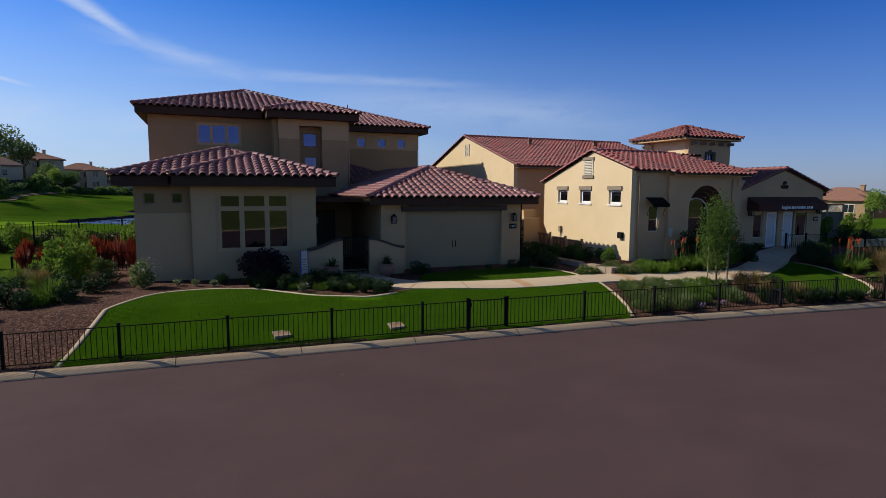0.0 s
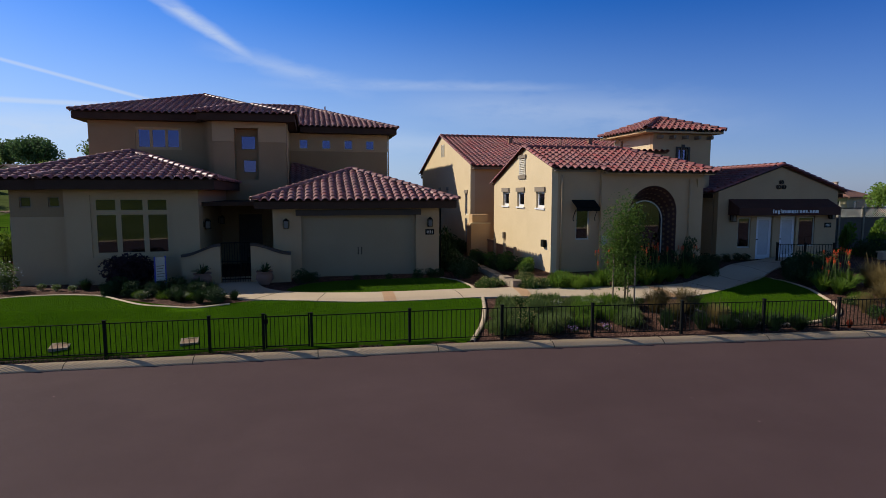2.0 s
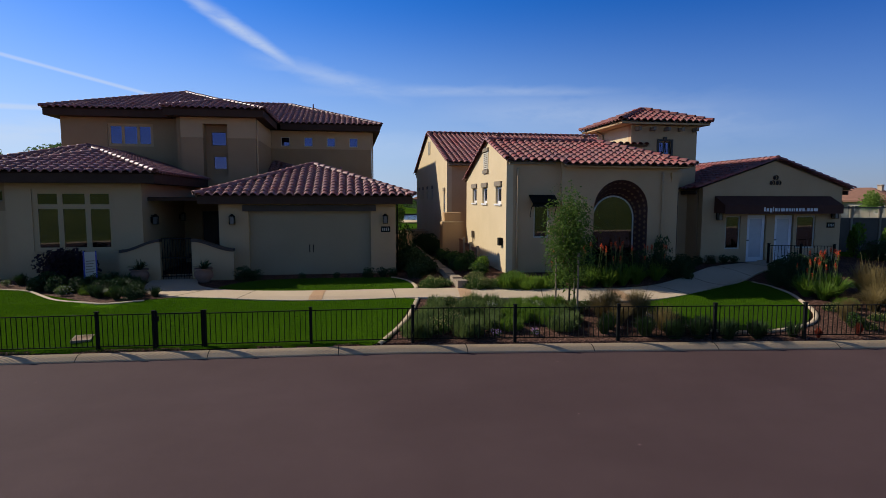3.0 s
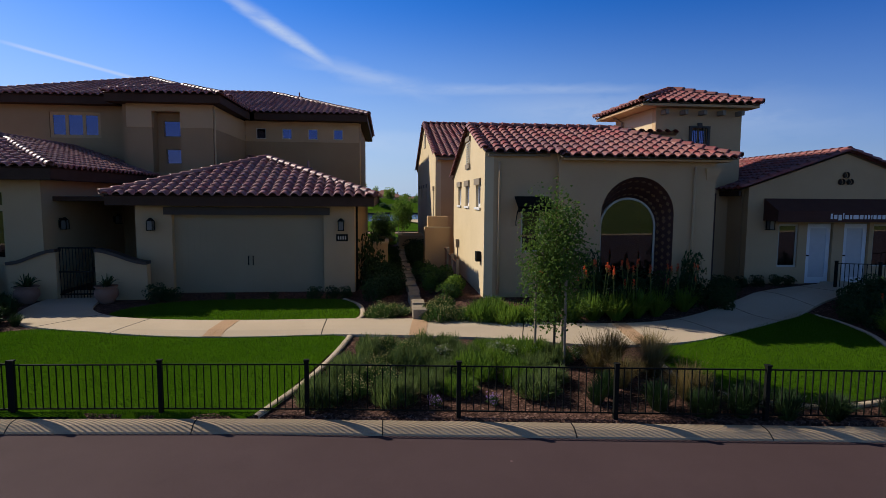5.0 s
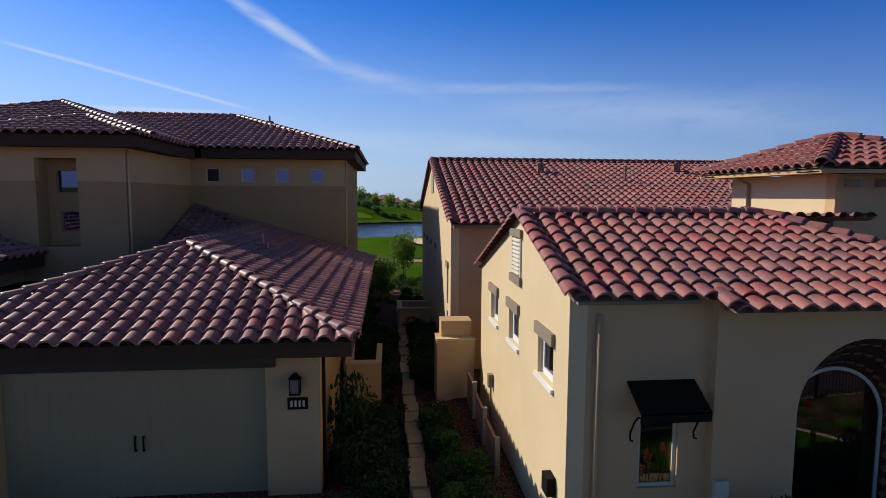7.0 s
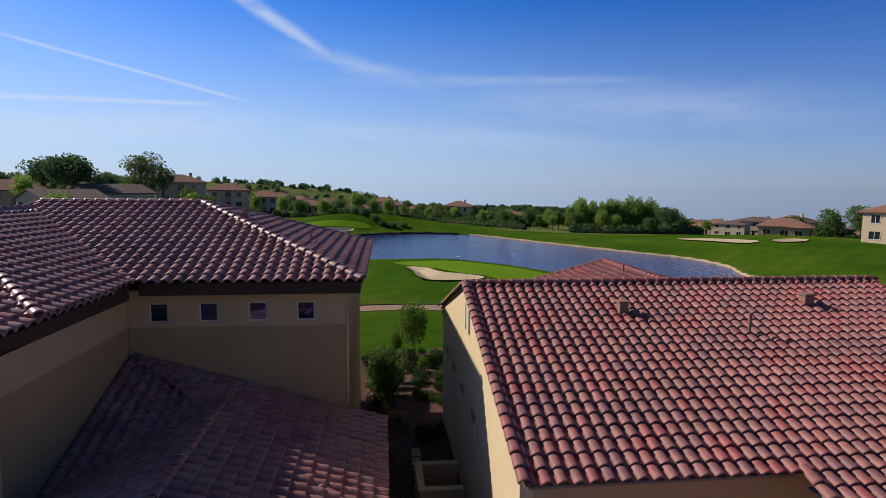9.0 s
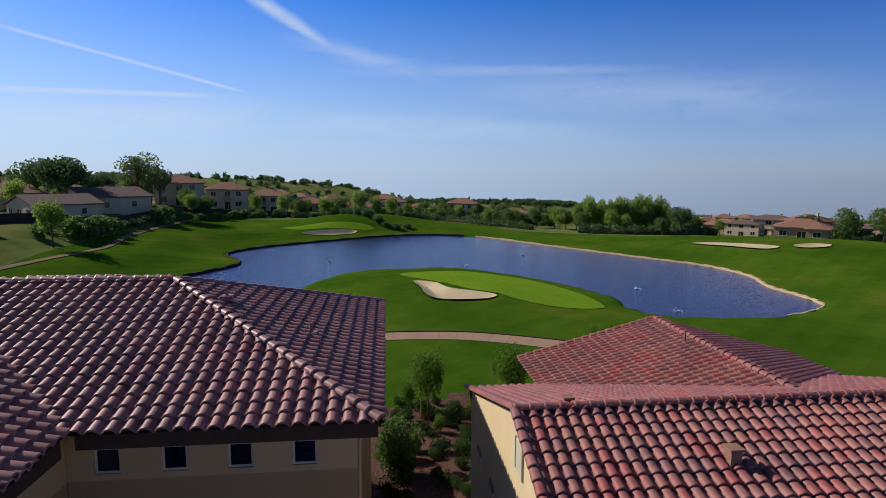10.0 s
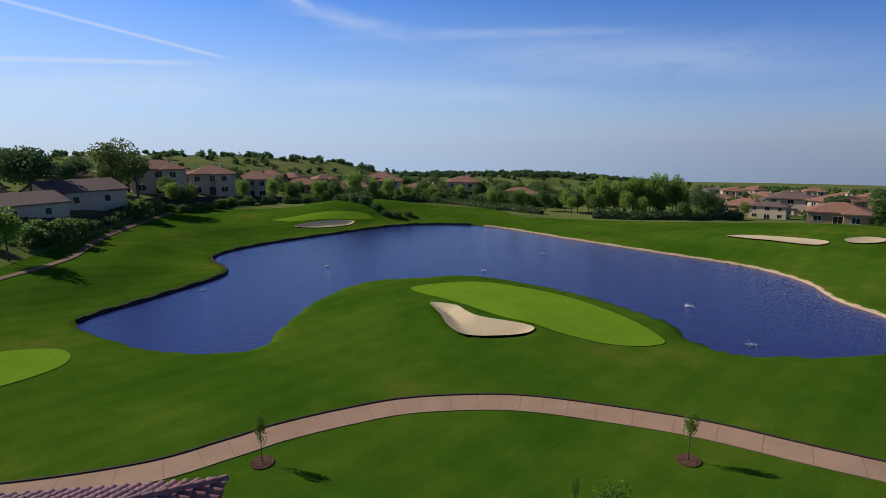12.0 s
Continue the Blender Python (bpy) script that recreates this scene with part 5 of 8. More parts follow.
# small iron canopy over the side window
cn = new("window_canopy")
cn.parent = h2
cn["label"] = "small black iron canopy on curled brackets"
cb = bmesh.new()
prism(cb, [(10.42, -3.253, 3.22), (10.42, -3.253, 3.25), (10.42, -3.72, 2.96), (10.42, -3.72, 2.93)], (0.98, 0, 0))
prism(cb, [(10.42, -3.72, 2.93), (10.42, -3.72, 2.97), (10.42, -3.69, 2.82), (10.42, -3.71, 2.82)], (0.98, 0, 0))
part("hood", cb, BLACK_IRON, cn)
for x in (10.45, 11.37):
    bb = bmesh.new()
    tube(bb, [(x, -3.68, 2.88), (x, -3.56, 2.85), (x, -3.45, 2.72), (x, -3.34, 2.52), (x, -3.36, 2.44), (x, -3.42, 2.46)], 0.014, 6)
    part("bracket", bb, BLACK_IRON, cn)
downspout(h2, [(9.98, -3.30, 4.2), (9.98, -3.30, 0.5)])
downspout(h2, [(15.55, -3.45, 4.1), (15.55, -3.45, 0.5)])
part("meter_box", boxes((WX - 0.14, -2.85, 1.38, WX - 0.003, -2.58, 1.66)), BLACK_IRON, h2, "small dark meter box")
part("meter_box", boxes((11.65, -3.48, 1.45, 11.85, -3.403, 1.85)), CREAM, h2, "small cream utility box")
pb = bmesh.new()
tube(pb, [(WX - 0.05, 2.05, 0.2), (WX - 0.05, 2.05, 1.45)], 0.025, 6)
box(pb, WX - 0.12, 1.97, 1.35, WX - 0.003, 2.13, 1.65)
part("pipe", pb, TAUPE, h2)

# rear range
KWX = 9.06
K_WIN = [(6.9, 7.4, 2.3, 3.5), (6.9, 7.4, 0.4, 2.1), (11.4, 11.8, 3.1, 3.7), (13.6, 14.0, 3.1, 3.7), (15.8, 16.2, 3.1, 3.7), (17.9, 18.3, 3.1, 3.7)]
part("wall", gable_wall("x", KWX, 0.25, 6.3, 19.9, -0.9, 5.095, KY, 7.21, 5.11, K_WIN), STUCCO_SUNLIT_PALE, h2)
for a, b, c, d in K_WIN:
    window(h2, "x", KWX, -1, a, b, c, d, WHITE, rim=0.05)
    if d != 2.1:
        part("lintel", boxes((KWX - 0.05, a - 0.05, d + 0.003, KWX - 0.003, b + 0.05, d + 0.2)), TAUPE, h2)
kv = new("gable_vent")
kv.parent = h2
part("frame", boxes((KWX - 0.05, 12.5, 5.9, KWX - 0.003, 12.58, 6.7), (KWX - 0.05, 13.12, 5.9, KWX - 0.003, 13.2, 6.7)), CREAM, kv)
for k in range(9):
    part("slat", boxes((KWX - 0.035, 12.58, 5.92 + k * 0.086, KWX - 0.003, 13.12, 5.97 + k * 0.086)), CREAM, kv)
part("wall", boxes((KWX + 0.25, 6.3, -0.4, 22.0, 6.55, 5.08)), STUCCO, h2)
part("wall", boxes((KWX + 0.25, 19.65, -0.9, 22.0, 19.9, 4.8)), STUCCO_SUNLIT_PALE, h2)
part("wall", boxes((21.75, 6.35, -0.4, 22.0, 19.65, 5.0)), STUCCO, h2)
part("wall", boxes((12.3, 19.9, -1.2, 12.55, 23.4, 4.95)), STUCCO_SUNLIT_PALE, h2)
part("wall", boxes((12.55, 23.15, -1.2, 23.2, 23.4, 4.9)), STUCCO_SUNLIT_PALE, h2)
part("partition", boxes((9.6, 9.6, -0.3, 21.5, 9.75, 4.9)), STUCCO, h2)
for x, y, z, s in ((20.8, 14.6, 6.7, 0.16), (13.2, 11.4, 6.78, 0.12), (19.0, 11.7, 6.85, 0.14), (10.6, 14.2, 6.85, 0.1)):
    v = new("roof_vent")
    v.parent = h2
    part("box", boxes((x - s, y - s, z - 0.3, x + s, y + s, z + 0.25)), TERRACOTTA, v)
    part("cap", boxes((x - s - 0.04, y - s - 0.04, z + 0.253, x + s + 0.04, y + s + 0.04, z + 0.30)), TERRACOTTA, v)
for x, y, z in ((16.2, 10.2, 6.6), (17.3, 20.6, 6.5)):
    vb = bmesh.new()
    tube(vb, [(x, y, z - 0.3), (x, y, z + 0.35)], 0.04, 8)
    part("roof_pipe", vb, TERRACOTTA, h2)

# tower
tf = wall_bm("y", -0.3, 0.25, 15.88, 18.94, -0.3, 6.25, [(17.17, 17.70, 4.82, 5.56)])
part("wall", tf, STUCCO, h2)
part("wall", boxes((15.88, -0.05, 3.6, 16.13, 3.0, 6.25)), STUCCO_SUNLIT_PALE, h2)
part("wall", boxes((18.69, -0.05, -0.3, 18.94, 3.0, 6.25)), STUCCO, h2)
part("wall", boxes((16.13, 2.75, 3.6, 18.69, 3.0, 6.25)), STUCCO, h2)
window(h2, "y", -0.3, -1, 17.17, 17.70, 4.82, 5.56, TAUPE, bars=(17.435,), rim=0.04)
gr = new("window_grille")
gr.parent = h2
gr["label"] = "dark iron window grille with a pointed head"
part("surround", boxes((17.07, -0.36, 4.72, 17.16, -0.303, 5.58), (17.71, -0.36, 4.72, 17.80, -0.303, 5.58), (17.07, -0.36, 5.58, 17.80, -0.303, 5.66), (17.36, -0.36, 5.66, 17.51, -0.303, 5.76)), DARKWOOD, gr)
for k in range(4):
    part("bar", boxes((17.25 + k * 0.12, -0.40, 4.68, 17.265 + k * 0.12, -0.385, 5.62)), BLACK_IRON, gr)
downspout(h2, [(15.45, 2.3, 6.28), (15.83, 2.3, 6.1), (15.83, 2.3, 5.2)], TAUPE)
arch_wall(-0.42, 0.10, 16.62, 18.1, -0.2, 3.4, 17.35, 0.5, 2.3, -0.2, WINE_TILE, "arch_surround")
part("door_leaf", boxes((16.86, -0.312, 0.3, 17.84, -0.303, 2.8)), DARKWOOD, h2)

# sales wing with awning and white doors
S_OPEN = [(19.72, 20.42, 0.98, 2.40), (20.74, 21.66, 0.36, 2.44), (22.06, 22.98, 0.36, 2.44), (23.12, 24.05, 0.98, 2.40)]
part("wall", gable_wall("y", -1.4, 0.25, 18.6, 25.3, -0.3, 3.62, SX, 4.735, 3.62, S_OPEN), STUCCO, h2)
part("wall", boxes((25.05, -1.05, -0.3, 25.3, 11.5, 3.5)), STUCCO, h2)
part("wall", boxes((18.6, -1.05, -0.3, 18.85, 11.5, 3.5)), STUCCO, h2)
part("partition", boxes((18.9, 2.5, -0.2, 25.0, 2.65, 4.0)), STUCCO, h2)
part("wall", boxes((18.85, 11.25, -0.3, 25.05, 11.5, 4.2)), STUCCO, h2)
for u0, u1 in ((19.72, 20.42), (23.12, 24.05)):
    window(h2, "y", -1.4, -1, u0, u1, 0.98, 2.40, CREAM, rim=0.06, glass=DIM_ROOM_GLASS)
for u0, u1 in ((20.74, 21.66), (22.06, 22.98)):
    d = new("glazed_door")
    d.parent = h2
    d["label"] = "white glazed door with a full-height pane"
    y = -1.32
    part("leaf", boxes((u0 + 0.03, y, 0.38, u0 + 0.17, y + 0.05, 2.42), (u1 - 0.17, y, 0.38, u1 - 0.03, y + 0.05, 2.42), (u0 + 0.17, y, 0.38, u1 - 0.17, y + 0.05, 0.62), (u0 + 0.17, y, 2.26, u1 - 0.17, y + 0.05, 2.42)), WHITE, d)
    part("pane", boxes((u0 + 0.17, y + 0.02, 0.62, u1 - 0.17, y + 0.03, 2.26)), BLIND, d)
    part("handle", boxes((u0 + 0.06, y - 0.04, 1.33, u0 + 0.14, y - 0.003, 1.37)), BLACK_IRON, d)
part("step", boxes((20.4, -2.3, -0.1, 23.4, -1.403, 0.36)), CONCRETE, h2)
lantern(h2, 19.30, -1.4, 2.40)
lantern(h2, 24.85, -1.4, 2.45)
plaque(h2, 24.80, -1.402, 1.98)
for x, z in ((21.95, 4.02), (21.80, 3.80), (22.10, 3.80)):
    vb = bmesh.new()
    bmesh.ops.create_cone(vb, cap_ends=False, segments=14, radius1=0.10, radius2=0.10, depth=0.10, matrix=Matrix.Translation((x, -1.44, z)) @ Matrix.Rotation(math.pi / 2, 4, "X"))
    bmesh.ops.create_circle(vb, cap_ends=True, segments=14, radius=0.07, matrix=Matrix.Translation((x, -1.404, z)) @ Matrix.Rotation(math.pi / 2, 4, "X"))
    part("gable_pipe", vb, DARKWOOD, h2)
aw2 = new("awning")
aw2.parent = h2
aw2["label"] = "long dark brown canvas awning with a row of pale bars"
AWX0, AWX1 = 19.15, 24.72
ab = bmesh.new()
prism(ab, [(AWX0, -1.403, 3.24), (AWX0, -1.403, 3.18), (AWX0, -2.09, 2.80), (AWX0, -2.09, 2.86)], (AWX1 - AWX0, 0, 0))
part("canopy", ab, CANVAS, aw2)
part("valance", boxes((AWX0, -2.105, 2.50, AWX1, -2.092, 2.855)), CANVAS, aw2)
for x in (AWX0, AWX1 - 0.015):
    sb = bmesh.new()
    prism(sb, [(x, -1.403, 3.18), (x, -1.403, 2.52), (x, -2.09, 2.52), (x, -2.09, 2.80)], (0.015, 0, 0))
    part("end_panel", sb, CANVAS, aw2)
# the lettering stands as plain strokes: (width, foot, top) of each
xx = 20.93
for w_, lo_, hi_ in ((0.07, 0, 0.17), (0.11, 0, 0.13), (0.11, -0.04, 0.13), (0.035, 0, 0.19), (0.12, 0, 0.13), (0.07, 0, 0.13), (0.18, 0, 0.13), (0.12, 0, 0.13), (0.07, 0, 0.13), (0.07, 0, 0.13), (0.035, 0, 0.13), (0.10, 0, 0.13), (0.12, 0, 0.13), (0.11, 0, 0.13), (0.035, 0, 0.04), (0.11, 0, 0.13), (0.12, 0, 0.13), (0.18, 0, 0.13)):
    part("bar", boxes((xx, -2.112, 2.60 + lo_, xx + w_, -2.1065, 2.60 + hi_)), WHITE, aw2)
    xx += w_ + 0.045

# stepped pier, side gate panels and low stone strip between the houses
pier = thing("stepped_pier", "stepped tan stucco pier at the side passage", "pier")
part("body", boxes((8.45, 4.0, -0.3, 9.45, 4.85, 1.95)), STUCCO, pier)
part("upper_step", boxes((8.58, 4.25, 1.953, 9.40, 4.85, 2.42)), STUCCO, pier)
part("cap", boxes((8.42, 3.97, 1.955, 9.48, 4.24, 2.0)), STUCCO_SUNLIT_PALE, pier)
sg = thing("side_gate", "weathered timber lattice panels beside the house wall", "gate")
for k, (y0, y1, zt) in enumerate(((-0.2, 0.9, 1.05), (1.2, 2.3, 1.1), (2.6, 3.7, 1.2))):
    part("post", boxes((9.18, y0 - 0.1, -0.2, 9.28, y0, zt + 0.1)), TAUPE, sg)
    part("rail", boxes((9.2, y0, zt - 0.08, 9.26, y1, zt)), TERRACOTTA, sg)
    part("rail", boxes((9.2, y0, 0.25, 9.26, y1, 0.33)), TERRACOTTA, sg)
    for j in range(8):
        part("slat", boxes((9.215, y0 + 0.03 + j * 0.135, 0.33, 9.245, y0 + 0.10 + j * 0.135, zt - 0.08)), TERRACOTTA, sg)
strip = thing("stone_strip", "low strip of stacked stone blocks between the gardens", "garden wall")
for k in range(34):
    y = -4.15 + k * 0.62
    x = 7.72 + 0.03 * math.sin(k * 1.7)
    z = gz1(x, y)
    part("stone", boxes((x - 0.16, y, z - 0.1, x + 0.17, y + 0.60, z + 0.22 + 0.025 * math.sin(k * 2.3))), STONE, strip)
part("end_block", boxes((7.56, -4.55, -0.1, 7.9, -4.18, 0.36)), STONE, strip)
enc = thing("utility_enclosure", "low stucco utility enclosure with a pale coping", "enclosure")
part("wall", boxes((6.05, 4.2, -0.1, 6.15, 6.0, 1.32), (6.15, 4.2, -0.1, 6.85, 4.3, 1.32), (6.85, 4.2, -0.1, 6.95, 6.0, 1.32)), STUCCO, enc)
part("coping", boxes((6.02, 4.16, 1.323, 6.98, 4.33, 1.38), (6.82, 4.33, 1.323, 6.98, 6.0, 1.38), (6.02, 4.33, 1.323, 6.18, 6.0, 1.38)), STUCCO_SUNLIT_PALE, enc)
enc2 = thing("utility_enclosure", "low stucco utility enclosure standing on the shaded path", "enclosure")
part("wall", boxes((7.6, 12.6, -0.2, 8.95, 12.72, 1.05), (7.6, 12.72, -0.2, 7.72, 14.2, 1.05), (7.6, 14.2, -0.2, 8.95, 14.32, 1.05)), STUCCO, enc2)
part("coping", boxes((7.55, 12.55, 1.053, 8.95, 12.77, 1.10), (7.55, 12.77, 1.053, 7.77, 14.15, 1.10), (7.55, 14.15, 1.053, 8.95, 14.37, 1.10)), STUCCO_SUNLIT_PALE, enc2)

# name boards: one in the planting before the window, one across the street
def name_board(x, y, turn, wide, z0, z1, face, head, label):
    """A flat board on two slim posts, with plain bars for its writing."""
    t = thing("sign_board", label, "sign", at=(x, y, gz1(x, y)))
    t.rotation_euler = (0, 0, radians(turn))
    for u in (-wide / 2 - 0.02, wide / 2 - 0.02):
        part("post", boxes((u, -0.02, -0.15, u + 0.04, 0.02, z1 + 0.03)), SIGN_BLUE, t)
    part("panel", boxes((-wide / 2 + 0.021, -0.012, z0, wide / 2 - 0.021, 0.012, z1)), face, t)
    h = (z1 - z0) * 0.28
    part("header", boxes((-wide / 2 + 0.03, -0.018, z1 - h, wide / 2 - 0.03, -0.0125, z1 - 0.02)), head, t)
    for k in range(5):
        zk = z1 - h - 0.07 - k * (z1 - z0) * 0.11
        part("bar", boxes((-wide * 0.36, -0.018, zk - 0.02, wide * (0.36 - 0.09 * (k % 3)), -0.0125, zk + 0.008)), TAUPE, t)


name_board(-4.63, -2.42, 38, 0.36, 0.42, 1.25, CREAM, CREAM, "narrow pale notice board on blue posts in the planting")
name_board(-10.1, -39.4, 180, 0.8, 0.15, 1.75, SIGN_BLUE, SIGN_RED, "tall blue notice board with a red head across the street")

# ---- plant builders ----
def leaf_sheet(name, mat, rows, parent=None):
    """Many small leaves in one mesh: rows of (place, size, length ratio)."""
    rng = np.random.default_rng(len(rows) + int(abs(rows[0][0][0]) * 100))
    n = len(rows)
    c = np.array([r[0] for r in rows])
    s = np.array([r[1] for r in rows])[:, None]
    k = np.array([r[2] for r in rows])[:, None]
    a = rng.normal(size=(n, 3))
    a /= np.linalg.norm(a, axis=1)[:, None]
    b = np.cross(a, rng.normal(size=(n, 3)))
    b /= np.linalg.norm(b, axis=1)[:, None] + 1e-9
    fold = np.cross(a, b) * s * 0.25
    v = np.stack([c - a * s * k, c + b * s * 0.5 + fold, c + a * s * k, c - b * s * 0.5 + fold], 1).reshape(-1, 3)
    i = np.arange(n)[:, None] * 4
    f = np.concatenate([i + [0, 1, 2], i + [0, 2, 3]], 0)
    me = bpy.data.meshes.new(name)
    me.from_pydata(v.tolist(), [], f.tolist())
    me.materials.append(mat)
    ob = new(name, me)
    ob.parent = parent
    return ob


def blades(name, mat, rows, parent=None):
    """Grass-like blades: rows of (root, tip, width, droop)."""
    verts, faces = [], []
    for root, tip, w, droop in rows:
        r, t = Vector(root), Vector(tip)
        side = (t - r).cross(Vector((0.3, 0.2, 1))).normalized() * w
        base = len(verts)
        for q in (0.0, 0.45, 0.8):
            p = r.lerp(t, q) + Vector((0, 0, droop * q * (1 - q) * 4))
            verts += [tuple(p - side * (1 - q * 0.6)), tuple(p + side * (1 - q * 0.6))]
        verts.append(tuple(t))
        faces += [(base, base + 1, base + 3, base + 2), (base + 2, base + 3, base + 5, base + 4), (base + 4, base + 5, base + 6)]
    me = bpy.data.meshes.new(name)
    me.from_pydata(verts, [], faces)
    me.materials.append(mat)
    ob = new(name, me)
    ob.parent = parent
    return ob


def ball_points(rng, n, rx, ry, rz, z0, shell=0.45, lumps=7):
    """Points in an uneven lumpy crown."""
    cs = [(rng.uniform(-0.45, 0.45), rng.uniform(-0.45, 0.45), rng.uniform(-0.35, 0.45), rng.uniform(0.42, 0.68)) for _ in range(lumps)]
    out = []
    while len(out) < n:
        cx, cy, cz, cr = rng.choice(cs)
        d = Vector((rng.gauss(0, 1), rng.gauss(0, 1), rng.gauss(0, 1))).normalized() * cr * (1 - shell * rng.random() ** 2)
        out.append(((cx + d.x) * rx, (cy + d.y) * ry, z0 + (cz + d.z) * rz))
    return out


TEMPLATES = {}
PLACED = random.Random(11)


def plant(kind, x, y, scale=1.0, z=None, turn=None, stretch=1.0):
    """Stands a copy of a plant on the ground."""
    m = Matrix.LocRotScale((x, y, (gz1(x, y) if z is None else z) + 0.01), Euler((0, 0, PLACED.uniform(0, 6.28) if turn is None else turn)), (scale, scale, scale * stretch))
    if kind not in TEMPLATES:
        ob = BUILD[kind]()
        ob.matrix_basis = m
        TEMPLATES[kind] = ob
        return ob
    src = TEMPLATES[kind]
    keep, src.scale = tuple(src.scale), (1, 1, 1)
    ob = copy_thing(src, m)
    src.scale = keep
    return ob


def shrub(mat, n, rx, rz, leaf, label, seed, stems=True, bloom=None, group="garden shrubs", ratio=0.9, name="shrub"):
    def build():
        rng = random.Random(seed)
        t = thing(name, label, "shrub", group)
        leaf_sheet("foliage", mat, [(p, rng.uniform(0.7, 1.3) * leaf, ratio) for p in ball_points(rng, n, rx, rx, rz, rz * 0.72)], t)
        if stems:
            b = bmesh.new()
            for k in range(7):
                a = k * 0.9
                tube(b, [(0.03 * math.cos(a), 0.03 * math.sin(a), -0.05), (rx * 0.3 * math.cos(a), rx * 0.3 * math.sin(a), rz * 0.5), (rx * 0.5 * math.cos(a + 0.3), rx * 0.5 * math.sin(a + 0.3), rz * 1.0)], 0.014, 5, 0.005)
            part("stem", b, BARK, t)
        if bloom:
            mat_b, nb, sb = bloom
            leaf_sheet("blossom", mat_b, [((p[0] * 1.08, p[1] * 1.08, abs(p[2]) * 1.06 + 0.02), rng.uniform(0.7, 1.2) * sb, 0.6) for p in ball_points(rng, nb, rx, rx, rz, rz * 0.8, 0.1)], t)
        return t
    return build


def tuft(mat, n, radius, high, width, label, seed, droop=0.1, spread=1.0, category="ornamental grass", plume=None, name="grass_clump"):
    def build():
        rng = random.Random(seed)
        t = thing(name, label, category, "clumps of grass" if name == "grass_clump" else "garden plants")
        rows = []
        for _ in range(n):
            a, q = rng.uniform(0, 6.28), rng.random() ** 0.6
            r0 = radius * 0.25 * rng.random()
            r1 = radius * q * spread
            h = high * (1 - 0.45 * q * q) * rng.uniform(0.75, 1.1)
            rows.append(((r0 * math.cos(a), r0 * math.sin(a), -0.02), (r1 * math.cos(a), r1 * math.sin(a), h), width * rng.uniform(0.7, 1.2), droop * q))
        blades("foliage", mat, rows, t)
        if plume:
            pm, count = plume
            tip = [r[1] for r in rows if r[1][2] > high * 0.7]
            blades("plume", pm, [((x * 0.8, y * 0.8, z * 0.75), (x * 1.25 + rng.uniform(-0.05, 0.05), y * 1.25 + rng.uniform(-0.05, 0.05), z * rng.uniform(1.05, 1.3)), width * 1.2, 0.02) for x, y, z in tip[:count]], t)
        return t
    return build


def mound(mat, radius, high, n, label, seed, name, bloom=None):
    """A dome of fine upright shoots."""
    def build():
        rng = random.Random(seed)
        t = thing(name, label, "shrub", "mounded perennials")
        rows, heads = [], []
        for _ in range(n):
            a, q = rng.uniform(0, 6.28), math.sqrt(rng.random())
            clump = 0.82 + 0.25 * math.sin(3.1 * a + seed) * q + 0.18 * math.sin(7.3 * a) * q
            dome = high * clump * math.sqrt(max(0.04, 1 - 0.9 * q * q)) * rng.uniform(0.6, 1.28)
            x, y = radius * q * math.cos(a), radius * q * math.sin(a)
            low = dome * rng.uniform(-0.08, 0.7)
            rows.append(((x * 0.92, y * 0.92, low), (x * 1.05 + rng.uniform(-0.09, 0.09), y * 1.05 + rng.uniform(-0.09, 0.09), dome), 0.008, 0.0))
            heads.append((x * 1.05, y * 1.05, dome))
        blades("foliage", mat, rows, t)
        if bloom:
            leaf_sheet("blossom", bloom[0], [(p, rng.uniform(0.016, 0.028), 0.7) for p in heads[:bloom[1]]], t)
        return t
    return build


def poker():
    """Strap-leaved clump with a few slim flower spikes."""
    rng = random.Random(5)
    t = thing("red_hot_poker", "strap-leaved clump with slim orange-red flower spikes", "flower", "orange flower spikes")
    rows = []
    for _ in range(260):
        a, q = rng.uniform(0, 6.28), rng.random() ** 0.6
        h = 0.66 * (1 - 0.5 * q * q) * rng.uniform(0.7, 1.1)
        rows.append(((0.08 * math.cos(a), 0.08 * math.sin(a), -0.02), (0.6 * q * math.cos(a), 0.6 * q * math.sin(a), h), 0.011, 0.14 * q))
    blades("foliage", LEAF_BRIGHT, rows, t)
    for k in range(5):
        a, r, h = rng.uniform(0, 6.28), rng.uniform(0.05, 0.38), rng.uniform(0.75, 1.2)
        x, y = r * math.cos(a), r * math.sin(a)
        st = bmesh.new()
        tube(st, [(x * 0.4, y * 0.4, 0), (x * 0.8, y * 0.8, h * 0.5), (x, y, h)], 0.007, 5)
        part("stalk", st, LEAF_GREY, t)
        leaf_sheet("flower_spike", BLOOM_ORANGE, [((x + rng.gauss(0, 0.011), y + rng.gauss(0, 0.011), h + rng.uniform(-0.05, 0.08)), 0.02, 1.2) for _ in range(26)], t)
        leaf_sheet("flower_base", STRAW, [((x + rng.gauss(0, 0.012), y + rng.gauss(0, 0.012), h + rng.uniform(-0.12, -0.05)), 0.028, 1.2) for _ in range(14)], t)
    return t


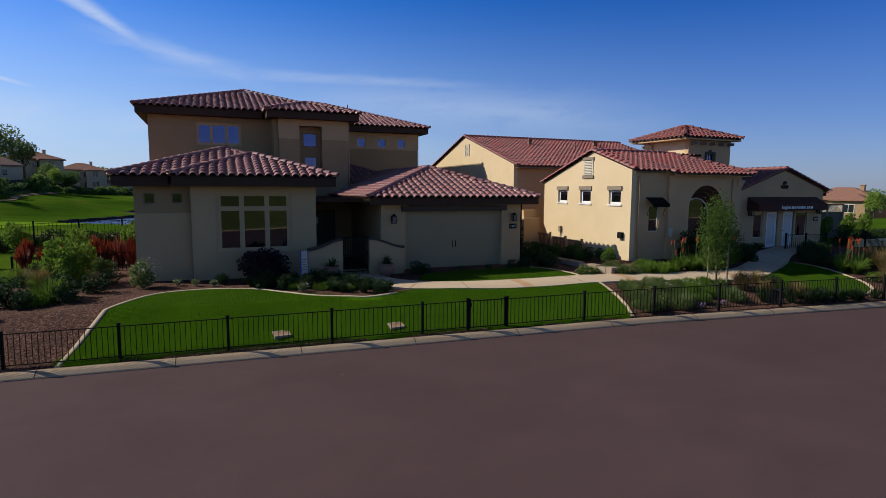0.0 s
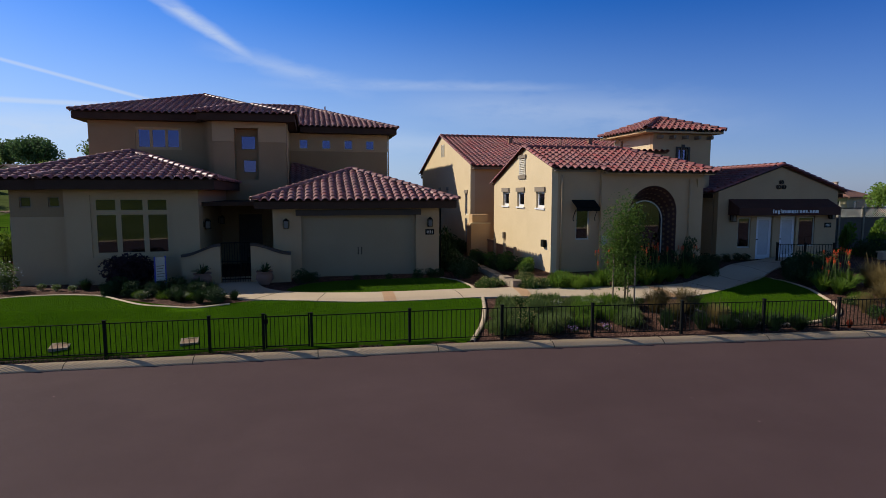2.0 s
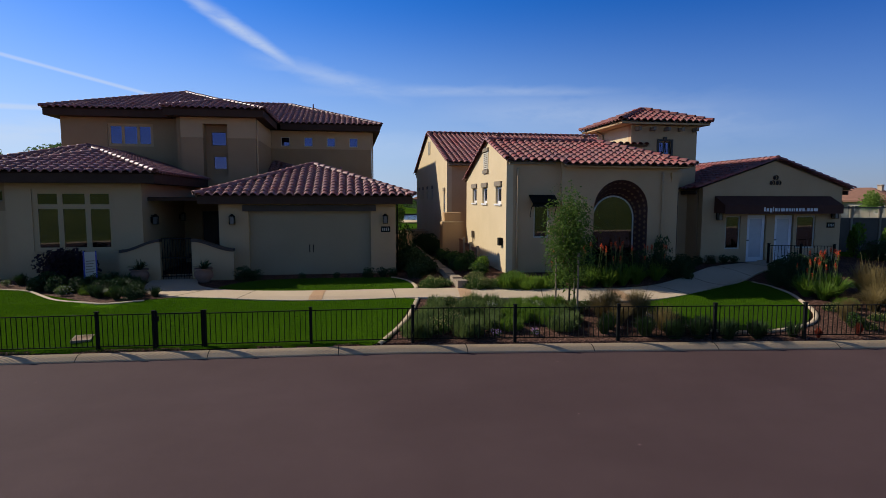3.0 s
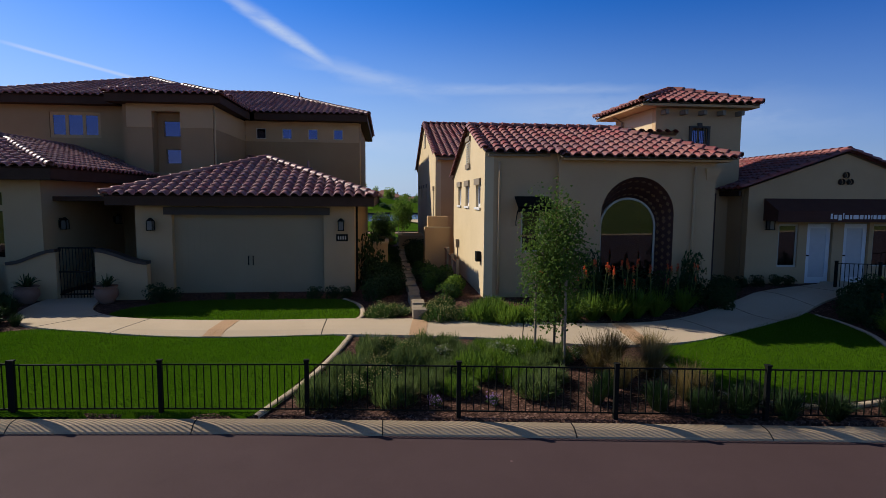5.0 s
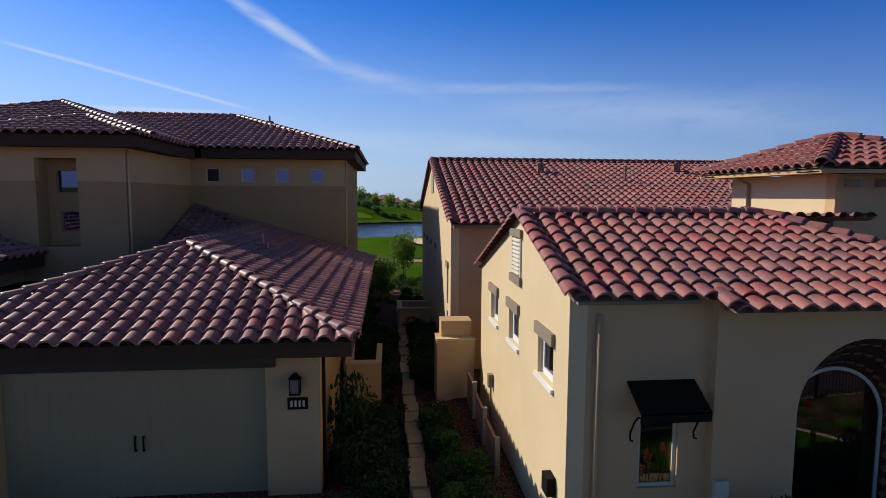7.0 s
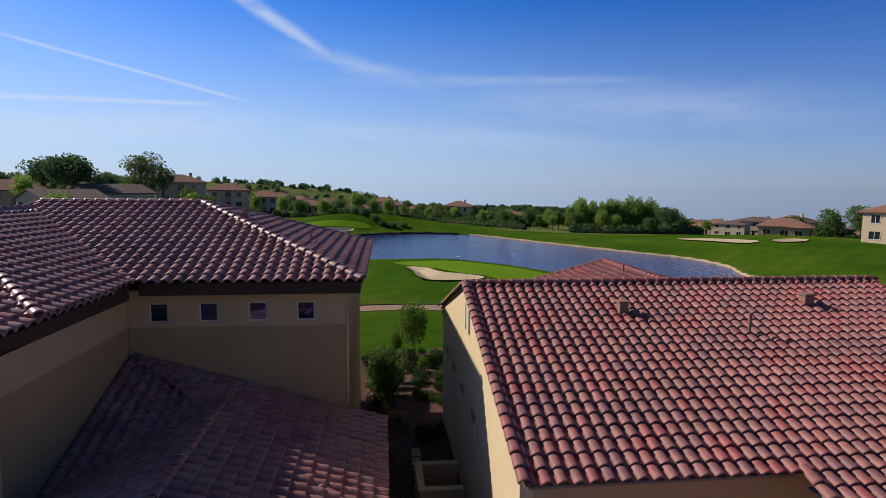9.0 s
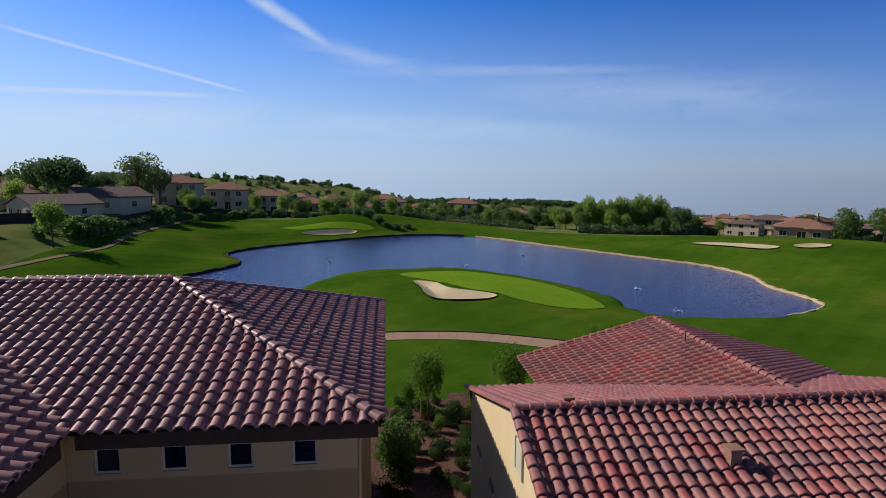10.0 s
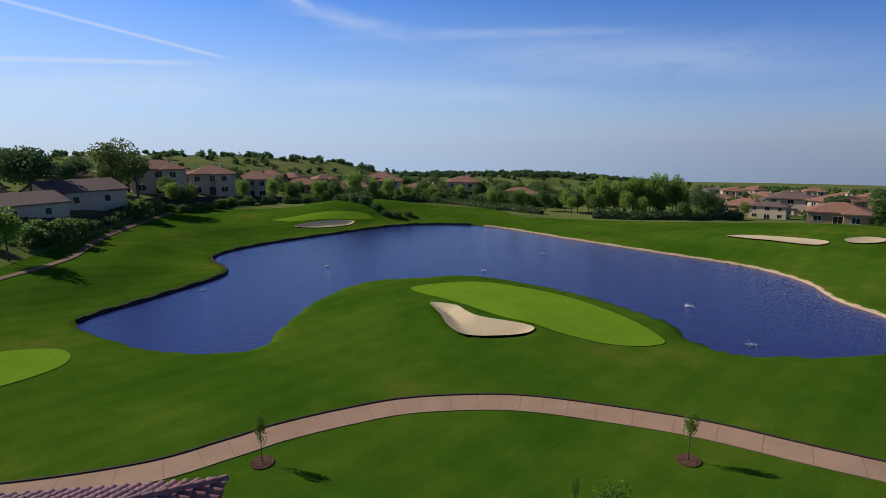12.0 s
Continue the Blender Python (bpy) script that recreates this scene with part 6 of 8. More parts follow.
def agave_pot():
    t = thing("potted_agave", "spiky dark agave in a round terracotta urn", "potted plant", "potted agaves by the gate")
    rng = random.Random(3)
    urn = bmesh.new()
    prev = None
    for z, r in ((0.0, 0.16), (0.05, 0.2), (0.22, 0.31), (0.36, 0.30), (0.42, 0.24), (0.46, 0.30), (0.49, 0.30), (0.47, 0.25)):
        ring_ = [urn.verts.new((r * math.cos(k * math.pi / 8), r * math.sin(k * math.pi / 8), z)) for k in range(16)]
        if prev:
            for k in range(16):
                urn.faces.new((prev[k], prev[(k + 1) % 16], ring_[(k + 1) % 16], ring_[k]))
        prev = ring_
    urn.faces.new(prev)
    part("urn", urn, TERRACOTTA, t, smooth=True)
    rows = []
    for k in range(34):
        a, q = k * 2.4, rng.uniform(0.15, 1.0)
        rows.append(((0.05 * math.cos(a), 0.05 * math.sin(a), 0.46), (0.5 * q * math.cos(a), 0.5 * q * math.sin(a), 0.48 + 0.42 * (1.05 - q)), 0.03, 0.05))
    blades("foliage", LEAF_DARK, rows, t)
    return t


def tree(mat, high, rx, rz, n, leaf, trunk, label, seed, name="tree", category="tree", group="", stakes=0, lumps=9, base=None, limbs=7):
    """A tapered trunk with limbs and an uneven crown of many leaves."""
    def build():
        rng = random.Random(seed)
        t = thing(name, label, category, group)
        zc = high - rz * 0.95 if base is None else base
        b = bmesh.new()
        tube(b, [(0, 0, -0.15), (0.02 * high * 0.3, 0.01, zc * 0.45), (-0.01 * high * 0.3, 0.02, zc), (0.02, 0, min(high * 0.9, zc + rz * 0.7))], trunk, 7, trunk * 0.25)
        for k in range(limbs):
            a = k * 2.4 + rng.uniform(-0.3, 0.3)
            z0 = zc * rng.uniform(0.55, 1.0)
            q = rng.uniform(0.45, 0.8)
            tube(b, [(0, 0, z0), (rx * 0.35 * q * math.cos(a), rx * 0.35 * q * math.sin(a), z0 + rz * 0.25), (rx * q * math.cos(a), rx * q * math.sin(a), zc + rz * rng.uniform(-0.1, 0.5))], trunk * 0.4, 5, trunk * 0.1)
        part("trunk", b, BARK, t, smooth=True)
        pts = ball_points(rng, n, rx, rx, rz, zc + rz * 0.12, 0.5, lumps)
        leaf_sheet("crown", mat, [(p, rng.uniform(0.7, 1.3) * leaf, 0.75) for p in pts], t)
        for k in range(stakes):
            a = k * 2.09 + 0.4
            s = bmesh.new()
            tube(s, [(0.42 * math.cos(a), 0.42 * math.sin(a), -0.2), (0.42 * math.cos(a), 0.42 * math.sin(a), high * 0.5)], 0.03, 7)
            part("stake", s, STAKE, t)
            s = bmesh.new()
            tube(s, [(0.42 * math.cos(a), 0.42 * math.sin(a), high * 0.42), (0, 0, high * 0.40)], 0.008, 4)
            part("tie", s, BLACK_IRON, t)
        return t
    return build


BUILD = {
    "lavender": mound(LEAF_GREY, 0.5, 0.44, 1500, "rounded grey-green lavender clump on mulch", 21, "lavender_bush"),
    "herb": mound(LEAF_BRIGHT, 0.46, 0.40, 1300, "low bushy green perennial on mulch", 22, "perennial"),
    "yellow_mound": mound(LEAF, 0.44, 0.36, 1000, "low shrub with small creamy yellow flowers", 26, "perennial", (BLOOM_CREAM, 300)),
    "straw": tuft(STRAW, 700, 0.5, 0.75, 0.0035, "airy clump of straw-coloured ornamental grass", 23, 0.12, 1.2, plume=(STRAW, 60)),
    "green_grass": tuft(LEAF_BRIGHT, 320, 0.6, 0.75, 0.007, "arching clump of fresh green grass", 24, 0.16, 1.2),
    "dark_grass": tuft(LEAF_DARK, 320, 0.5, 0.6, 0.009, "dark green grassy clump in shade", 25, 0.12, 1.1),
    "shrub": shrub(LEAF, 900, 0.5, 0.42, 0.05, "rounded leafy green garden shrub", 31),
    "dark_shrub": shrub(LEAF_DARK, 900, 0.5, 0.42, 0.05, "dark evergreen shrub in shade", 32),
    "white_shrub": shrub(LEAF_GREY, 700, 0.42, 0.3, 0.04, "low shrub with small white flowers", 33, bloom=(BLOOM_WHITE, 130, 0.035)),
    "bright_shrub": shrub(LEAF_BRIGHT, 700, 0.45, 0.6, 0.06, "fresh yellow-green leafy shrub", 34),
    "variegated": shrub(LEAF_GREY, 800, 0.5, 0.62, 0.06, "tall grey variegated shrub with pale leaves", 35, bloom=(BLOOM_WHITE, 120, 0.05)),
    "wine_bush": shrub(LEAF_WINE, 2600, 1.0, 0.72, 0.075, "large dark purple bush below the window", 36),
    "canna": tuft(LEAF_RED, 150, 0.5, 1.1, 0.035, "clump of tall red-leaved canna", 37, 0.1, 0.9, "flower", name="canna"),
    "purple_flower": shrub(LEAF, 200, 0.35, 0.25, 0.05, "small plant with pale purple flowers", 38, bloom=(BLOOM_PURPLE, 120, 0.05)),
    "poker": poker,
    "agave_pot": agave_pot,
    "young_tree": tree(LEAF_YOUNG, 3.75, 0.80, 1.80, 7600, 0.05, 0.035, "young leafy tree held by three timber stakes", 41, name="young_tree", group="young staked trees", stakes=3, base=1.95, lumps=38, limbs=16),
    "back_tree": tree(LEAF_BRIGHT, 4.6, 1.15, 1.7, 3000, 0.1, 0.05, "young bright green tree with timber stakes", 42, name="young_tree", group="young staked trees", stakes=2, base=2.7, lumps=16, limbs=12),
    "sapling": tree(LEAF_BRIGHT, 3.3, 0.42, 1.15, 700, 0.07, 0.03, "slim young tree on the golf course", 43, name="sapling", base=1.9),
    "round_tree": tree(FAR_LEAF, 6.0, 2.6, 2.9, 1900, 0.26, 0.16, "rounded garden tree of middle height", 44, group="garden trees"),
    "pale_tree": tree(FAR_BRIGHT, 5.0, 1.9, 2.2, 1500, 0.22, 0.12, "bright spring-green broadleaf tree", 45, group="garden trees"),
    "oak": tree(FAR_DARK, 12.0, 6.0, 4.6, 3600, 0.42, 0.45, "broad dark oak with a billowing crown", 46, name="oak_tree", lumps=14),
    "open_oak": tree(LEAF_GREY, 11.0, 5.0, 4.0, 1500, 0.36, 0.35, "open-crowned oak with thin grey foliage", 47, name="oak_tree", lumps=12),
    "poplar": tree(FAR_BRIGHT, 9.0, 2.1, 4.4, 2200, 0.32, 0.18, "tall narrow poplar in fresh leaf", 48, name="poplar_tree", group="row of poplars", lumps=10),
    "far_oak": tree(FAR_DARK, 5.0, 2.7, 2.0, 420, 0.42, 0.25, "small dark oak on the far hillside", 49, name="oak_tree", group="oaks on the hills", limbs=4),
    "far_bush": shrub(FAR_DARK, 380, 1.5, 1.0, 0.28, "dark hedge shrub at the edge of the golf course", 50, group="hedge shrubs", name="bush"),
    "far_green": shrub(FAR_LEAF, 420, 1.6, 1.3, 0.28, "leafy green shrub at the edge of the golf course", 51, group="hedge shrubs", name="bush"),
}

# ---- iron fence along the kerb ----
fence = thing("iron_fence", "low black iron railing with square posts along the kerb", "fence")
FENCE_X = [-25.3, -22.7, -20.1, -17.6, -15.05, -12.55, -10.0, -7.41, -4.71, -2.14, -0.775, 0.46, 3.035, 5.537, 8.09, 10.71, 13.2, 15.56, 18.05, 20.5, 23.0, 25.5, 28.0]
post_me = mesh_of("post", boxes((-0.035, -0.035, -0.12, 0.035, 0.035, 0.92), (-0.045, -0.045, 0.92, 0.045, 0.045, 0.945)), BLACK_IRON)
picket_me = mesh_of("picket", boxes((-0.0075, -0.0075, 0.10, 0.0075, 0.0075, 0.86)), BLACK_IRON)


def fence_at(x):
    return Vector((x, float(fence_y(x)), float(street_z(x))))


def fence_run(parent, pts, step_=0.125, tall=1.0):
    for p in pts:
        ob = new("post", post_me)
        ob.parent = parent
        ob.location = p
        ob.scale = (1, 1, tall)
    for a, b in zip(pts, pts[1:]):
        d = b - a
        for h in (0.11 * tall, 0.86 * tall):
            bm = bmesh.new()
            tube(bm, [a + Vector((0, 0, h)), b + Vector((0, 0, h))], 0.016, 4)
            part("rail", bm, BLACK_IRON, parent)
        n = max(1, int(d.length / step_))
        for k in range(1, n):
            ob = new("picket", picket_me)
            ob.parent = parent
            ob.location = a + d * (k / n)
            ob.scale = (1, 1, tall)


GATE = FENCE_X.index(-0.775)
fence_run(fence, [fence_at(x) for x in FENCE_X[:GATE + 1]], 0.125, 1.05)
fence_run(fence, [fence_at(x) for x in FENCE_X[GATE + 1:]], 0.125, 1.03)
street_gate = thing("fence_gate", "narrow black iron gate in the street fence", "gate")
g0, g1 = fence_at(FENCE_X[GATE]), fence_at(FENCE_X[GATE + 1])
along = (g1 - g0).normalized()
for p in (g0 + along * 0.07, g1 - along * 0.07):
    stile = bmesh.new()
    box(stile, p.x - 0.022, p.y - 0.022, p.z + 0.07, p.x + 0.022, p.y + 0.022, p.z + 0.97)
    part("stile", stile, BLACK_IRON, street_gate)
for h in (0.10, 0.90):
    bar = bmesh.new()
    tube(bar, [g0 + along * 0.07 + Vector((0, 0, h)), g1 - along * 0.07 + Vector((0, 0, h))], 0.02, 4)
    part("rail", bar, BLACK_IRON, street_gate)
for k in range(1, 10):
    ob = new("picket", picket_me)
    ob.parent = street_gate
    ob.location = g0 + (g1 - g0) * (0.06 + 0.88 * k / 10)
    ob.scale = (1, 1, 1.04)
latch = bmesh.new()
box(latch, g0.x + 0.03, g0.y - 0.05, g0.z + 0.72, g0.x + 0.12, g0.y + 0.03, g0.z + 0.84)
part("latch", latch, BLACK_IRON, street_gate)
side_fence = thing("iron_fence", "black iron railing enclosing the side garden", "fence")
fence_run(side_fence, [Vector((x, y, gz1(x, y))) for x, y in ((19.8, -11.2), (21.6, -8.9), (23.2, -6.9), (24.8, -5.0), (26.3, -3.3))], 0.15)
left_fence = thing("iron_fence", "tall black iron fence before the golf course", "fence")
fence_run(left_fence, [Vector((x, y, gz1(x, y))) for x, y in ((-10.6, 3.2), (-12.6, 3.4), (-15.0, 3.6))], 0.14)
back_fence = thing("iron_fence", "black iron fence at the foot of the golf course", "fence")
fence_run(back_fence, [Vector((x, 15.0, gz1(x, 15.0))) for x in (-10.4, -12.6, -14.8, -17.0, -19.2, -21.4, -23.6, -25.8, -28)], 0.17, 1.85)
stoop = thing("iron_railing", "black iron railing beside the doorstep", "railing")
fence_run(stoop, [Vector((20.95, -2.45, 0.36)), Vector((22.3, -2.62, 0.34)), Vector((23.7, -2.8, 0.32))], 0.13)

# trellis wall and planter beyond the sales wing
tr = thing("trellis_fence", "dark timber fence topped with pale lattice", "fence")
for k in range(5):
    x = 25.9 + k * 1.7
    part("post", boxes((x - 0.06, 1.94, 0.0, x + 0.06, 2.06, 2.75)), TAUPE, tr)
    if k < 4:
        part("panel", boxes((x + 0.06, 1.97, 0.2, x + 1.64, 2.03, 2.1)), TERRACOTTA if k == 0 else DARKWOOD, tr)
        part("rail", boxes((x + 0.06, 1.95, 2.103, x + 1.64, 2.05, 2.16)), DARKWOOD, tr)
        part("rail", boxes((x + 0.06, 1.95, 2.65, x + 1.64, 2.05, 2.71)), DARKWOOD, tr)
        for j in range(12):
            for sgn in (1, -1):
                lb = bmesh.new()
                u0 = x + 0.1 + j * 0.13
                u1 = min(max(u0 + sgn * 0.49, x + 0.06), x + 1.64)
                zt = 2.16 + abs(u1 - u0)
                if zt - 2.16 > 0.05:
                    tube(lb, [(u0, 2.0 + 0.012 * sgn, 2.16), (u1, 2.0 + 0.012 * sgn, zt)], 0.016, 4)
                    part("lath", lb, CREAM, tr)
                else:
                    lb.free()
low = thing("planter_wall", "low pale concrete planter wall", "wall")
part("body", boxes((26.3, -3.0, -0.4, 34.0, -2.75, 0.75)), CONCRETE, low)
part("coping", boxes((26.25, -3.05, 0.753, 34.0, -2.7, 0.82)), STUCCO_SUNLIT_PALE, low)

# ---- front planting ----
rngf = random.Random(77)
plant("young_tree", 10.38, -7.3, 0.93, turn=0.4)
bed = [(6.45 - 0.19 * j + 0.64 * i + 0.3 * (j % 2), -6.55 - 0.46 * j - 0.05 * i) for j in range(6) for i in range(7)]
for k, (x, y) in enumerate(bed):
    if y > -9.0 and (y > -8.3 or k % 3):
        plant(("lavender", "herb", "lavender", "yellow_mound", "lavender", "herb", "lavender")[(k * 3) % 7], x + rngf.uniform(-0.16, 0.16), y + rngf.uniform(-0.12, 0.12), rngf.uniform(0.58, 0.92), stretch=rngf.uniform(0.9, 1.45))
for x, y in ((7.75, -9.05), (8.75, -9.1)):
    plant("purple_flower", x, y, 0.42)
for x, y in ((9.5, -7.25), (9.2, -7.05), (10.9, -7.3), (9.9, -7.15), (8.1, -7.1)):
    plant("white_shrub", x, y, 0.6)
for x, y, s in ((11.1, -7.9, 1.0), (11.6, -7.5, 0.9), (12.1, -8.2, 1.05), (12.3, -9.2, 0.9), (11.3, -8.6, 0.9), (12.5, -7.4, 0.8), (17.9, -9.2, 0.7), (18.6, -8.6, 0.7)):
    plant("straw", x, y, s)
for x, y, s in ((12.2, -9.75, 0.8), (12.9, -9.85, 0.9), (13.6, -10.0, 0.9), (14.4, -10.1, 0.8), (12.6, -9.3, 0.8), (13.3, -9.5, 0.8)):
    plant("dark_grass", x, y, s)
for x, y, s in ((19.3, -4.9, 0.85), (19.9, -4.3, 0.9), (20.6, -3.9, 0.9), (21.3, -3.5, 0.85), (18.9, -5.4, 0.75), (19.0, -6.0, 0.7), (16.0, -4.25, 0.8), (16.6, -3.7, 0.75)):
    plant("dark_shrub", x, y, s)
for x, y, s in ((11.6, -9.5, 0.9), (12.3, -9.8, 0.8), (10.6, -9.2, 0.7), (14.4, -10.0, 0.7), (15.4, -10.1, 0.7), (10.9, -8.9, 0.8)):
    plant("dark_grass", x, y, s)
# before the gabled house
for x, y, s in ((11.6, -4.75, 1.0), (12.2, -4.65, 1.05), (12.8, -4.7, 1.0), (13.4, -4.55, 1.05), (14.0, -4.45, 0.95), (11.1, -4.6, 0.9), (14.9, -4.2, 0.9)):
    plant("poker", x, y - 0.1, s * 1.2)
for x, y, s in ((9.3, -4.6, 1.2), (9.9, -4.75, 1.25), (10.5, -4.7, 1.1), (9.6, -4.2, 1.1)):
    plant("herb", x, y, s)
for x, y, s in ((12.6, -3.95, 1.2), (13.4, -3.95, 1.3), (14.3, -3.95, 1.3), (15.1, -4.0, 1.1), (15.8, -4.0, 0.95), (16.5, -3.3, 0.8), (17.1, -2.7, 0.6), (18.0, -2.1, 0.5), (18.7, -1.9, 0.5), (19.4, -1.8, 0.5), (19.9, -1.75, 0.45), (20.5, -4.6, 0.95), (19.9, -5.2, 0.9), (21.2, -4.1, 0.95), (22.2, -3.7, 0.9)):
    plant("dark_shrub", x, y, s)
plant("dark_shrub", 12.35, -3.9, 1.0, stretch=2.0)
plant("dark_shrub", 15.35, -3.85, 0.75, stretch=2.6)
for x, y, s in ((6.75, -3.95, 0.95), (7.15, -3.7, 0.8), (8.2, -4.5, 1.05), (8.75, -4.55, 0.85), (8.35, -3.6, 0.8)):
    plant("yellow_mound", x, y, s * 1.1)
for x, y, s in ((8.6, -3.0, 0.9), (8.9, -2.2, 0.8), (8.5, -1.4, 0.9), (8.7, -0.2, 1.0), (8.4, 1.0, 0.9), (8.3, 2.2, 0.9)):
    plant("shrub", x, y, s)
plant("bright_shrub", 8.75, -2.9, 0.7)
for x, y, s in ((6.5, -1.6, 0.9), (6.9, -0.6, 0.9), (6.6, 0.6, 1.3), (7.0, 1.8, 1.0), (6.6, 3.2, 1.0), (8.3, 6.4, 1.1), (8.4, 8.2, 1.2), (8.5, 10.0, 1.1), (8.2, 11.6, 1.0), (6.6, 8.6, 1.3), (6.5, 11.5, 1.2)):
    plant("dark_shrub", x, y, s)
plant("dark_shrub", 6.35, 1.4, 1.0, stretch=2.6)
# before the garage and the courtyard
for x, y, s in ((0.1, -1.4, 0.75), (0.55, -1.3, 0.55), (2.2, -1.35, 0.35), (3.5, -1.35, 0.35), (4.7, -1.3, 0.55), (5.2, -1.2, 0.55), (5.6, -1.1, 0.5)):
    plant("dark_shrub", x, y, s)
for x, y, s in ((-6.3, -1.25, 1.0), (-5.5, -1.2, 0.85)):
    plant("wine_bush", x, y, s)
for x, y, s in ((-7.4, -1.2, 0.7), (-4.6, -2.6, 0.8), (-4.0, -3.2, 0.9), (-3.3, -3.6, 0.9), (-2.7, -4.0, 0.8), (-5.0, -2.0, 0.8), (-3.4, -2.6, 0.9), (-4.2, -1.9, 0.9), (-2.9, -3.1, 0.8), (-3.9, -4.0, 0.7), (-2.0, -4.35, 0.55)):
    plant("dark_grass", x, y, s)
for x, y, s in ((-8.3, -1.3, 0.5), (-7.7, -1.5, 0.45), (-4.9, -3.75, 0.6), (-8.9, -1.0, 0.5)):
    plant("white_shrub", x, y, s)
plant("variegated", -10.0, -1.0, 1.0)
plant("agave_pot", -3.45, -1.45, 1.05, z=0.05)
plant("agave_pot", -1.25, -1.5, 1.05, z=0.05)
# side garden beyond the two-storey house
for k in range(26):
    x, y = rngf.uniform(-17.5, -11.0), rngf.uniform(-3.0, 3.0)
    if x < -11.3 - 0.25 * (y + 3):
        plant(rngf.choice(("green_grass", "straw", "dark_grass", "herb", "green_grass")), x, y, rngf.uniform(0.8, 1.35))
for x, y, s in ((-12.2, -2.2, 1.1), (-13.4, -2.8, 1.2), (-11.9, -2.9, 0.9), (-15.0, -2.4, 1.2), (-14.2, -3.9, 0.8), (-12.9, -3.4, 0.7), (-15.8, -3.2, 1.5), (-16.8, -2.2, 1.8), (-16.3, -4.6, 1.3), (-17.6, -4.0, 1.9), (-11.4, -1.5, 0.9), (-11.2, 0.2, 0.8)):
    plant("dark_shrub", x, y, s)
for x, y, s in ((-11.0, 5.2, 1.25), (-10.6, 6.2, 1.3), (-11.6, 5.8, 1.2), (-12.2, 6.4, 1.1), (-13.0, 8.5, 1.1), (-14.2, 9.0, 1.0), (-16.0, 9.5, 1.1), (-14.6, 6.8, 1.0), (-15.6, 7.4, 1.0), (-17.4, 8.2, 1.0)):
    plant("canna", x, y, s)
for x, y, s in ((-12.5, 0.2, 1.25), (-12.9, 0.8, 1.4), (-12.2, 1.2, 1.2), (-13.2, 6.2, 1.4), (-11.0, 8.6, 1.5), (-10.5, 9.4, 1.6), (-12.0, 12.5, 1.2), (-17.0, 12.0, 1.5), (-17.5, 4.0, 1.3)):
    plant("bright_shrub", x, y, s, stretch=1.25)
for x, y, s in ((-11.6, 2.6, 1.1), (-13.9, 3.0, 1.2), (-15.6, 1.4, 1.2), (-18.6, -1.0, 2.0), (-19.5, 1.5, 2.2), (-18.8, 5.5, 1.8)):
    plant("shrub", x, y, s)
for x, y in ((-14.8, -3.5), (-13.7, -4.3)):
    plant("canna", x, y, 0.45)
plant("round_tree", -16.4, -6.4, 0.5)
for k in range(22):
    plant(rngf.choice(("dark_shrub", "dark_shrub", "shrub")), -10.6 - k * 0.8, 15.6 + rngf.uniform(-0.3, 0.3), rngf.uniform(1.3, 1.7))
# right-hand garden
for x, y, s in ((18.85, -6.75, 1.05), (19.3, -6.4, 1.15), (19.75, -6.85, 1.25), (19.1, -7.2, 1.0), (20.1, -6.2, 1.2)):
    plant("poker", x, y, s)
for x, y, s in ((20.3, -8.0, 1.2), (20.9, -7.4, 1.4), (19.6, -8.5, 1.0), (21.3, -6.6, 1.4), (20.7, -8.7, 1.1), (21.6, -7.6, 1.2)):
    plant("straw", x, y, s)
for x, y, s in ((18.4, -8.3, 0.7), (19.1, -8.0, 0.8), (18.9, -9.3, 0.6), (20.0, -9.5, 0.7), (21.2, -9.3, 0.8), (22.2, -8.4, 0.9), (17.9, -9.9, 0.6), (19.4, -10.0, 0.6), (22.6, -7.2, 0.9), (23.4, -6.0, 0.9)):
    plant(rngf.choice(("herb", "shrub", "green_grass", "yellow_mound")), x, y, s)
for x, y, s in ((19.2, -9.6, 0.35), (20.5, -10.0, 0.35), (18.0, -9.4, 0.3), (21.5, -10.2, 0.35), (16.0, -10.3, 0.25)):
    plant("canna", x, y, s)
for x, y, s in ((27.0, -0.6, 0.8), (28.6, -0.9, 0.9), (30.3, -0.8, 0.9)):
    plant("bright_shrub", x, y, s * 1.2, stretch=1.7)
for k in range(9):
    plant("dark_shrub", 26.6 + k * 0.9, -1.8, 1.2)
for x, y in ((18.5, -10.4), (17.2, -10.3), (22.6, -10.0)):
    plant("canna", x, y, 0.3)
    plant("shrub", x + 0.4, y + 0.5, 0.6)
# low dark planting between lawn and courtyard
for k in range(26):
    t = k / 25
    plant(rngf.choice(("dark_grass", "dark_grass", "dark_shrub", "herb")), -6.3 + 3.9 * t + rngf.uniform(-0.15, 0.15), -2.4 - 2.4 * t ** 1.2 + rngf.uniform(-0.35, 0.55), rngf.uniform(0.55, 0.85))
# dense planting down the side passage
for k in range(34):
    y = -0.8 + k * 0.42
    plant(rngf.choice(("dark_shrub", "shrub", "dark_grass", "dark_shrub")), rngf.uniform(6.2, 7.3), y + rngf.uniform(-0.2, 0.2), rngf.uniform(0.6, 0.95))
    if not 3.6 < y < 5.2:
        plant(rngf.choice(("shrub", "dark_shrub", "herb")), rngf.uniform(8.1, 8.85), y - 0.5 + rngf.uniform(-0.2, 0.2), rngf.uniform(0.5, 0.85))


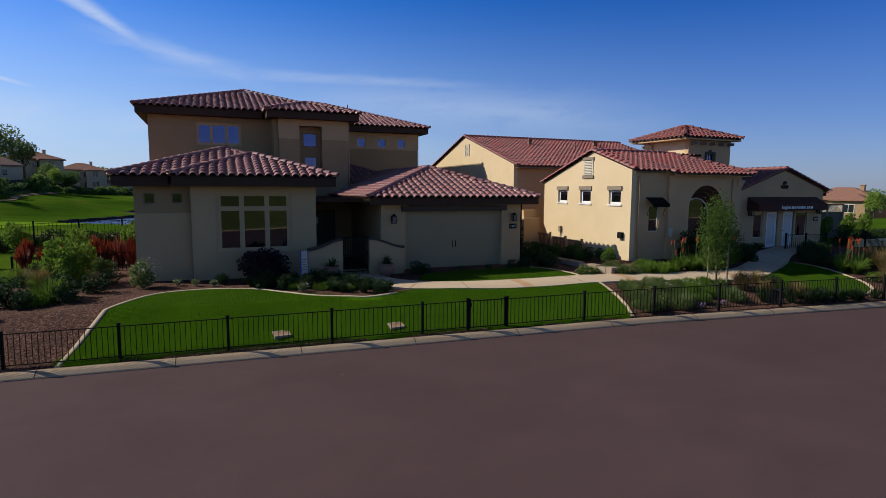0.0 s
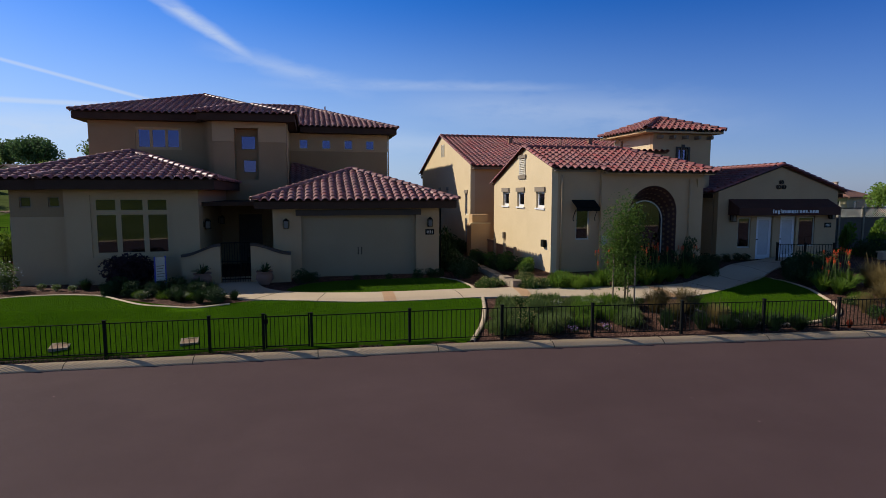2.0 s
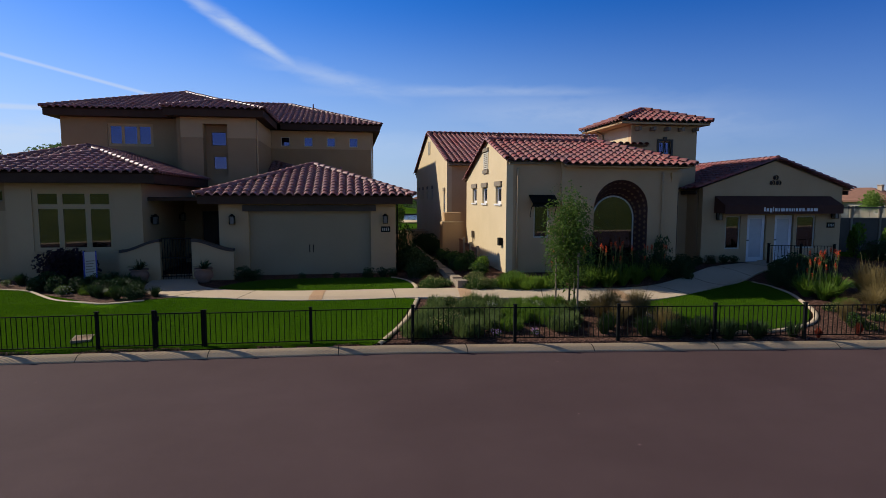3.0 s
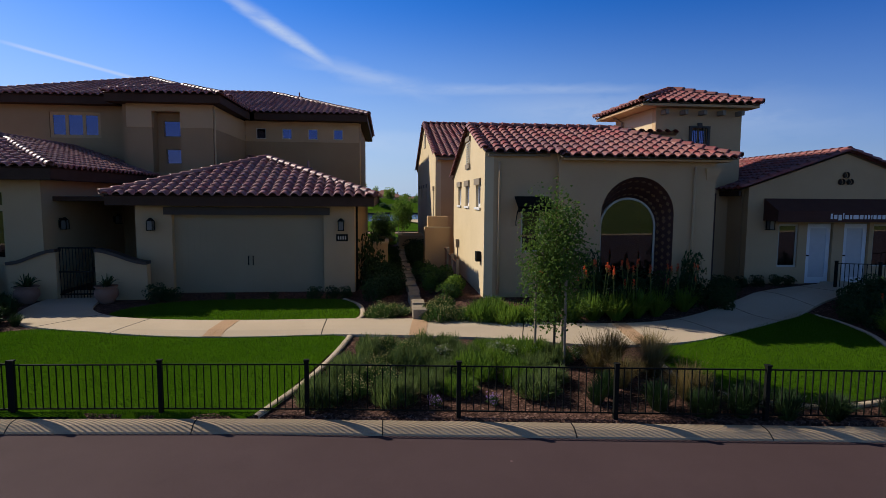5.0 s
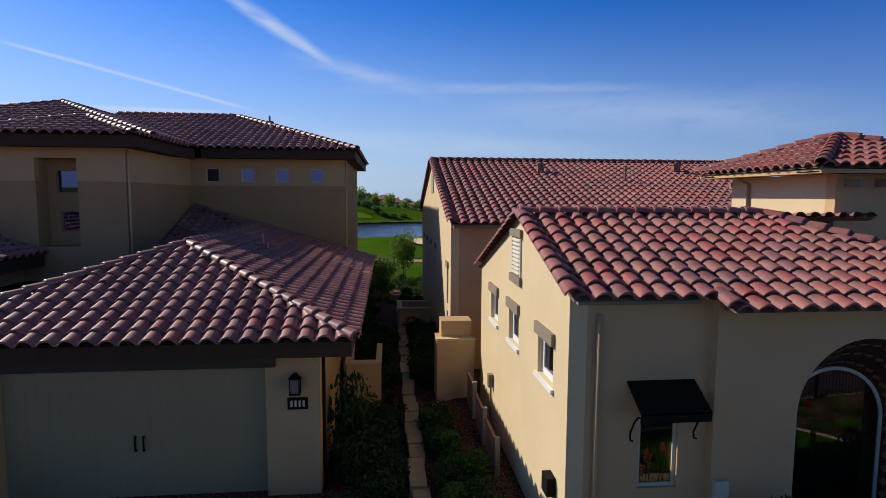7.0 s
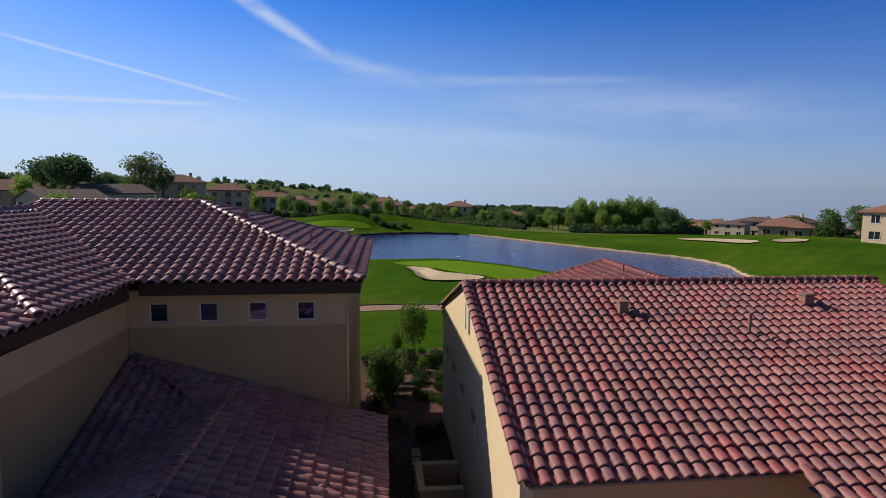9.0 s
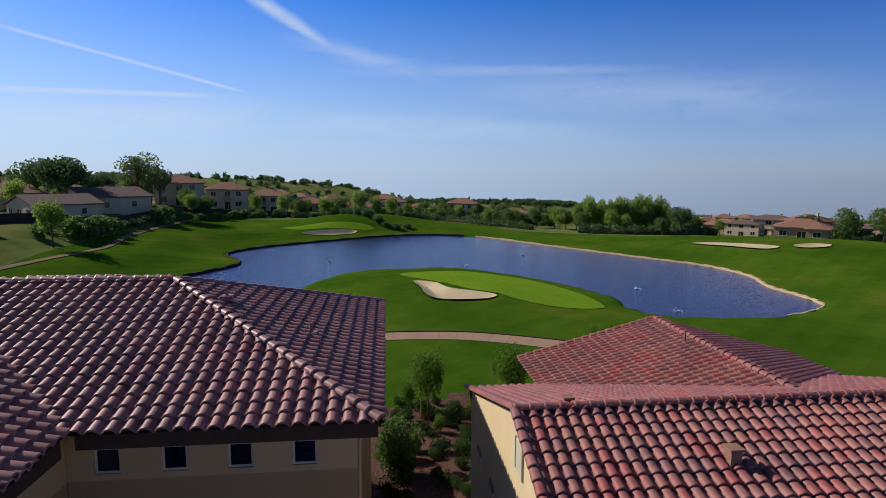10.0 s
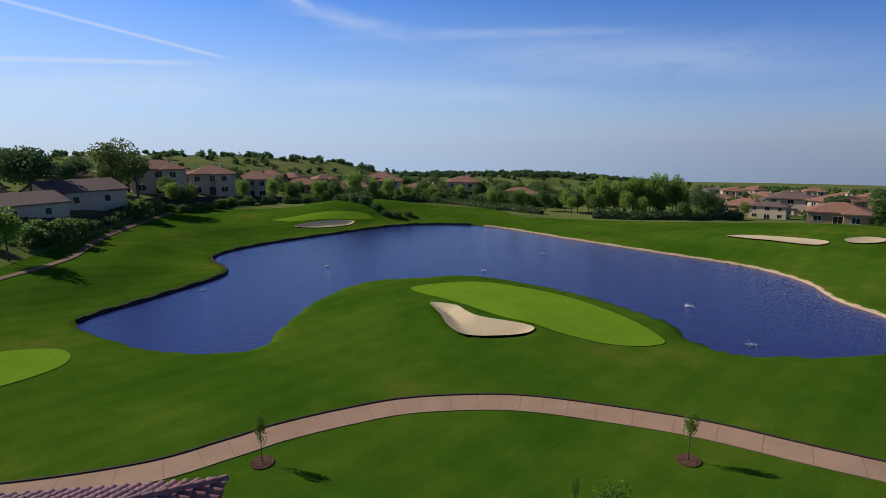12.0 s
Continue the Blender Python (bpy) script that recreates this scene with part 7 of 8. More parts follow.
# grass blades standing on the front lawns
def lawn_blades(rings_, n):
    rng = np.random.default_rng(5)
    roots = []
    for ring_ in rings_:
        xy = np.array([[p[0], p[1]] for p in ring_])
        lo, hi = xy.min(0), xy.max(0)
        p = rng.uniform(lo, hi, (int(n * (hi - lo).prod()), 2))
        roots.append(p[sdist(p[:, 0], p[:, 1], xy) < 0.02])
    p = np.concatenate(roots)
    m = len(p)
    z = gz(p[:, 0], p[:, 1]) + 0.03
    h, a = rng.uniform(0.03, 0.065, m), rng.uniform(0, 6.283, m)
    lean = rng.uniform(0.0, 0.03, (m, 1)) * np.stack([np.cos(a * 3), np.sin(a * 3)], 1)
    w = 0.004 * np.stack([np.cos(a), np.sin(a)], 1)
    v = np.stack([np.c_[p - w, z], np.c_[p + w, z], np.c_[p + lean, z + h]], 1).reshape(-1, 3)
    me = bpy.data.meshes.new("lawn_grass")
    me.from_pydata(v.tolist(), [], np.arange(m * 3).reshape(-1, 3).tolist())
    me.materials.append(LAWN_BLADE)
    tagged(new("lawn_grass", me), "short green blades of lawn grass", "grass", kind="stuff")


lawn_blades([LAWN_A, LAWN_B, LAWN_C], 1500)

# ---- golf course ----
GREEN = smooth_line([(8.0, 82), (13, 84.3), (18.5, 83.6), (25.5, 76.6), (29.3, 67.4), (30.2, 60), (28.4, 57.9), (24.0, 58.4), (19.5, 62.3), (16.1, 66.6), (12.2, 73.9)], 6, True)
tagged(patch("putting_green", GREEN, GREEN_TURF, 0.05, 14), "smooth bright putting green on a rise beside the pond", "putting green", kind="structure")
LEFT_GREEN = smooth_line([(-36, 57), (-30, 64), (-25, 65), (-22.5, 61), (-25, 56), (-31, 53)], 6, True)
tagged(patch("putting_green", LEFT_GREEN, GREEN_TURF, 0.05, 10), "small mown tee on the bank", "putting green", kind="structure")
FAR_GREEN = smooth_line([(-19.8, 143.8), (-10.8, 148), (0, 150), (3, 148), (0, 146.2), (-8, 144), (-15, 141.5)], 6, True)
tagged(patch("putting_green", FAR_GREEN, GREEN_TURF, 0.06, 10), "bright putting green on the far bank", "putting green", kind="structure")


for (ring_, depth), label in zip(BUNKERS, ("curving pale sand bunker below the green", "deep pale bunker on the far bank", "long pale bunker on the far fairway", "small oval bunker on the far fairway")):
    b = thing("bunker", label, "bunker", "sand bunkers")
    patch("sand", [tuple(p) for p in ring_], SAND, 0.19, 16, b)

# cart path of coloured concrete bays
CART = smooth_line([(-40, 40), (-28, 42.2), (-17.1, 42.0), (-9.5, 43.0), (-5.1, 45.0), (-2.4, 46.5), (1.5, 48.0), (5.7, 49.1), (10.7, 49.0), (14.3, 48.2), (18.3, 46.4), (23.6, 43.4), (28.5, 39.6), (33.5, 35.8), (39, 30), (46, 23), (56, 14)], 10)
cart = ribbon("cart_path", CART, 2.3, CARTPATH, 0.05, 0.10, 3)
tagged(cart, "winding reddish concrete cart path in bays", "path", kind="structure")
for i in range(8, len(CART) - 2, 4):
    a, b = CART[i], CART[i + 1]
    d = (b - a).normalized()
    s = Vector((d.y, -d.x))
    c = [a + s * 1.05, a - s * 1.05, a - s * 1.05 + d * 0.05, a + s * 1.05 + d * 0.05]
    jb = bmesh.new()
    zz = gz([p.x for p in c], [p.y for p in c]) + 0.05
    prism(jb, [(p.x, p.y, h + 0.004) for p, h in zip(c, zz)], (0, 0, -0.06))
    part("joint", jb, TERRACOTTA, cart)
edge_pts = []
for p, d in [(CART[i], (CART[i + 1] - CART[i - 1]).normalized()) for i in range(1, len(CART) - 1)]:
    edge_pts.append((p.x - d.y * 1.14, p.y + d.x * 1.14))
tagged(ribbon("path_edge", edge_pts, 0.14, TIMBER, 0.13, 0.2, 1), "dark raised edging board along the cart path", "edging", kind="structure")
up_path = smooth_line([(-46, 76), (-42.5, 85.5), (-40.8, 90.5), (-40.4, 97), (-41.4, 104), (-42.8, 110.5), (-43.4, 120), (-43.5, 133), (-43.3, 148)], 8)
tagged(ribbon("dirt_track", up_path, [1.25 - 0.004 * i for i in range(len(up_path))], EARTH, 0.10, 0.12, 3), "bare earth track along the grassy bank", "path", kind="structure")

# pond edges: dark timber on one side, pale stone on the other
def bank(i0, i1, name, label, mat, high, wide, out):
    e = thing(name, label, "edging", kind="structure")
    bm = bmesh.new()
    n = len(POND)
    pts = [POND[i % n] for i in range(i0, i1)]
    cols = []
    for i in range(i0, i1):
        p, d = POND[i % n], (POND[(i + 1) % n] - POND[(i - 1) % n]).normalized()
        s = Vector((d.y, -d.x)) * out
        cols.append([bm.verts.new((p.x + s.x * u, p.y + s.y * u, WATER_Z + h)) for u, h in ((-0.1, -0.3), (-0.1, high), (wide, high + 0.02), (wide + 0.05, -0.2))])
    for a, b in zip(cols, cols[1:]):
        for k in range(3):
            bm.faces.new((a[k], b[k], b[k + 1], a[k + 1]))
    bmesh.ops.recalc_face_normals(bm, faces=bm.faces)
    part("course", bm, mat, e)
    for k, i in enumerate(range(i0, i1 - 1, 2)):
        p, q = POND[i % n], POND[(i + 1) % n]
        d = (q - p).normalized()
        s = Vector((d.y, -d.x)) * out
        sb = bmesh.new()
        prism(sb, [(p.x + s.x * 0.0, p.y + s.y * 0.0, WATER_Z + high + 0.02), (q.x, q.y, WATER_Z + high + 0.02), (q.x + s.x * wide, q.y + s.y * wide, WATER_Z + high + 0.03), (p.x + s.x * wide, p.y + s.y * wide, WATER_Z + high + 0.03)], (0, 0, 0.07))
        part("coping", sb, mat, e)


side = 1.0 if sdist(np.array([POND[3].x + 0.3 * (POND[4] - POND[2]).normalized().y]), np.array([POND[3].y - 0.3 * (POND[4] - POND[2]).normalized().x]), POND_XY)[0] > 0 else -1.0
bank(0, 42, "timber_bank", "dark timber retaining edge of the pond", TIMBER, 0.34, 0.2, side)
bank(42, 90, "stone_bank", "pale stone retaining edge of the pond", KERB, 0.22, 0.22, side)

# small bubbling aerators
for x, y in ((-18.9, 87.5), (19.6, 92.5), (39.0, 70.5), (37.8, 58.0), (-4, 100), (32, 104)):
    a = thing("pond_aerator", "small bubbling aerator with white foam on the water", "aerator", "pond aerators")
    rng = random.Random(int(x * 10))
    leaf_sheet("foam", FOAM, [((x + rng.gauss(0, 0.22), y + rng.gauss(0, 0.22), WATER_Z + 0.02 + abs(rng.gauss(0, 0.09))), 0.1, 0.7) for _ in range(60)], a)
    fl = bmesh.new()
    tube(fl, [(x, y, WATER_Z - 0.1), (x, y, WATER_Z + 0.05)], 0.2, 10)
    part("float", fl, BLACK_IRON, a)

# young trees and garden at the back of the houses
plant("back_tree", 8.35, 31.2, 0.95)
plant("back_tree", 13.5, 32.5, 0.9)
plant("back_tree", 7.3, 32.5, 0.5)
for x, y in ((-2.9, 43.2), (21.3, 40.2)):
    plant("sapling", x, y, 1.0)
    w = thing("tree_ring", "ring of bare earth round a young tree", "tree ring", "tree rings")
    ringp = [(x + 0.7 * math.cos(k * 0.52), y + 0.7 * math.sin(k * 0.52)) for k in range(12)]
    patch("earth", ringp, MULCH, 0.06, 3, w)
plant("sapling", 13.2, 36.5, 0.7)
for x, y, s_, kd in ((6.5, 24.4, 1.9, "shrub"), (7.0, 25.8, 1.5, "shrub"), (6.2, 22.6, 1.1, "dark_shrub"), (6.6, 21.0, 0.9, "straw"), (7.1, 20.2, 0.8, "straw"), (6.3, 19.6, 0.8, "straw"), (7.3, 27.2, 1.1, "bright_shrub"), (9.3, 24.6, 0.8, "shrub"), (8.9, 22.5, 0.7, "shrub"),
                     (8.6, 26.5, 1.2, "dark_shrub"), (9.8, 27.5, 1.0, "shrub"), (6.4, 28.6, 1.2, "shrub"), (8.0, 29.5, 1.0, "dark_shrub"), (9.6, 30.2, 1.1, "shrub"), (6.8, 31.0, 1.0, "green_grass"), (10.6, 31.4, 1.0, "shrub")):
    plant(kd, x, y, s_)
cab = thing("utility_cabinet", "small green utility cabinet on the grass", "cabinet")
cz = gz1(16.2, 31.5)
part("body", boxes((15.9, 31.2, cz - 0.1, 16.5, 31.8, cz + 0.85)), BLACK_IRON, cab)
part("lid", boxes((15.87, 31.17, cz + 0.853, 16.53, 31.83, cz + 0.90)), TIMBER, cab)
rngb = random.Random(9)
for k in range(46):
    x, y = rngb.uniform(5.6, 11.5), rngb.uniform(22.0, 34.5)
    plant(rngb.choice(("shrub", "dark_shrub", "bright_shrub", "shrub", "lavender", "herb")), x, y, rngb.uniform(0.6, 1.3))
for k in range(10):
    plant(rngb.choice(("shrub", "dark_shrub", "herb")), rngb.uniform(12, 24), rngb.uniform(28, 34.5), rngb.uniform(0.6, 1.1))
for k in range(12):
    plant(rngb.choice(("shrub", "dark_shrub", "herb")), rngb.uniform(6.0, 8.9), rngb.uniform(14.5, 22), rngb.uniform(0.6, 1.1))
plant("round_tree", 6.6, 24.5, 0.42)

# ---- far houses ----
# FAR_WALL is lightened: haze over the distance is put into its colour
FAR_WALL = grained("far_stucco", (0.50, 0.38, 0.265), (0.58, 0.45, 0.32), 0.8, 0.95, 20, 0.3)
FAR_WALL_PALE = grained("far_pale_stucco", (0.46, 0.37, 0.26), (0.55, 0.45, 0.33), 0.8, 0.95, 20, 0.3)
FAR_WALL_OCHRE = grained("far_ochre_stucco", (0.30, 0.20, 0.11), (0.36, 0.25, 0.15), 0.8, 0.95, 20, 0.3)
FAR_ROOF = grained("far_roof", (0.20, 0.105, 0.075), (0.30, 0.16, 0.115), 1.2, 0.85, 6, 0.7, 0, 0.08)
FAR_ROOF_GREY = grained("far_grey_roof", (0.12, 0.082, 0.075), (0.17, 0.12, 0.108), 1.2, 0.85, 6, 0.7, 0, 0.08)
FAR_PANE = grained("far_pane", (0.012, 0.016, 0.022), (0.02, 0.026, 0.034), 1.0, 0.08, 20, 0.02)
FENCE_WOOD = grained("far_fence", (0.045, 0.032, 0.026), (0.075, 0.052, 0.042), 2.0, 0.9, 30, 0.3)


def far_house(wide, deep, high, wall_mat, roof_mat, label, storeys=1, gable=False, wing=None, pitch=0.38):
    """A villa with eaves, framed windows, a patio door and a chimney; the front faces -y."""
    def build():
        t = thing("house", label, "house", "houses round the golf course")
        w, d, e = wide / 2, deep / 2, 0.55
        b = bmesh.new()
        box(b, -w, -d, -2.5, w, d, high)
        if wing:
            wx0, wx1, wd = wing
            box(b, wx0, -d - wd, -2.5, wx1, -d + 0.2, high - 0.1)
        rise = (d + e) * pitch
        if gable:
            prism(b, [(-w, -d, high), (w, -d, high), (0, -d, high + w * pitch)], (0, deep, 0))
        part("wall", b, wall_mat, t)

        def hip(x0, y0, x1, y1, z, name, ends=True):
            rb = bmesh.new()
            half = (y1 - y0) / 2
            c = (y0 + y1) / 2
            run = half if ends else 0.0
            if x1 - x0 < y1 - y0:
                half, c = (x1 - x0) / 2, (x0 + x1) / 2
                run = half if ends else 0.0
                top = [(c, y0 + run, z + half * pitch), (c, y1 - run, z + half * pitch)]
                eave = [(x0, y0, z), (x1, y0, z), (x1, y1, z), (x0, y1, z)]
                fs = ((0, 1, 4), (1, 2, 5, 4), (2, 3, 5), (3, 0, 4, 5))
            else:
                top = [(x0 + run, c, z + half * pitch), (x1 - run, c, z + half * pitch)]
                eave = [(x0, y0, z), (x1, y0, z), (x1, y1, z), (x0, y1, z)]
                fs = ((0, 1, 5, 4), (1, 2, 5), (2, 3, 4, 5), (3, 0, 4))
            hi = [rb.verts.new(p) for p in eave + top]
            lo = [rb.verts.new((p[0], p[1], p[2] - 0.28)) for p in eave]
            for f in fs:
                rb.faces.new([hi[k] for k in f])
            for k in range(4):
                rb.faces.new((lo[k], lo[(k + 1) % 4], hi[(k + 1) % 4], hi[k]))
            rb.faces.new(lo[::-1])
            bmesh.ops.recalc_face_normals(rb, faces=rb.faces)
            return part(name, rb, roof_mat, t)

        if gable:
            rb = bmesh.new()
            k = pitch
            pts = [(-w - e, -d - 0.5, high - e * k), (0, -d - 0.5, high + w * k), (w + e, -d - 0.5, high - e * k), (w + e, -d - 0.5, high - e * k + 0.25), (0, -d - 0.5, high + w * k + 0.28), (-w - e, -d - 0.5, high - e * k + 0.25)]
            prism(rb, pts, (0, deep + 1.0, 0))
            roof = part("roof", rb, roof_mat, t)
        else:
            roof = hip(-w - e, -d - e, w + e, d + e, high + 0.02, "roof")
        if wing:
            hip(wx0 - e, -d - wd - e, wx1 + e, -d + (wx1 - wx0) * 0.5, high - 0.06, "wing_roof")
        if not gable:
            ch = bmesh.new()
            box(ch, w * 0.4, -0.5, high, w * 0.4 + 0.7, 0.2, high + rise + 0.35)
            box(ch, w * 0.4 - 0.1, -0.6, high + rise + 0.35, w * 0.4 + 0.8, 0.3, high + rise + 0.5)
            part("chimney", ch, wall_mat, roof)

        def opening(x, y, z, ww, hh, name, side=None):
            fb = bmesh.new()
            if side is None:
                for r in ((x - ww / 2 - 0.12, y - 0.06, z - 0.12, x - ww / 2, y + 0.1, z + hh + 0.12), (x + ww / 2, y - 0.06, z - 0.12, x + ww / 2 + 0.12, y + 0.1, z + hh + 0.12),
                          (x - ww / 2, y - 0.06, z - 0.12, x + ww / 2, y + 0.1, z), (x - ww / 2, y - 0.06, z + hh, x + ww / 2, y + 0.1, z + hh + 0.12), (x - 0.04, y - 0.05, z, x + 0.04, y + 0.1, z + hh)):
                    box(fb, *r)
                pb = boxes((x - ww / 2, y - 0.02, z, x + ww / 2, y + 0.05, z + hh))
            else:
                for r in ((x - 0.06, y - ww / 2 - 0.12, z - 0.12, x + 0.06, y - ww / 2, z + hh + 0.12), (x - 0.06, y + ww / 2, z - 0.12, x + 0.06, y + ww / 2 + 0.12, z + hh + 0.12),
                          (x - 0.06, y - ww / 2, z - 0.12, x + 0.06, y + ww / 2, z), (x - 0.06, y - ww / 2, z + hh, x + 0.06, y + ww / 2, z + hh + 0.12)):
                    box(fb, *r)
                pb = boxes((x - 0.02, y - ww / 2, z, x + 0.02, y + ww / 2, z + hh))
            fr = part(name, fb, CREAM, t)
            part("pane", pb, FAR_PANE, fr)

        for s in range(storeys):
            z0 = 0.95 + s * 2.9
            n = max(2, int(wide / 3.6))
            for k in range(n):
                x = -w + wide * (k + 0.5) / n
                y = -d
                if wing and wx0 - 0.4 < x < wx1 + 0.4:
                    x, y = (wx0 + wx1) / 2, -d - wd
                if s == 0 and k == n // 2 and not (wing and wx0 < x < wx1):
                    opening(x, y, 0.05, 2.0, 2.15, "patio_door")
                else:
                    opening(x, y, z0, 1.3 if (k + s) % 2 else 1.7, 1.35, "window")
            for sx in (-w, w):
                for yy in (-d * 0.4, d * 0.45):
                    opening(sx, yy, z0, 1.1, 1.25, "window", sx)
        return t
    return build


BUILD.update({
    "villa": far_house(15, 11, 3.1, FAR_WALL, FAR_ROOF, "single-storey stucco villa with a brown tiled hip roof", 1, wing=(-6.0, -0.5, 3.0)),
    "villa_gable": far_house(13, 14, 3.2, FAR_WALL, FAR_ROOF_GREY, "single-storey beige house with a low grey-brown gable roof", 1, gable=True, pitch=0.3),
    "villa_tall": far_house(12, 10, 5.9, FAR_WALL, FAR_ROOF, "two-storey tan stucco house with a terracotta hip roof", 2, wing=(0.5, 5.0, 2.0)),
    "villa_ochre": far_house(13, 10, 3.3, FAR_WALL_OCHRE, FAR_ROOF, "ochre stucco villa with a terracotta tiled roof", 1, wing=(1.0, 6.0, 2.6)),
    "villa_pale": far_house(14, 10, 5.6, FAR_WALL_PALE, FAR_ROOF_GREY, "pale two-storey house with a flat-pitched tiled roof", 2, pitch=0.26),
})


def house_at(kind, x, y, turn, scale=1.0, z=None):
    plant(kind, x, y, scale, z, radians(turn))


house_at("villa_gable", -58, 117, -38, 0.85)
house_at("villa_gable", -58, 137, -40, 1.0)
house_at("villa", -80, 136, 40, 1.0)
house_at("villa_tall", -55, 174, 24, 1.1)
house_at("villa_tall", -64, 186, 24, 0.9)
house_at("villa_ochre", -52, 214, 18, 1.0)
house_at("villa_tall", -47, 196, 18, 1.1)
house_at("villa_tall", -36, 205, 6, 1.05)
house_at("villa_ochre", -84, 185, 30, 1.1)
house_at("villa", -100, 165, 50, 1.0)
house_at("villa_ochre", -92, 205, 20, 1.0)
house_at("villa_tall", -70, 215, 20, 1.0)
house_at("villa_ochre", -25, 238, 4, 1.0)
house_at("villa", -6, 232, -4, 1.0)
house_at("villa", 20, 222, -8, 1.0)
house_at("villa_tall", 38, 232, -8, 1.0)
house_at("villa_ochre", 54, 205, -14, 0.95)
house_at("villa_tall", 6, 252, -8, 1.0)
house_at("villa_ochre", 104, 123, -40, 0.85)
house_at("villa_pale", 103, 143, -48, 0.6)
house_at("villa_pale", 126, 164, -44, 0.9)
house_at("villa_ochre", 129, 112, -50, 0.9)
house_at("villa", 132, 150, -20, 0.7)
house_at("villa_ochre", 150, 138, -60, 0.75)
house_at("villa", 162, 124, -50, 0.75)
rng_h = random.Random(77)
for row, (r0, count, lo, hi) in enumerate(((190, 7, 32, 56), (215, 9, 30, 58), (240, 10, 28, 60), (268, 12, 27, 62), (298, 13, 26, 63), (330, 14, 25, 64))):
    for k in range(count):
        a = radians(lo + (hi - lo) * (k + 0.5 + rng_h.uniform(-0.25, 0.25)) / count)
        r = r0 + rng_h.uniform(-9, 9)
        house_at(rng_h.choice(("villa", "villa_ochre", "villa_tall", "villa_pale", "villa")), 5 + r * math.sin(a), 8 + r * math.cos(a), -math.degrees(a) + rng_h.uniform(-35, 35), rng_h.uniform(0.6, 0.85))
for k in range(12):
    house_at(rng_h.choice(("villa", "villa_ochre", "villa_tall")), -120 + k * 13 + rng_h.uniform(-4, 4), 238 + rng_h.uniform(-14, 14), rng_h.uniform(-25, 45), rng_h.uniform(0.8, 1.0))
# villas seen along the street side, past the course
for x, y, tn, kd in ((-66, 92, 60, "villa"), (-78, 70, 80, "villa_gable"), (96, 66, -70, "villa"), (104, 46, -78, "villa_ochre"), (100, 86, -64, "villa_tall"), (112, 28, -85, "villa")):
    house_at(kd, x, y, tn, 1.0)


def board_run(line, label, high=1.7):
    """A solid board fence on posts that follows the ground."""
    f = thing("board_fence", label, "fence", "far garden fences")
    pts = smooth_line(line, 8)
    for i, (p, q) in enumerate(zip(pts, pts[1:])):
        za, zb = gz1(p.x, p.y), gz1(q.x, q.y)
        d = (q - p).normalized()
        s = Vector((d.y, -d.x)) * 0.06
        b = bmesh.new()
        prism(b, [(p.x + s.x, p.y + s.y, za - 0.3), (q.x + s.x, q.y + s.y, zb - 0.3), (q.x + s.x, q.y + s.y, zb + high), (p.x + s.x, p.y + s.y, za + high)], (-2 * s.x, -2 * s.y, 0))
        part("panel", b, FENCE_WOOD, f)
        b = bmesh.new()
        box(b, p.x - 0.1, p.y - 0.1, za - 0.3, p.x + 0.1, p.y + 0.1, za + high + 0.12)
        part("post", b, FENCE_WOOD, f)


board_run([(-74, 97), (-60, 105.5), (-51, 112.5), (-48.5, 123), (-48.5, 140)], "dark brown board fence below the houses")
board_run([(-49, 144), (-48, 156), (-44, 170), (-36, 184), (-22, 193)], "dark brown board fence behind shrubs")


def hedge(line, wide, high, mat, label, n):
    """A long clipped hedge of many leaves on a woody core."""
    t = thing("hedge", label, "hedge", "hedges of the golf course")
    pts = smooth_line(line, 10)
    rng = random.Random(n)
    rows = []
    for _ in range(n):
        k = rng.randrange(len(pts) - 1)
        p = pts[k].lerp(pts[k + 1], rng.random())
        d = (pts[k + 1] - pts[k]).normalized()
        s = Vector((d.y, -d.x))
        a = rng.uniform(-0.2, math.pi + 0.2)
        lump = 1 + 0.16 * math.sin(k * 1.7) + 0.1 * math.sin(k * 0.6)
        q = p + s * math.cos(a) * wide * 0.5 * rng.uniform(0.75, 1.05)
        rows.append(((q.x, q.y, gz1(p.x, p.y) + max(0.03, (0.25 + 0.75 * math.sin(a)) * high * lump * rng.uniform(0.7, 1.04))), rng.uniform(0.25, 0.5), 0.8))
    leaf_sheet("foliage", mat, rows, t)
    b = bmesh.new()
    tube(b, [(p.x, p.y, gz1(p.x, p.y) + high * 0.25) for p in pts], wide * 0.3, 6)
    part("core", b, BARK, t)


hedge([(12, 197), (25, 192), (37, 173), (48, 158)], 2.2, 1.9, FAR_DARK, "long dark clipped hedge beyond the pond", 3000)
hedge([(58, 147), (68, 141), (80, 137), (90, 135)], 2.2, 2.2, FAR_DARK, "dark clipped hedge before tall trees", 2400)
hedge([(108, 136), (122, 134), (140, 122), (160, 105)], 2.4, 1.6, LEAF, "green garden hedge along the fairway", 2200)

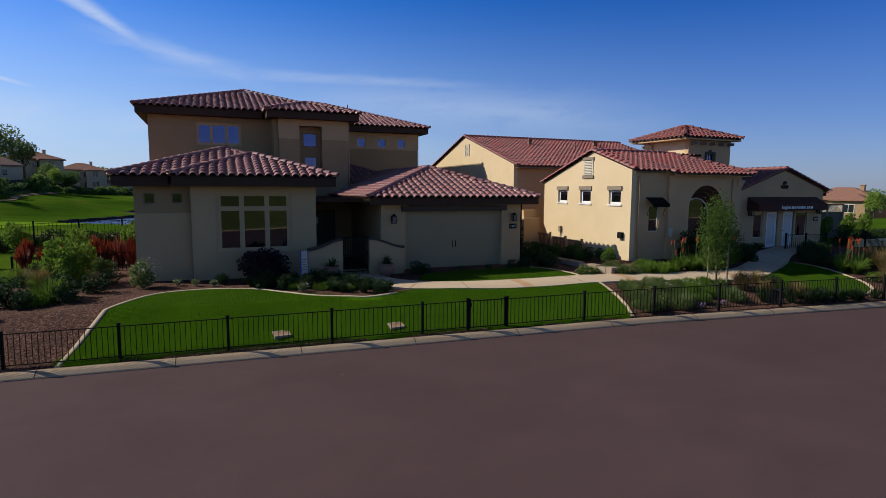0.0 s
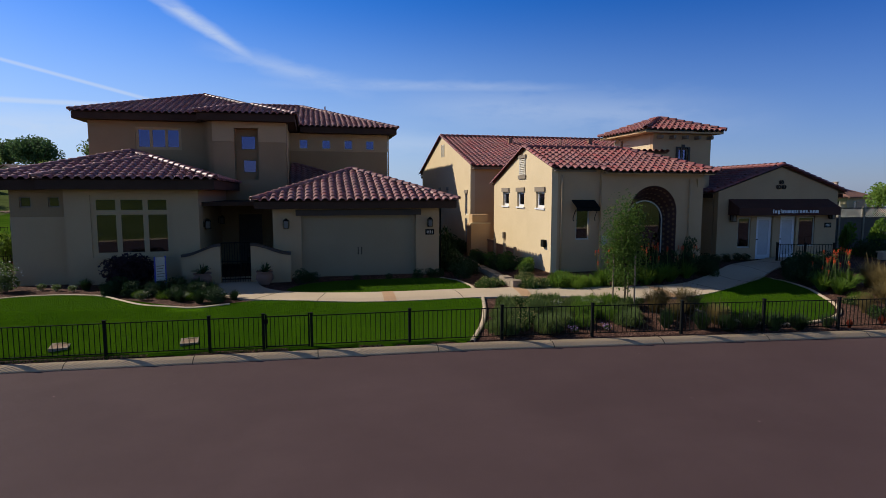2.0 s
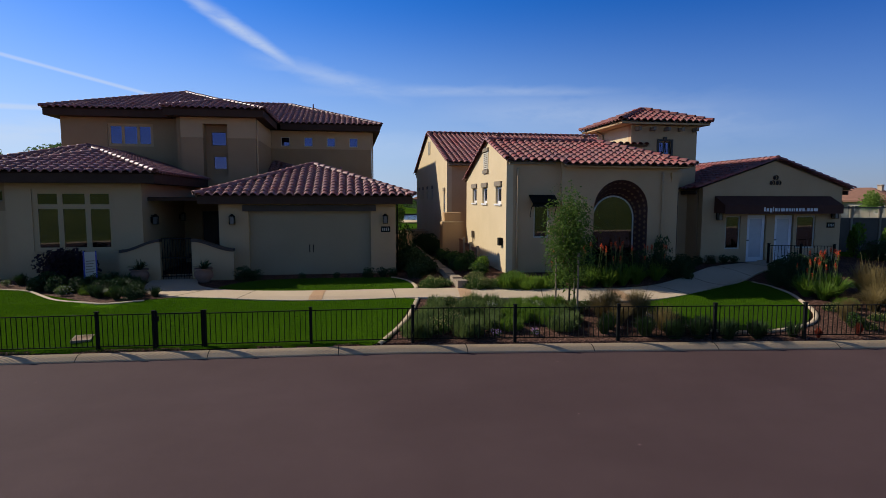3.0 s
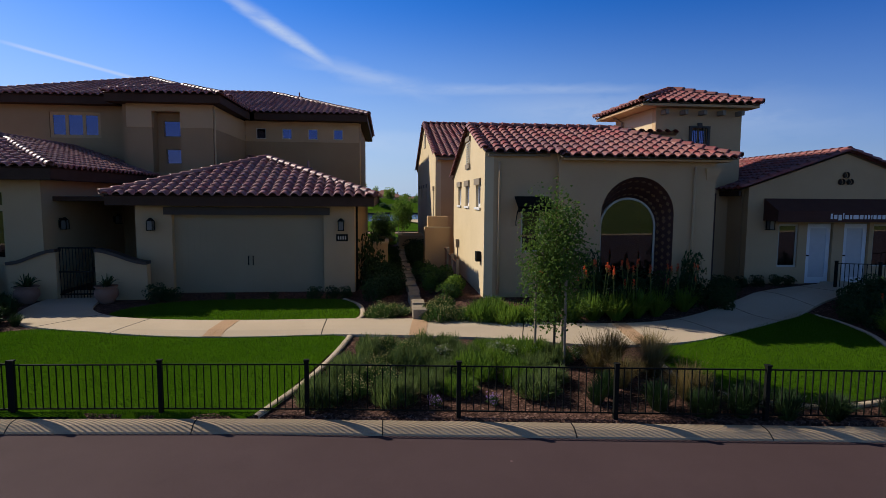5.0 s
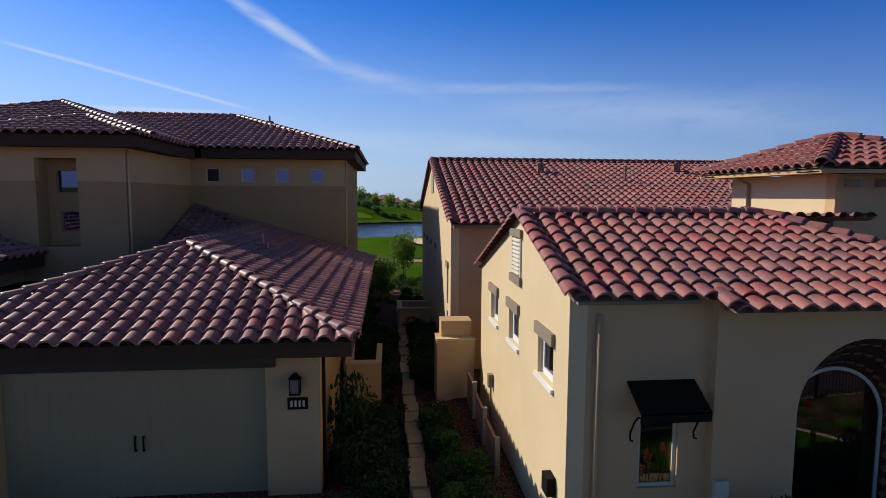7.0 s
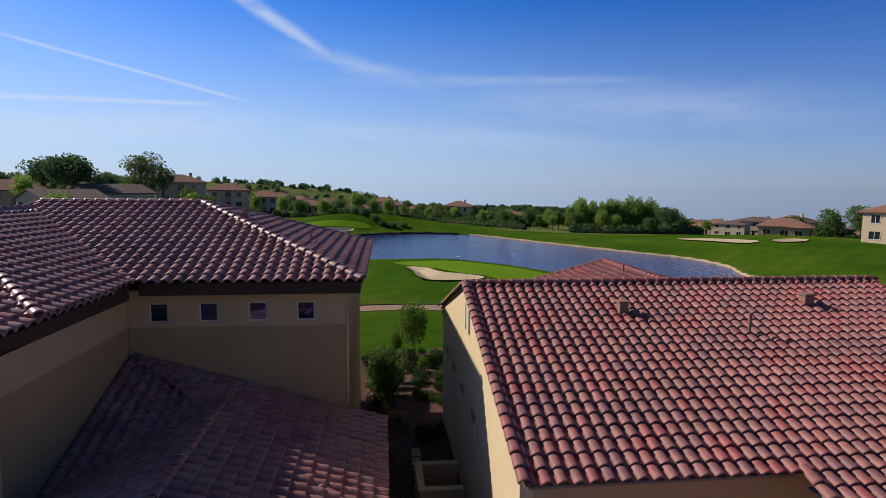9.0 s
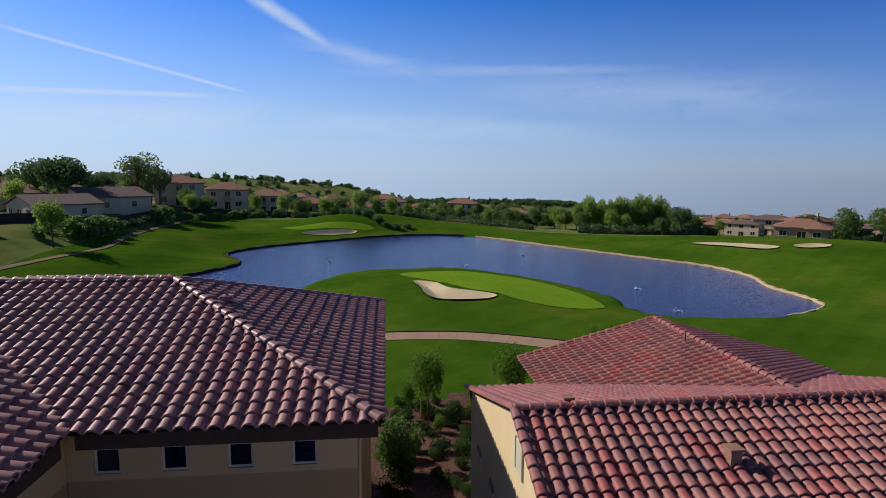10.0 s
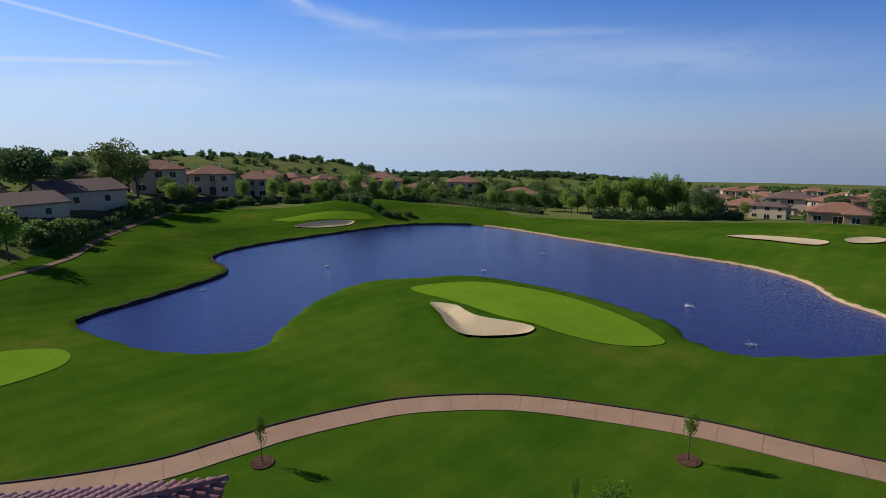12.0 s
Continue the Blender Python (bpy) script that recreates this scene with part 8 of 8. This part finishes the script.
# ---- far trees ----
rng_t = random.Random(31)
for x, y, kind, s, st in ((-45.8, 93.5, "pale_tree", 1.25, 1.15), (-64, 133, "oak", 1.02, 1.0), (-57, 152, "open_oak", 1.2, 1.0), (-51, 150, "open_oak", 0.95, 1.05), (-76, 143, "oak", 0.95, 1.0), (-76, 118, "round_tree", 1.3, 1.2), (-70, 125, "pale_tree", 1.2, 1.1),
                          (-62, 160, "round_tree", 1.4, 1.0), (-45.5, 157, "pale_tree", 1.15, 1.0), (-43, 160, "round_tree", 1.0, 1.0), (-48, 161, "round_tree", 1.1, 1.0), (-34.4, 180, "pale_tree", 1.2, 1.15), (-28, 190, "pale_tree", 1.2, 1.2),
                          (-22, 192, "round_tree", 1.1, 1.0), (-15, 196, "pale_tree", 1.3, 1.1), (-9, 197, "round_tree", 1.2, 1.0), (-3, 198, "pale_tree", 1.5, 1.3), (3, 197, "poplar", 0.9, 1.0), (8, 199, "pale_tree", 1.3, 1.2),
                          (14, 204, "pale_tree", 1.1, 1.0), (28, 206, "round_tree", 1.0, 1.0), (33, 205, "pale_tree", 1.1, 1.0), (44, 170, "round_tree", 0.95, 1.0), (40, 186, "pale_tree", 1.0, 1.0), (48, 180, "pale_tree", 1.1, 1.0),
                          (52, 168, "round_tree", 1.0, 1.0), (57, 160, "pale_tree", 0.9, 1.0), (63, 158, "round_tree", 0.9, 1.0), (82, 138, "oak", 0.62, 1.0), (76, 136, "round_tree", 0.75, 1.0), (88, 142, "round_tree", 1.0, 0.9), (94, 140, "pale_tree", 0.8, 1.0),
                          (119, 140, "oak", 0.6, 0.9), (126, 134, "round_tree", 1.3, 1.1), (133, 130, "oak", 0.6, 1.0), (138, 127, "round_tree", 1.2, 1.0), (145, 122, "oak", 0.6, 1.0), (152, 116, "round_tree", 1.3, 1.0), (160, 112, "pale_tree", 1.1, 1.0)):
    plant(kind, x, y, s, None, None, st)
for k in range(11):
    plant("poplar", 66 + k * 2.4 + rng_t.uniform(-0.8, 0.8), 160 + k * 0.6 + rng_t.uniform(-3, 3), rng_t.uniform(0.95, 1.25))
for k in range(9):
    plant(rng_t.choice(("round_tree", "pale_tree")), 58 + k * 2.0 + rng_t.uniform(-1, 1), 163 - k * 1.6 + rng_t.uniform(-2, 4), rng_t.uniform(0.8, 1.3))
for x, y, s in ((-47, 101, 1.5), (-46.4, 104, 1.6), (-45.6, 107.7, 1.7), (-48, 105, 1.5), (-45.5, 112, 1.4), (-47.4, 111, 1.3), (-46.5, 117, 1.1), (-44.8, 135, 1.9), (-46, 138, 1.4), (-47, 130, 1.1), (-46.4, 124, 1.1), (-46.8, 120, 1.0), (-50, 97, 1.0), (-52, 102, 1.0), (-47.5, 143, 1.3), (-46, 147, 1.2)):
    plant(rng_t.choice(("far_bush", "far_green")), x, y, s)
for x, y, s in ((-4, 162, 1.2), (-2, 159, 1.4), (1, 156, 1.3), (4, 153, 1.0), (6, 150.5, 0.9), (9, 150, 1.0), (12, 151, 0.8), (-6, 165, 1.1), (-1, 164, 1.3), (-26, 182, 1.0), (-20, 186, 1.1), (-14, 189, 1.0), (-8, 191, 1.1), (-2, 193, 1.0), (4, 195, 1.0)):
    plant("far_bush", x, y, s)
for k in range(34):
    t = k / 33
    x, y = -49 + 31 * t + rng_t.uniform(-2, 2), 142 + 53 * t + rng_t.uniform(-2, 2)
    plant(rng_t.choice(("far_bush", "far_green", "far_green")), x, y, rng_t.uniform(0.6, 1.2))
for k in range(70):
    a, r = radians(rng_t.uniform(20, 62)), rng_t.uniform(175, 330)
    plant(rng_t.choice(("round_tree", "pale_tree", "round_tree", "far_oak")), 5 + r * math.sin(a), 8 + r * math.cos(a), rng_t.uniform(0.55, 0.95))
for k in range(46):
    plant(rng_t.choice(("round_tree", "pale_tree", "round_tree")), rng_t.uniform(-130, 50), rng_t.uniform(206, 270), rng_t.uniform(0.6, 1.2))
for x, y, s in ((88, 70, 1.1), (90, 58, 1.0), (94, 52, 1.2), (92, 78, 1.1), (96, 36, 1.0), (99, 96, 1.1), (-60, 78, 1.1), (-63, 70, 1.0), (-56, 84, 1.0)):
    plant(rng_t.choice(("round_tree", "pale_tree")), x, y, s)
# undergrowth among the far gardens
for k in range(70):
    plant(rng_t.choice(("round_tree", "pale_tree", "round_tree", "far_green")), rng_t.uniform(-60, 75), rng_t.uniform(204, 262), rng_t.uniform(0.6, 1.1))
for k in range(40):
    plant(rng_t.choice(("round_tree", "pale_tree", "oak")), rng_t.uniform(-110, -58), rng_t.uniform(125, 205), rng_t.uniform(0.5, 0.8))
for k in range(60):
    a, r = radians(rng_t.uniform(24, 60)), rng_t.uniform(158, 240)
    plant(rng_t.choice(("far_bush", "far_green", "far_green")), 5 + r * math.sin(a), 8 + r * math.cos(a), rng_t.uniform(0.9, 2.0))
for k in range(26):
    plant(rng_t.choice(("far_bush", "far_green")), 112 + k * 2.2, 140 - k * 1.25 + rng_t.uniform(-2, 4), rng_t.uniform(0.8, 1.6))
for k in range(44):
    t = k / 43
    plant(rng_t.choice(("far_green", "far_green", "far_bush")), -16 + 76 * t, 197 + 8 * math.sin(t * 3) - 38 * max(0, t - 0.55) + rng_t.uniform(-4, 6), rng_t.uniform(1.0, 2.0))
for k in range(16):
    plant("poplar", 64 + k * 1.7, 163 + rng_t.uniform(-3, 5), rng_t.uniform(0.8, 1.15))


def woods(name, label, spots, mat, size, leaves):
    """Far woodland: many crowns, too many to count."""
    rng = random.Random(len(spots))
    zs = gz([p[0] for p in spots], [p[1] for p in spots])
    rows = []
    for (x, y, s), z in zip(spots, zs):
        for px, py, pz in ball_points(rng, leaves, 3.0 * s, 3.0 * s, 2.6 * s, 1.6 * s, 0.5, 5):
            rows.append(((x + px, y + py, z + max(0.05, pz)), rng.uniform(0.7, 1.3) * size, 0.8))
    ob = leaf_sheet(name, mat, rows)
    tagged(ob, label, "woods", kind="stuff")


rng_w = random.Random(8)
spots = []
for k in range(420):                      # oaks on the near hill, thicker towards the crest
    x, y = rng_w.uniform(-190, 30), rng_w.uniform(270, 372)
    if rng_w.random() < 0.35 + 0.5 * (y > 330):
        spots.append((x, y, rng_w.uniform(0.45, 0.95)))
woods("hill_oaks", "scattered dark oaks over a grassy hill", spots, FAR_DARK, 0.9, 60)
spots = [(rng_w.uniform(20, 250), rng_w.gauss(462, 16), rng_w.uniform(0.45, 0.95)) for k in range(560)]
woods("far_woods", "dark wooded ridge on the skyline", spots, FAR_DARK, 1.3, 60)
spots = [(rng_w.uniform(60, 330), rng_w.uniform(190, 420), rng_w.uniform(0.45, 0.95)) for k in range(320)]
woods("garden_woods", "garden trees among far roofs", spots, FAR_LEAF, 0.9, 45)

# ---- single roof tiles, ridge tiles and walkway bricks ----
BASE_W, TC, TL = 0.335, 0.36, 0.415       # tile width, course, length
PROFILE = [(0.0, 0.012), (0.028, 0.062), (0.078, 0.098), (0.13, 0.106), (0.182, 0.098), (0.232, 0.060), (0.26, 0.011), (0.335, 0.012)]


def tile_arrays():
    """Vertices (u, v, h) and faces of one barrel tile; v runs up the slope."""
    lo = [(u, -0.01, h + 0.048) for u, h in PROFILE]
    mid = [(u, 0.03, h + 0.047) for u, h in PROFILE]
    hi = [(u, TL, h - 0.004) for u, h in PROFILE]
    und = [(u, 0.0, h + 0.012) for u, h in PROFILE]
    n = len(PROFILE)
    faces = []
    for r in (0, 1):
        faces += [(r * n + k, r * n + k + 1, (r + 1) * n + k + 1, (r + 1) * n + k) for k in range(n - 1)]
    faces += [(3 * n + k, 3 * n + k + 1, k + 1, k) for k in range(n - 1)]
    return np.array(lo + mid + hi + und), np.array(faces)


TILE_V, TF = tile_arrays()


def tile_mesh(name, mat, TV):
    me = bpy.data.meshes.new(name)
    me.from_pydata(TV.tolist(), [], TF.tolist())
    me.polygons.foreach_set("use_smooth", [True] * len(me.polygons))
    me.materials.append(mat)
    return me


def span_at(poly, v):
    """The range of u in a convex outline at height v."""
    us = []
    for (u0, v0), (u1, v1) in zip(poly, poly[1:] + poly[:1]):
        if (v0 - v) * (v1 - v) <= 0 and v0 != v1:
            us.append(u0 + (u1 - u0) * (v - v0) / (v1 - v0))
        elif v0 == v1 == v:
            us += [u0, u1]
    return (min(us), max(us)) if len(us) > 1 else None


def lay_tiles(jobs, single, near, wide):
    """Tiles of a roof: those that near() picks are objects of their own, the rest is one mesh."""
    roof, mat = jobs[0][0], jobs[0][1]
    TV, TW = TILE_V * np.array([wide / BASE_W, 1, wide / BASE_W]), wide
    one = tile_mesh("roof_tile", mat, TV)
    verts, faces, count, singles = [], [], 0, 0
    rng = random.Random(7)
    for _, _, f in jobs:
        p = [Vector(q) for q in f]
        u = (p[1] - p[0]).normalized()
        nrm = u.cross(p[-1] - p[0]).normalized()
        v = nrm.cross(u)
        if v.z < 0:
            v = -v
            nrm = -nrm
        poly = [((q - p[0]).dot(u), (q - p[0]).dot(v)) for q in p]
        top = max(q[1] for q in poly)
        flip = u.cross(v).z < 0
        j = 0
        while j * TC < top - 0.08:
            v0 = j * TC - 0.05
            vm = min(max(v0 + 0.2, 0.001), top - 0.001)
            s = span_at(poly, vm)
            j += 1
            if not s or s[1] - s[0] < 0.12:
                continue
            k0, k1 = int(math.floor(s[0] / TW)), int(math.ceil(s[1] / TW))
            for k in range(k0, k1):
                a = k * TW
                if a + TW < s[0] + 0.05 or a > s[1] - 0.05:
                    continue
                jit = rng.uniform(-0.012, 0.012)
                lift = rng.uniform(0, 0.008)
                loc = TV + np.array([a, v0 + jit, lift])
                vv = np.clip(loc[:, 1], 0.001, top - 0.001)
                inner = True
                lo_hi = [span_at(poly, float(x)) for x in (vv.min(), vv.max())]
                lo = np.interp(vv, [vv.min(), vv.max()], [lo_hi[0][0], lo_hi[1][0]])
                hi = np.interp(vv, [vv.min(), vv.max()], [lo_hi[0][1], lo_hi[1][1]])
                if (loc[:, 0] < lo - 1e-4).any() or (loc[:, 0] > hi + 1e-4).any():
                    inner = False
                c = p[0] + u * (a + TW / 2) + v * (v0 + 0.2)
                if inner and singles < single and near(c):
                    ob = new("roof_tile", one)
                    o = p[0] + u * a + v * (v0 + jit) + nrm * lift
                    ob.parent = roof
                    ob.matrix_local = Matrix(((u.x, v.x, nrm.x, o.x), (u.y, v.y, nrm.y, o.y), (u.z, v.z, nrm.z, o.z), (0, 0, 0, 1)))
                    singles += 1
                    continue
                loc[:, 0] = np.clip(loc[:, 0], lo, np.maximum(hi, lo + 0.01))
                w = np.array(p[0]) + loc[:, :1] * np.array(u) + loc[:, 1:2] * np.array(v) + loc[:, 2:] * np.array(nrm)
                verts.append(w)
                faces.append(TF + count)
                count += len(TV)
    me = bpy.data.meshes.new("tile_field")
    me.from_pydata(np.concatenate(verts).tolist(), [], np.concatenate(faces).tolist())
    me.polygons.foreach_set("use_smooth", [True] * len(me.polygons))
    me.materials.append(mat)
    ob = new("tile_field", me)
    ob.parent = roof
    tagged(ob, kind="stuff")


def cap_mesh(mat):
    """One round ridge tile, 0.42 long, along its own y."""
    bm = bmesh.new()
    rows = []
    for y, r, h in ((-0.03, 0.128, 0.045), (0.02, 0.130, 0.042), (0.42, 0.105, 0.015), (-0.03, 0.105, 0.045)):
        rows.append([bm.verts.new((r * math.cos(math.pi * k / 8), y, r * 0.85 * math.sin(math.pi * k / 8) + h)) for k in range(9)])
    for a, b in ((0, 1), (1, 2), (3, 0)):
        for k in range(8):
            bm.faces.new((rows[a][k], rows[b][k], rows[b][k + 1], rows[a][k + 1]))
    bmesh.ops.recalc_face_normals(bm, faces=bm.faces)
    return mesh_of("ridge_tile", bm, mat, True)


CAPS = {}


def lay_caps():
    for roof, mat, a, b in CAP_JOBS:
        one = CAPS.setdefault(mat.name, cap_mesh(mat))
        a, b = Vector(a), Vector(b)
        if b.z < a.z:
            a, b = b, a
        d = b - a
        n = max(1, round(d.length / 0.36))
        y = d.normalized()
        x = y.cross(Vector((0, 0, 1))).normalized()
        z = x.cross(y)
        for k in range(n):
            o = a + d * (k / n) + z * 0.045
            ob = new("ridge_tile", one)
            ob.parent = roof
            ob.matrix_local = Matrix(((x.x, y.x, z.x, o.x), (x.y, y.y, z.y, o.y), (x.z, y.z, z.z, o.z), (0, 0, 0, 1)))


lay_tiles([j for j in ROOF_JOBS if j[0] == r1], 300, lambda c: c.y < 3.2 and c.x > -2, 0.33)
lay_tiles([j for j in ROOF_JOBS if j[0] == r2], 300, lambda c: c.y < 0 and c.x < 15, 0.295)
lay_caps()

brick_me = mesh_of("brick", boxes((-0.5, -0.5, -0.05, 0.5, 0.5, 0.0)), BRICK)
for p, side, way, lx, ly in BRICK_AT:
    ob = new("brick", brick_me)
    ob.parent = walkway
    up = side.cross(way).normalized()
    if up.z < 0:
        side, up = -side, -up
    turn = Matrix((side, up.cross(side), up)).transposed()
    ob.matrix_local = Matrix.LocRotScale(p + up * 0.006, turn.to_quaternion(), (lx * 0.985, ly * 0.985, 1))
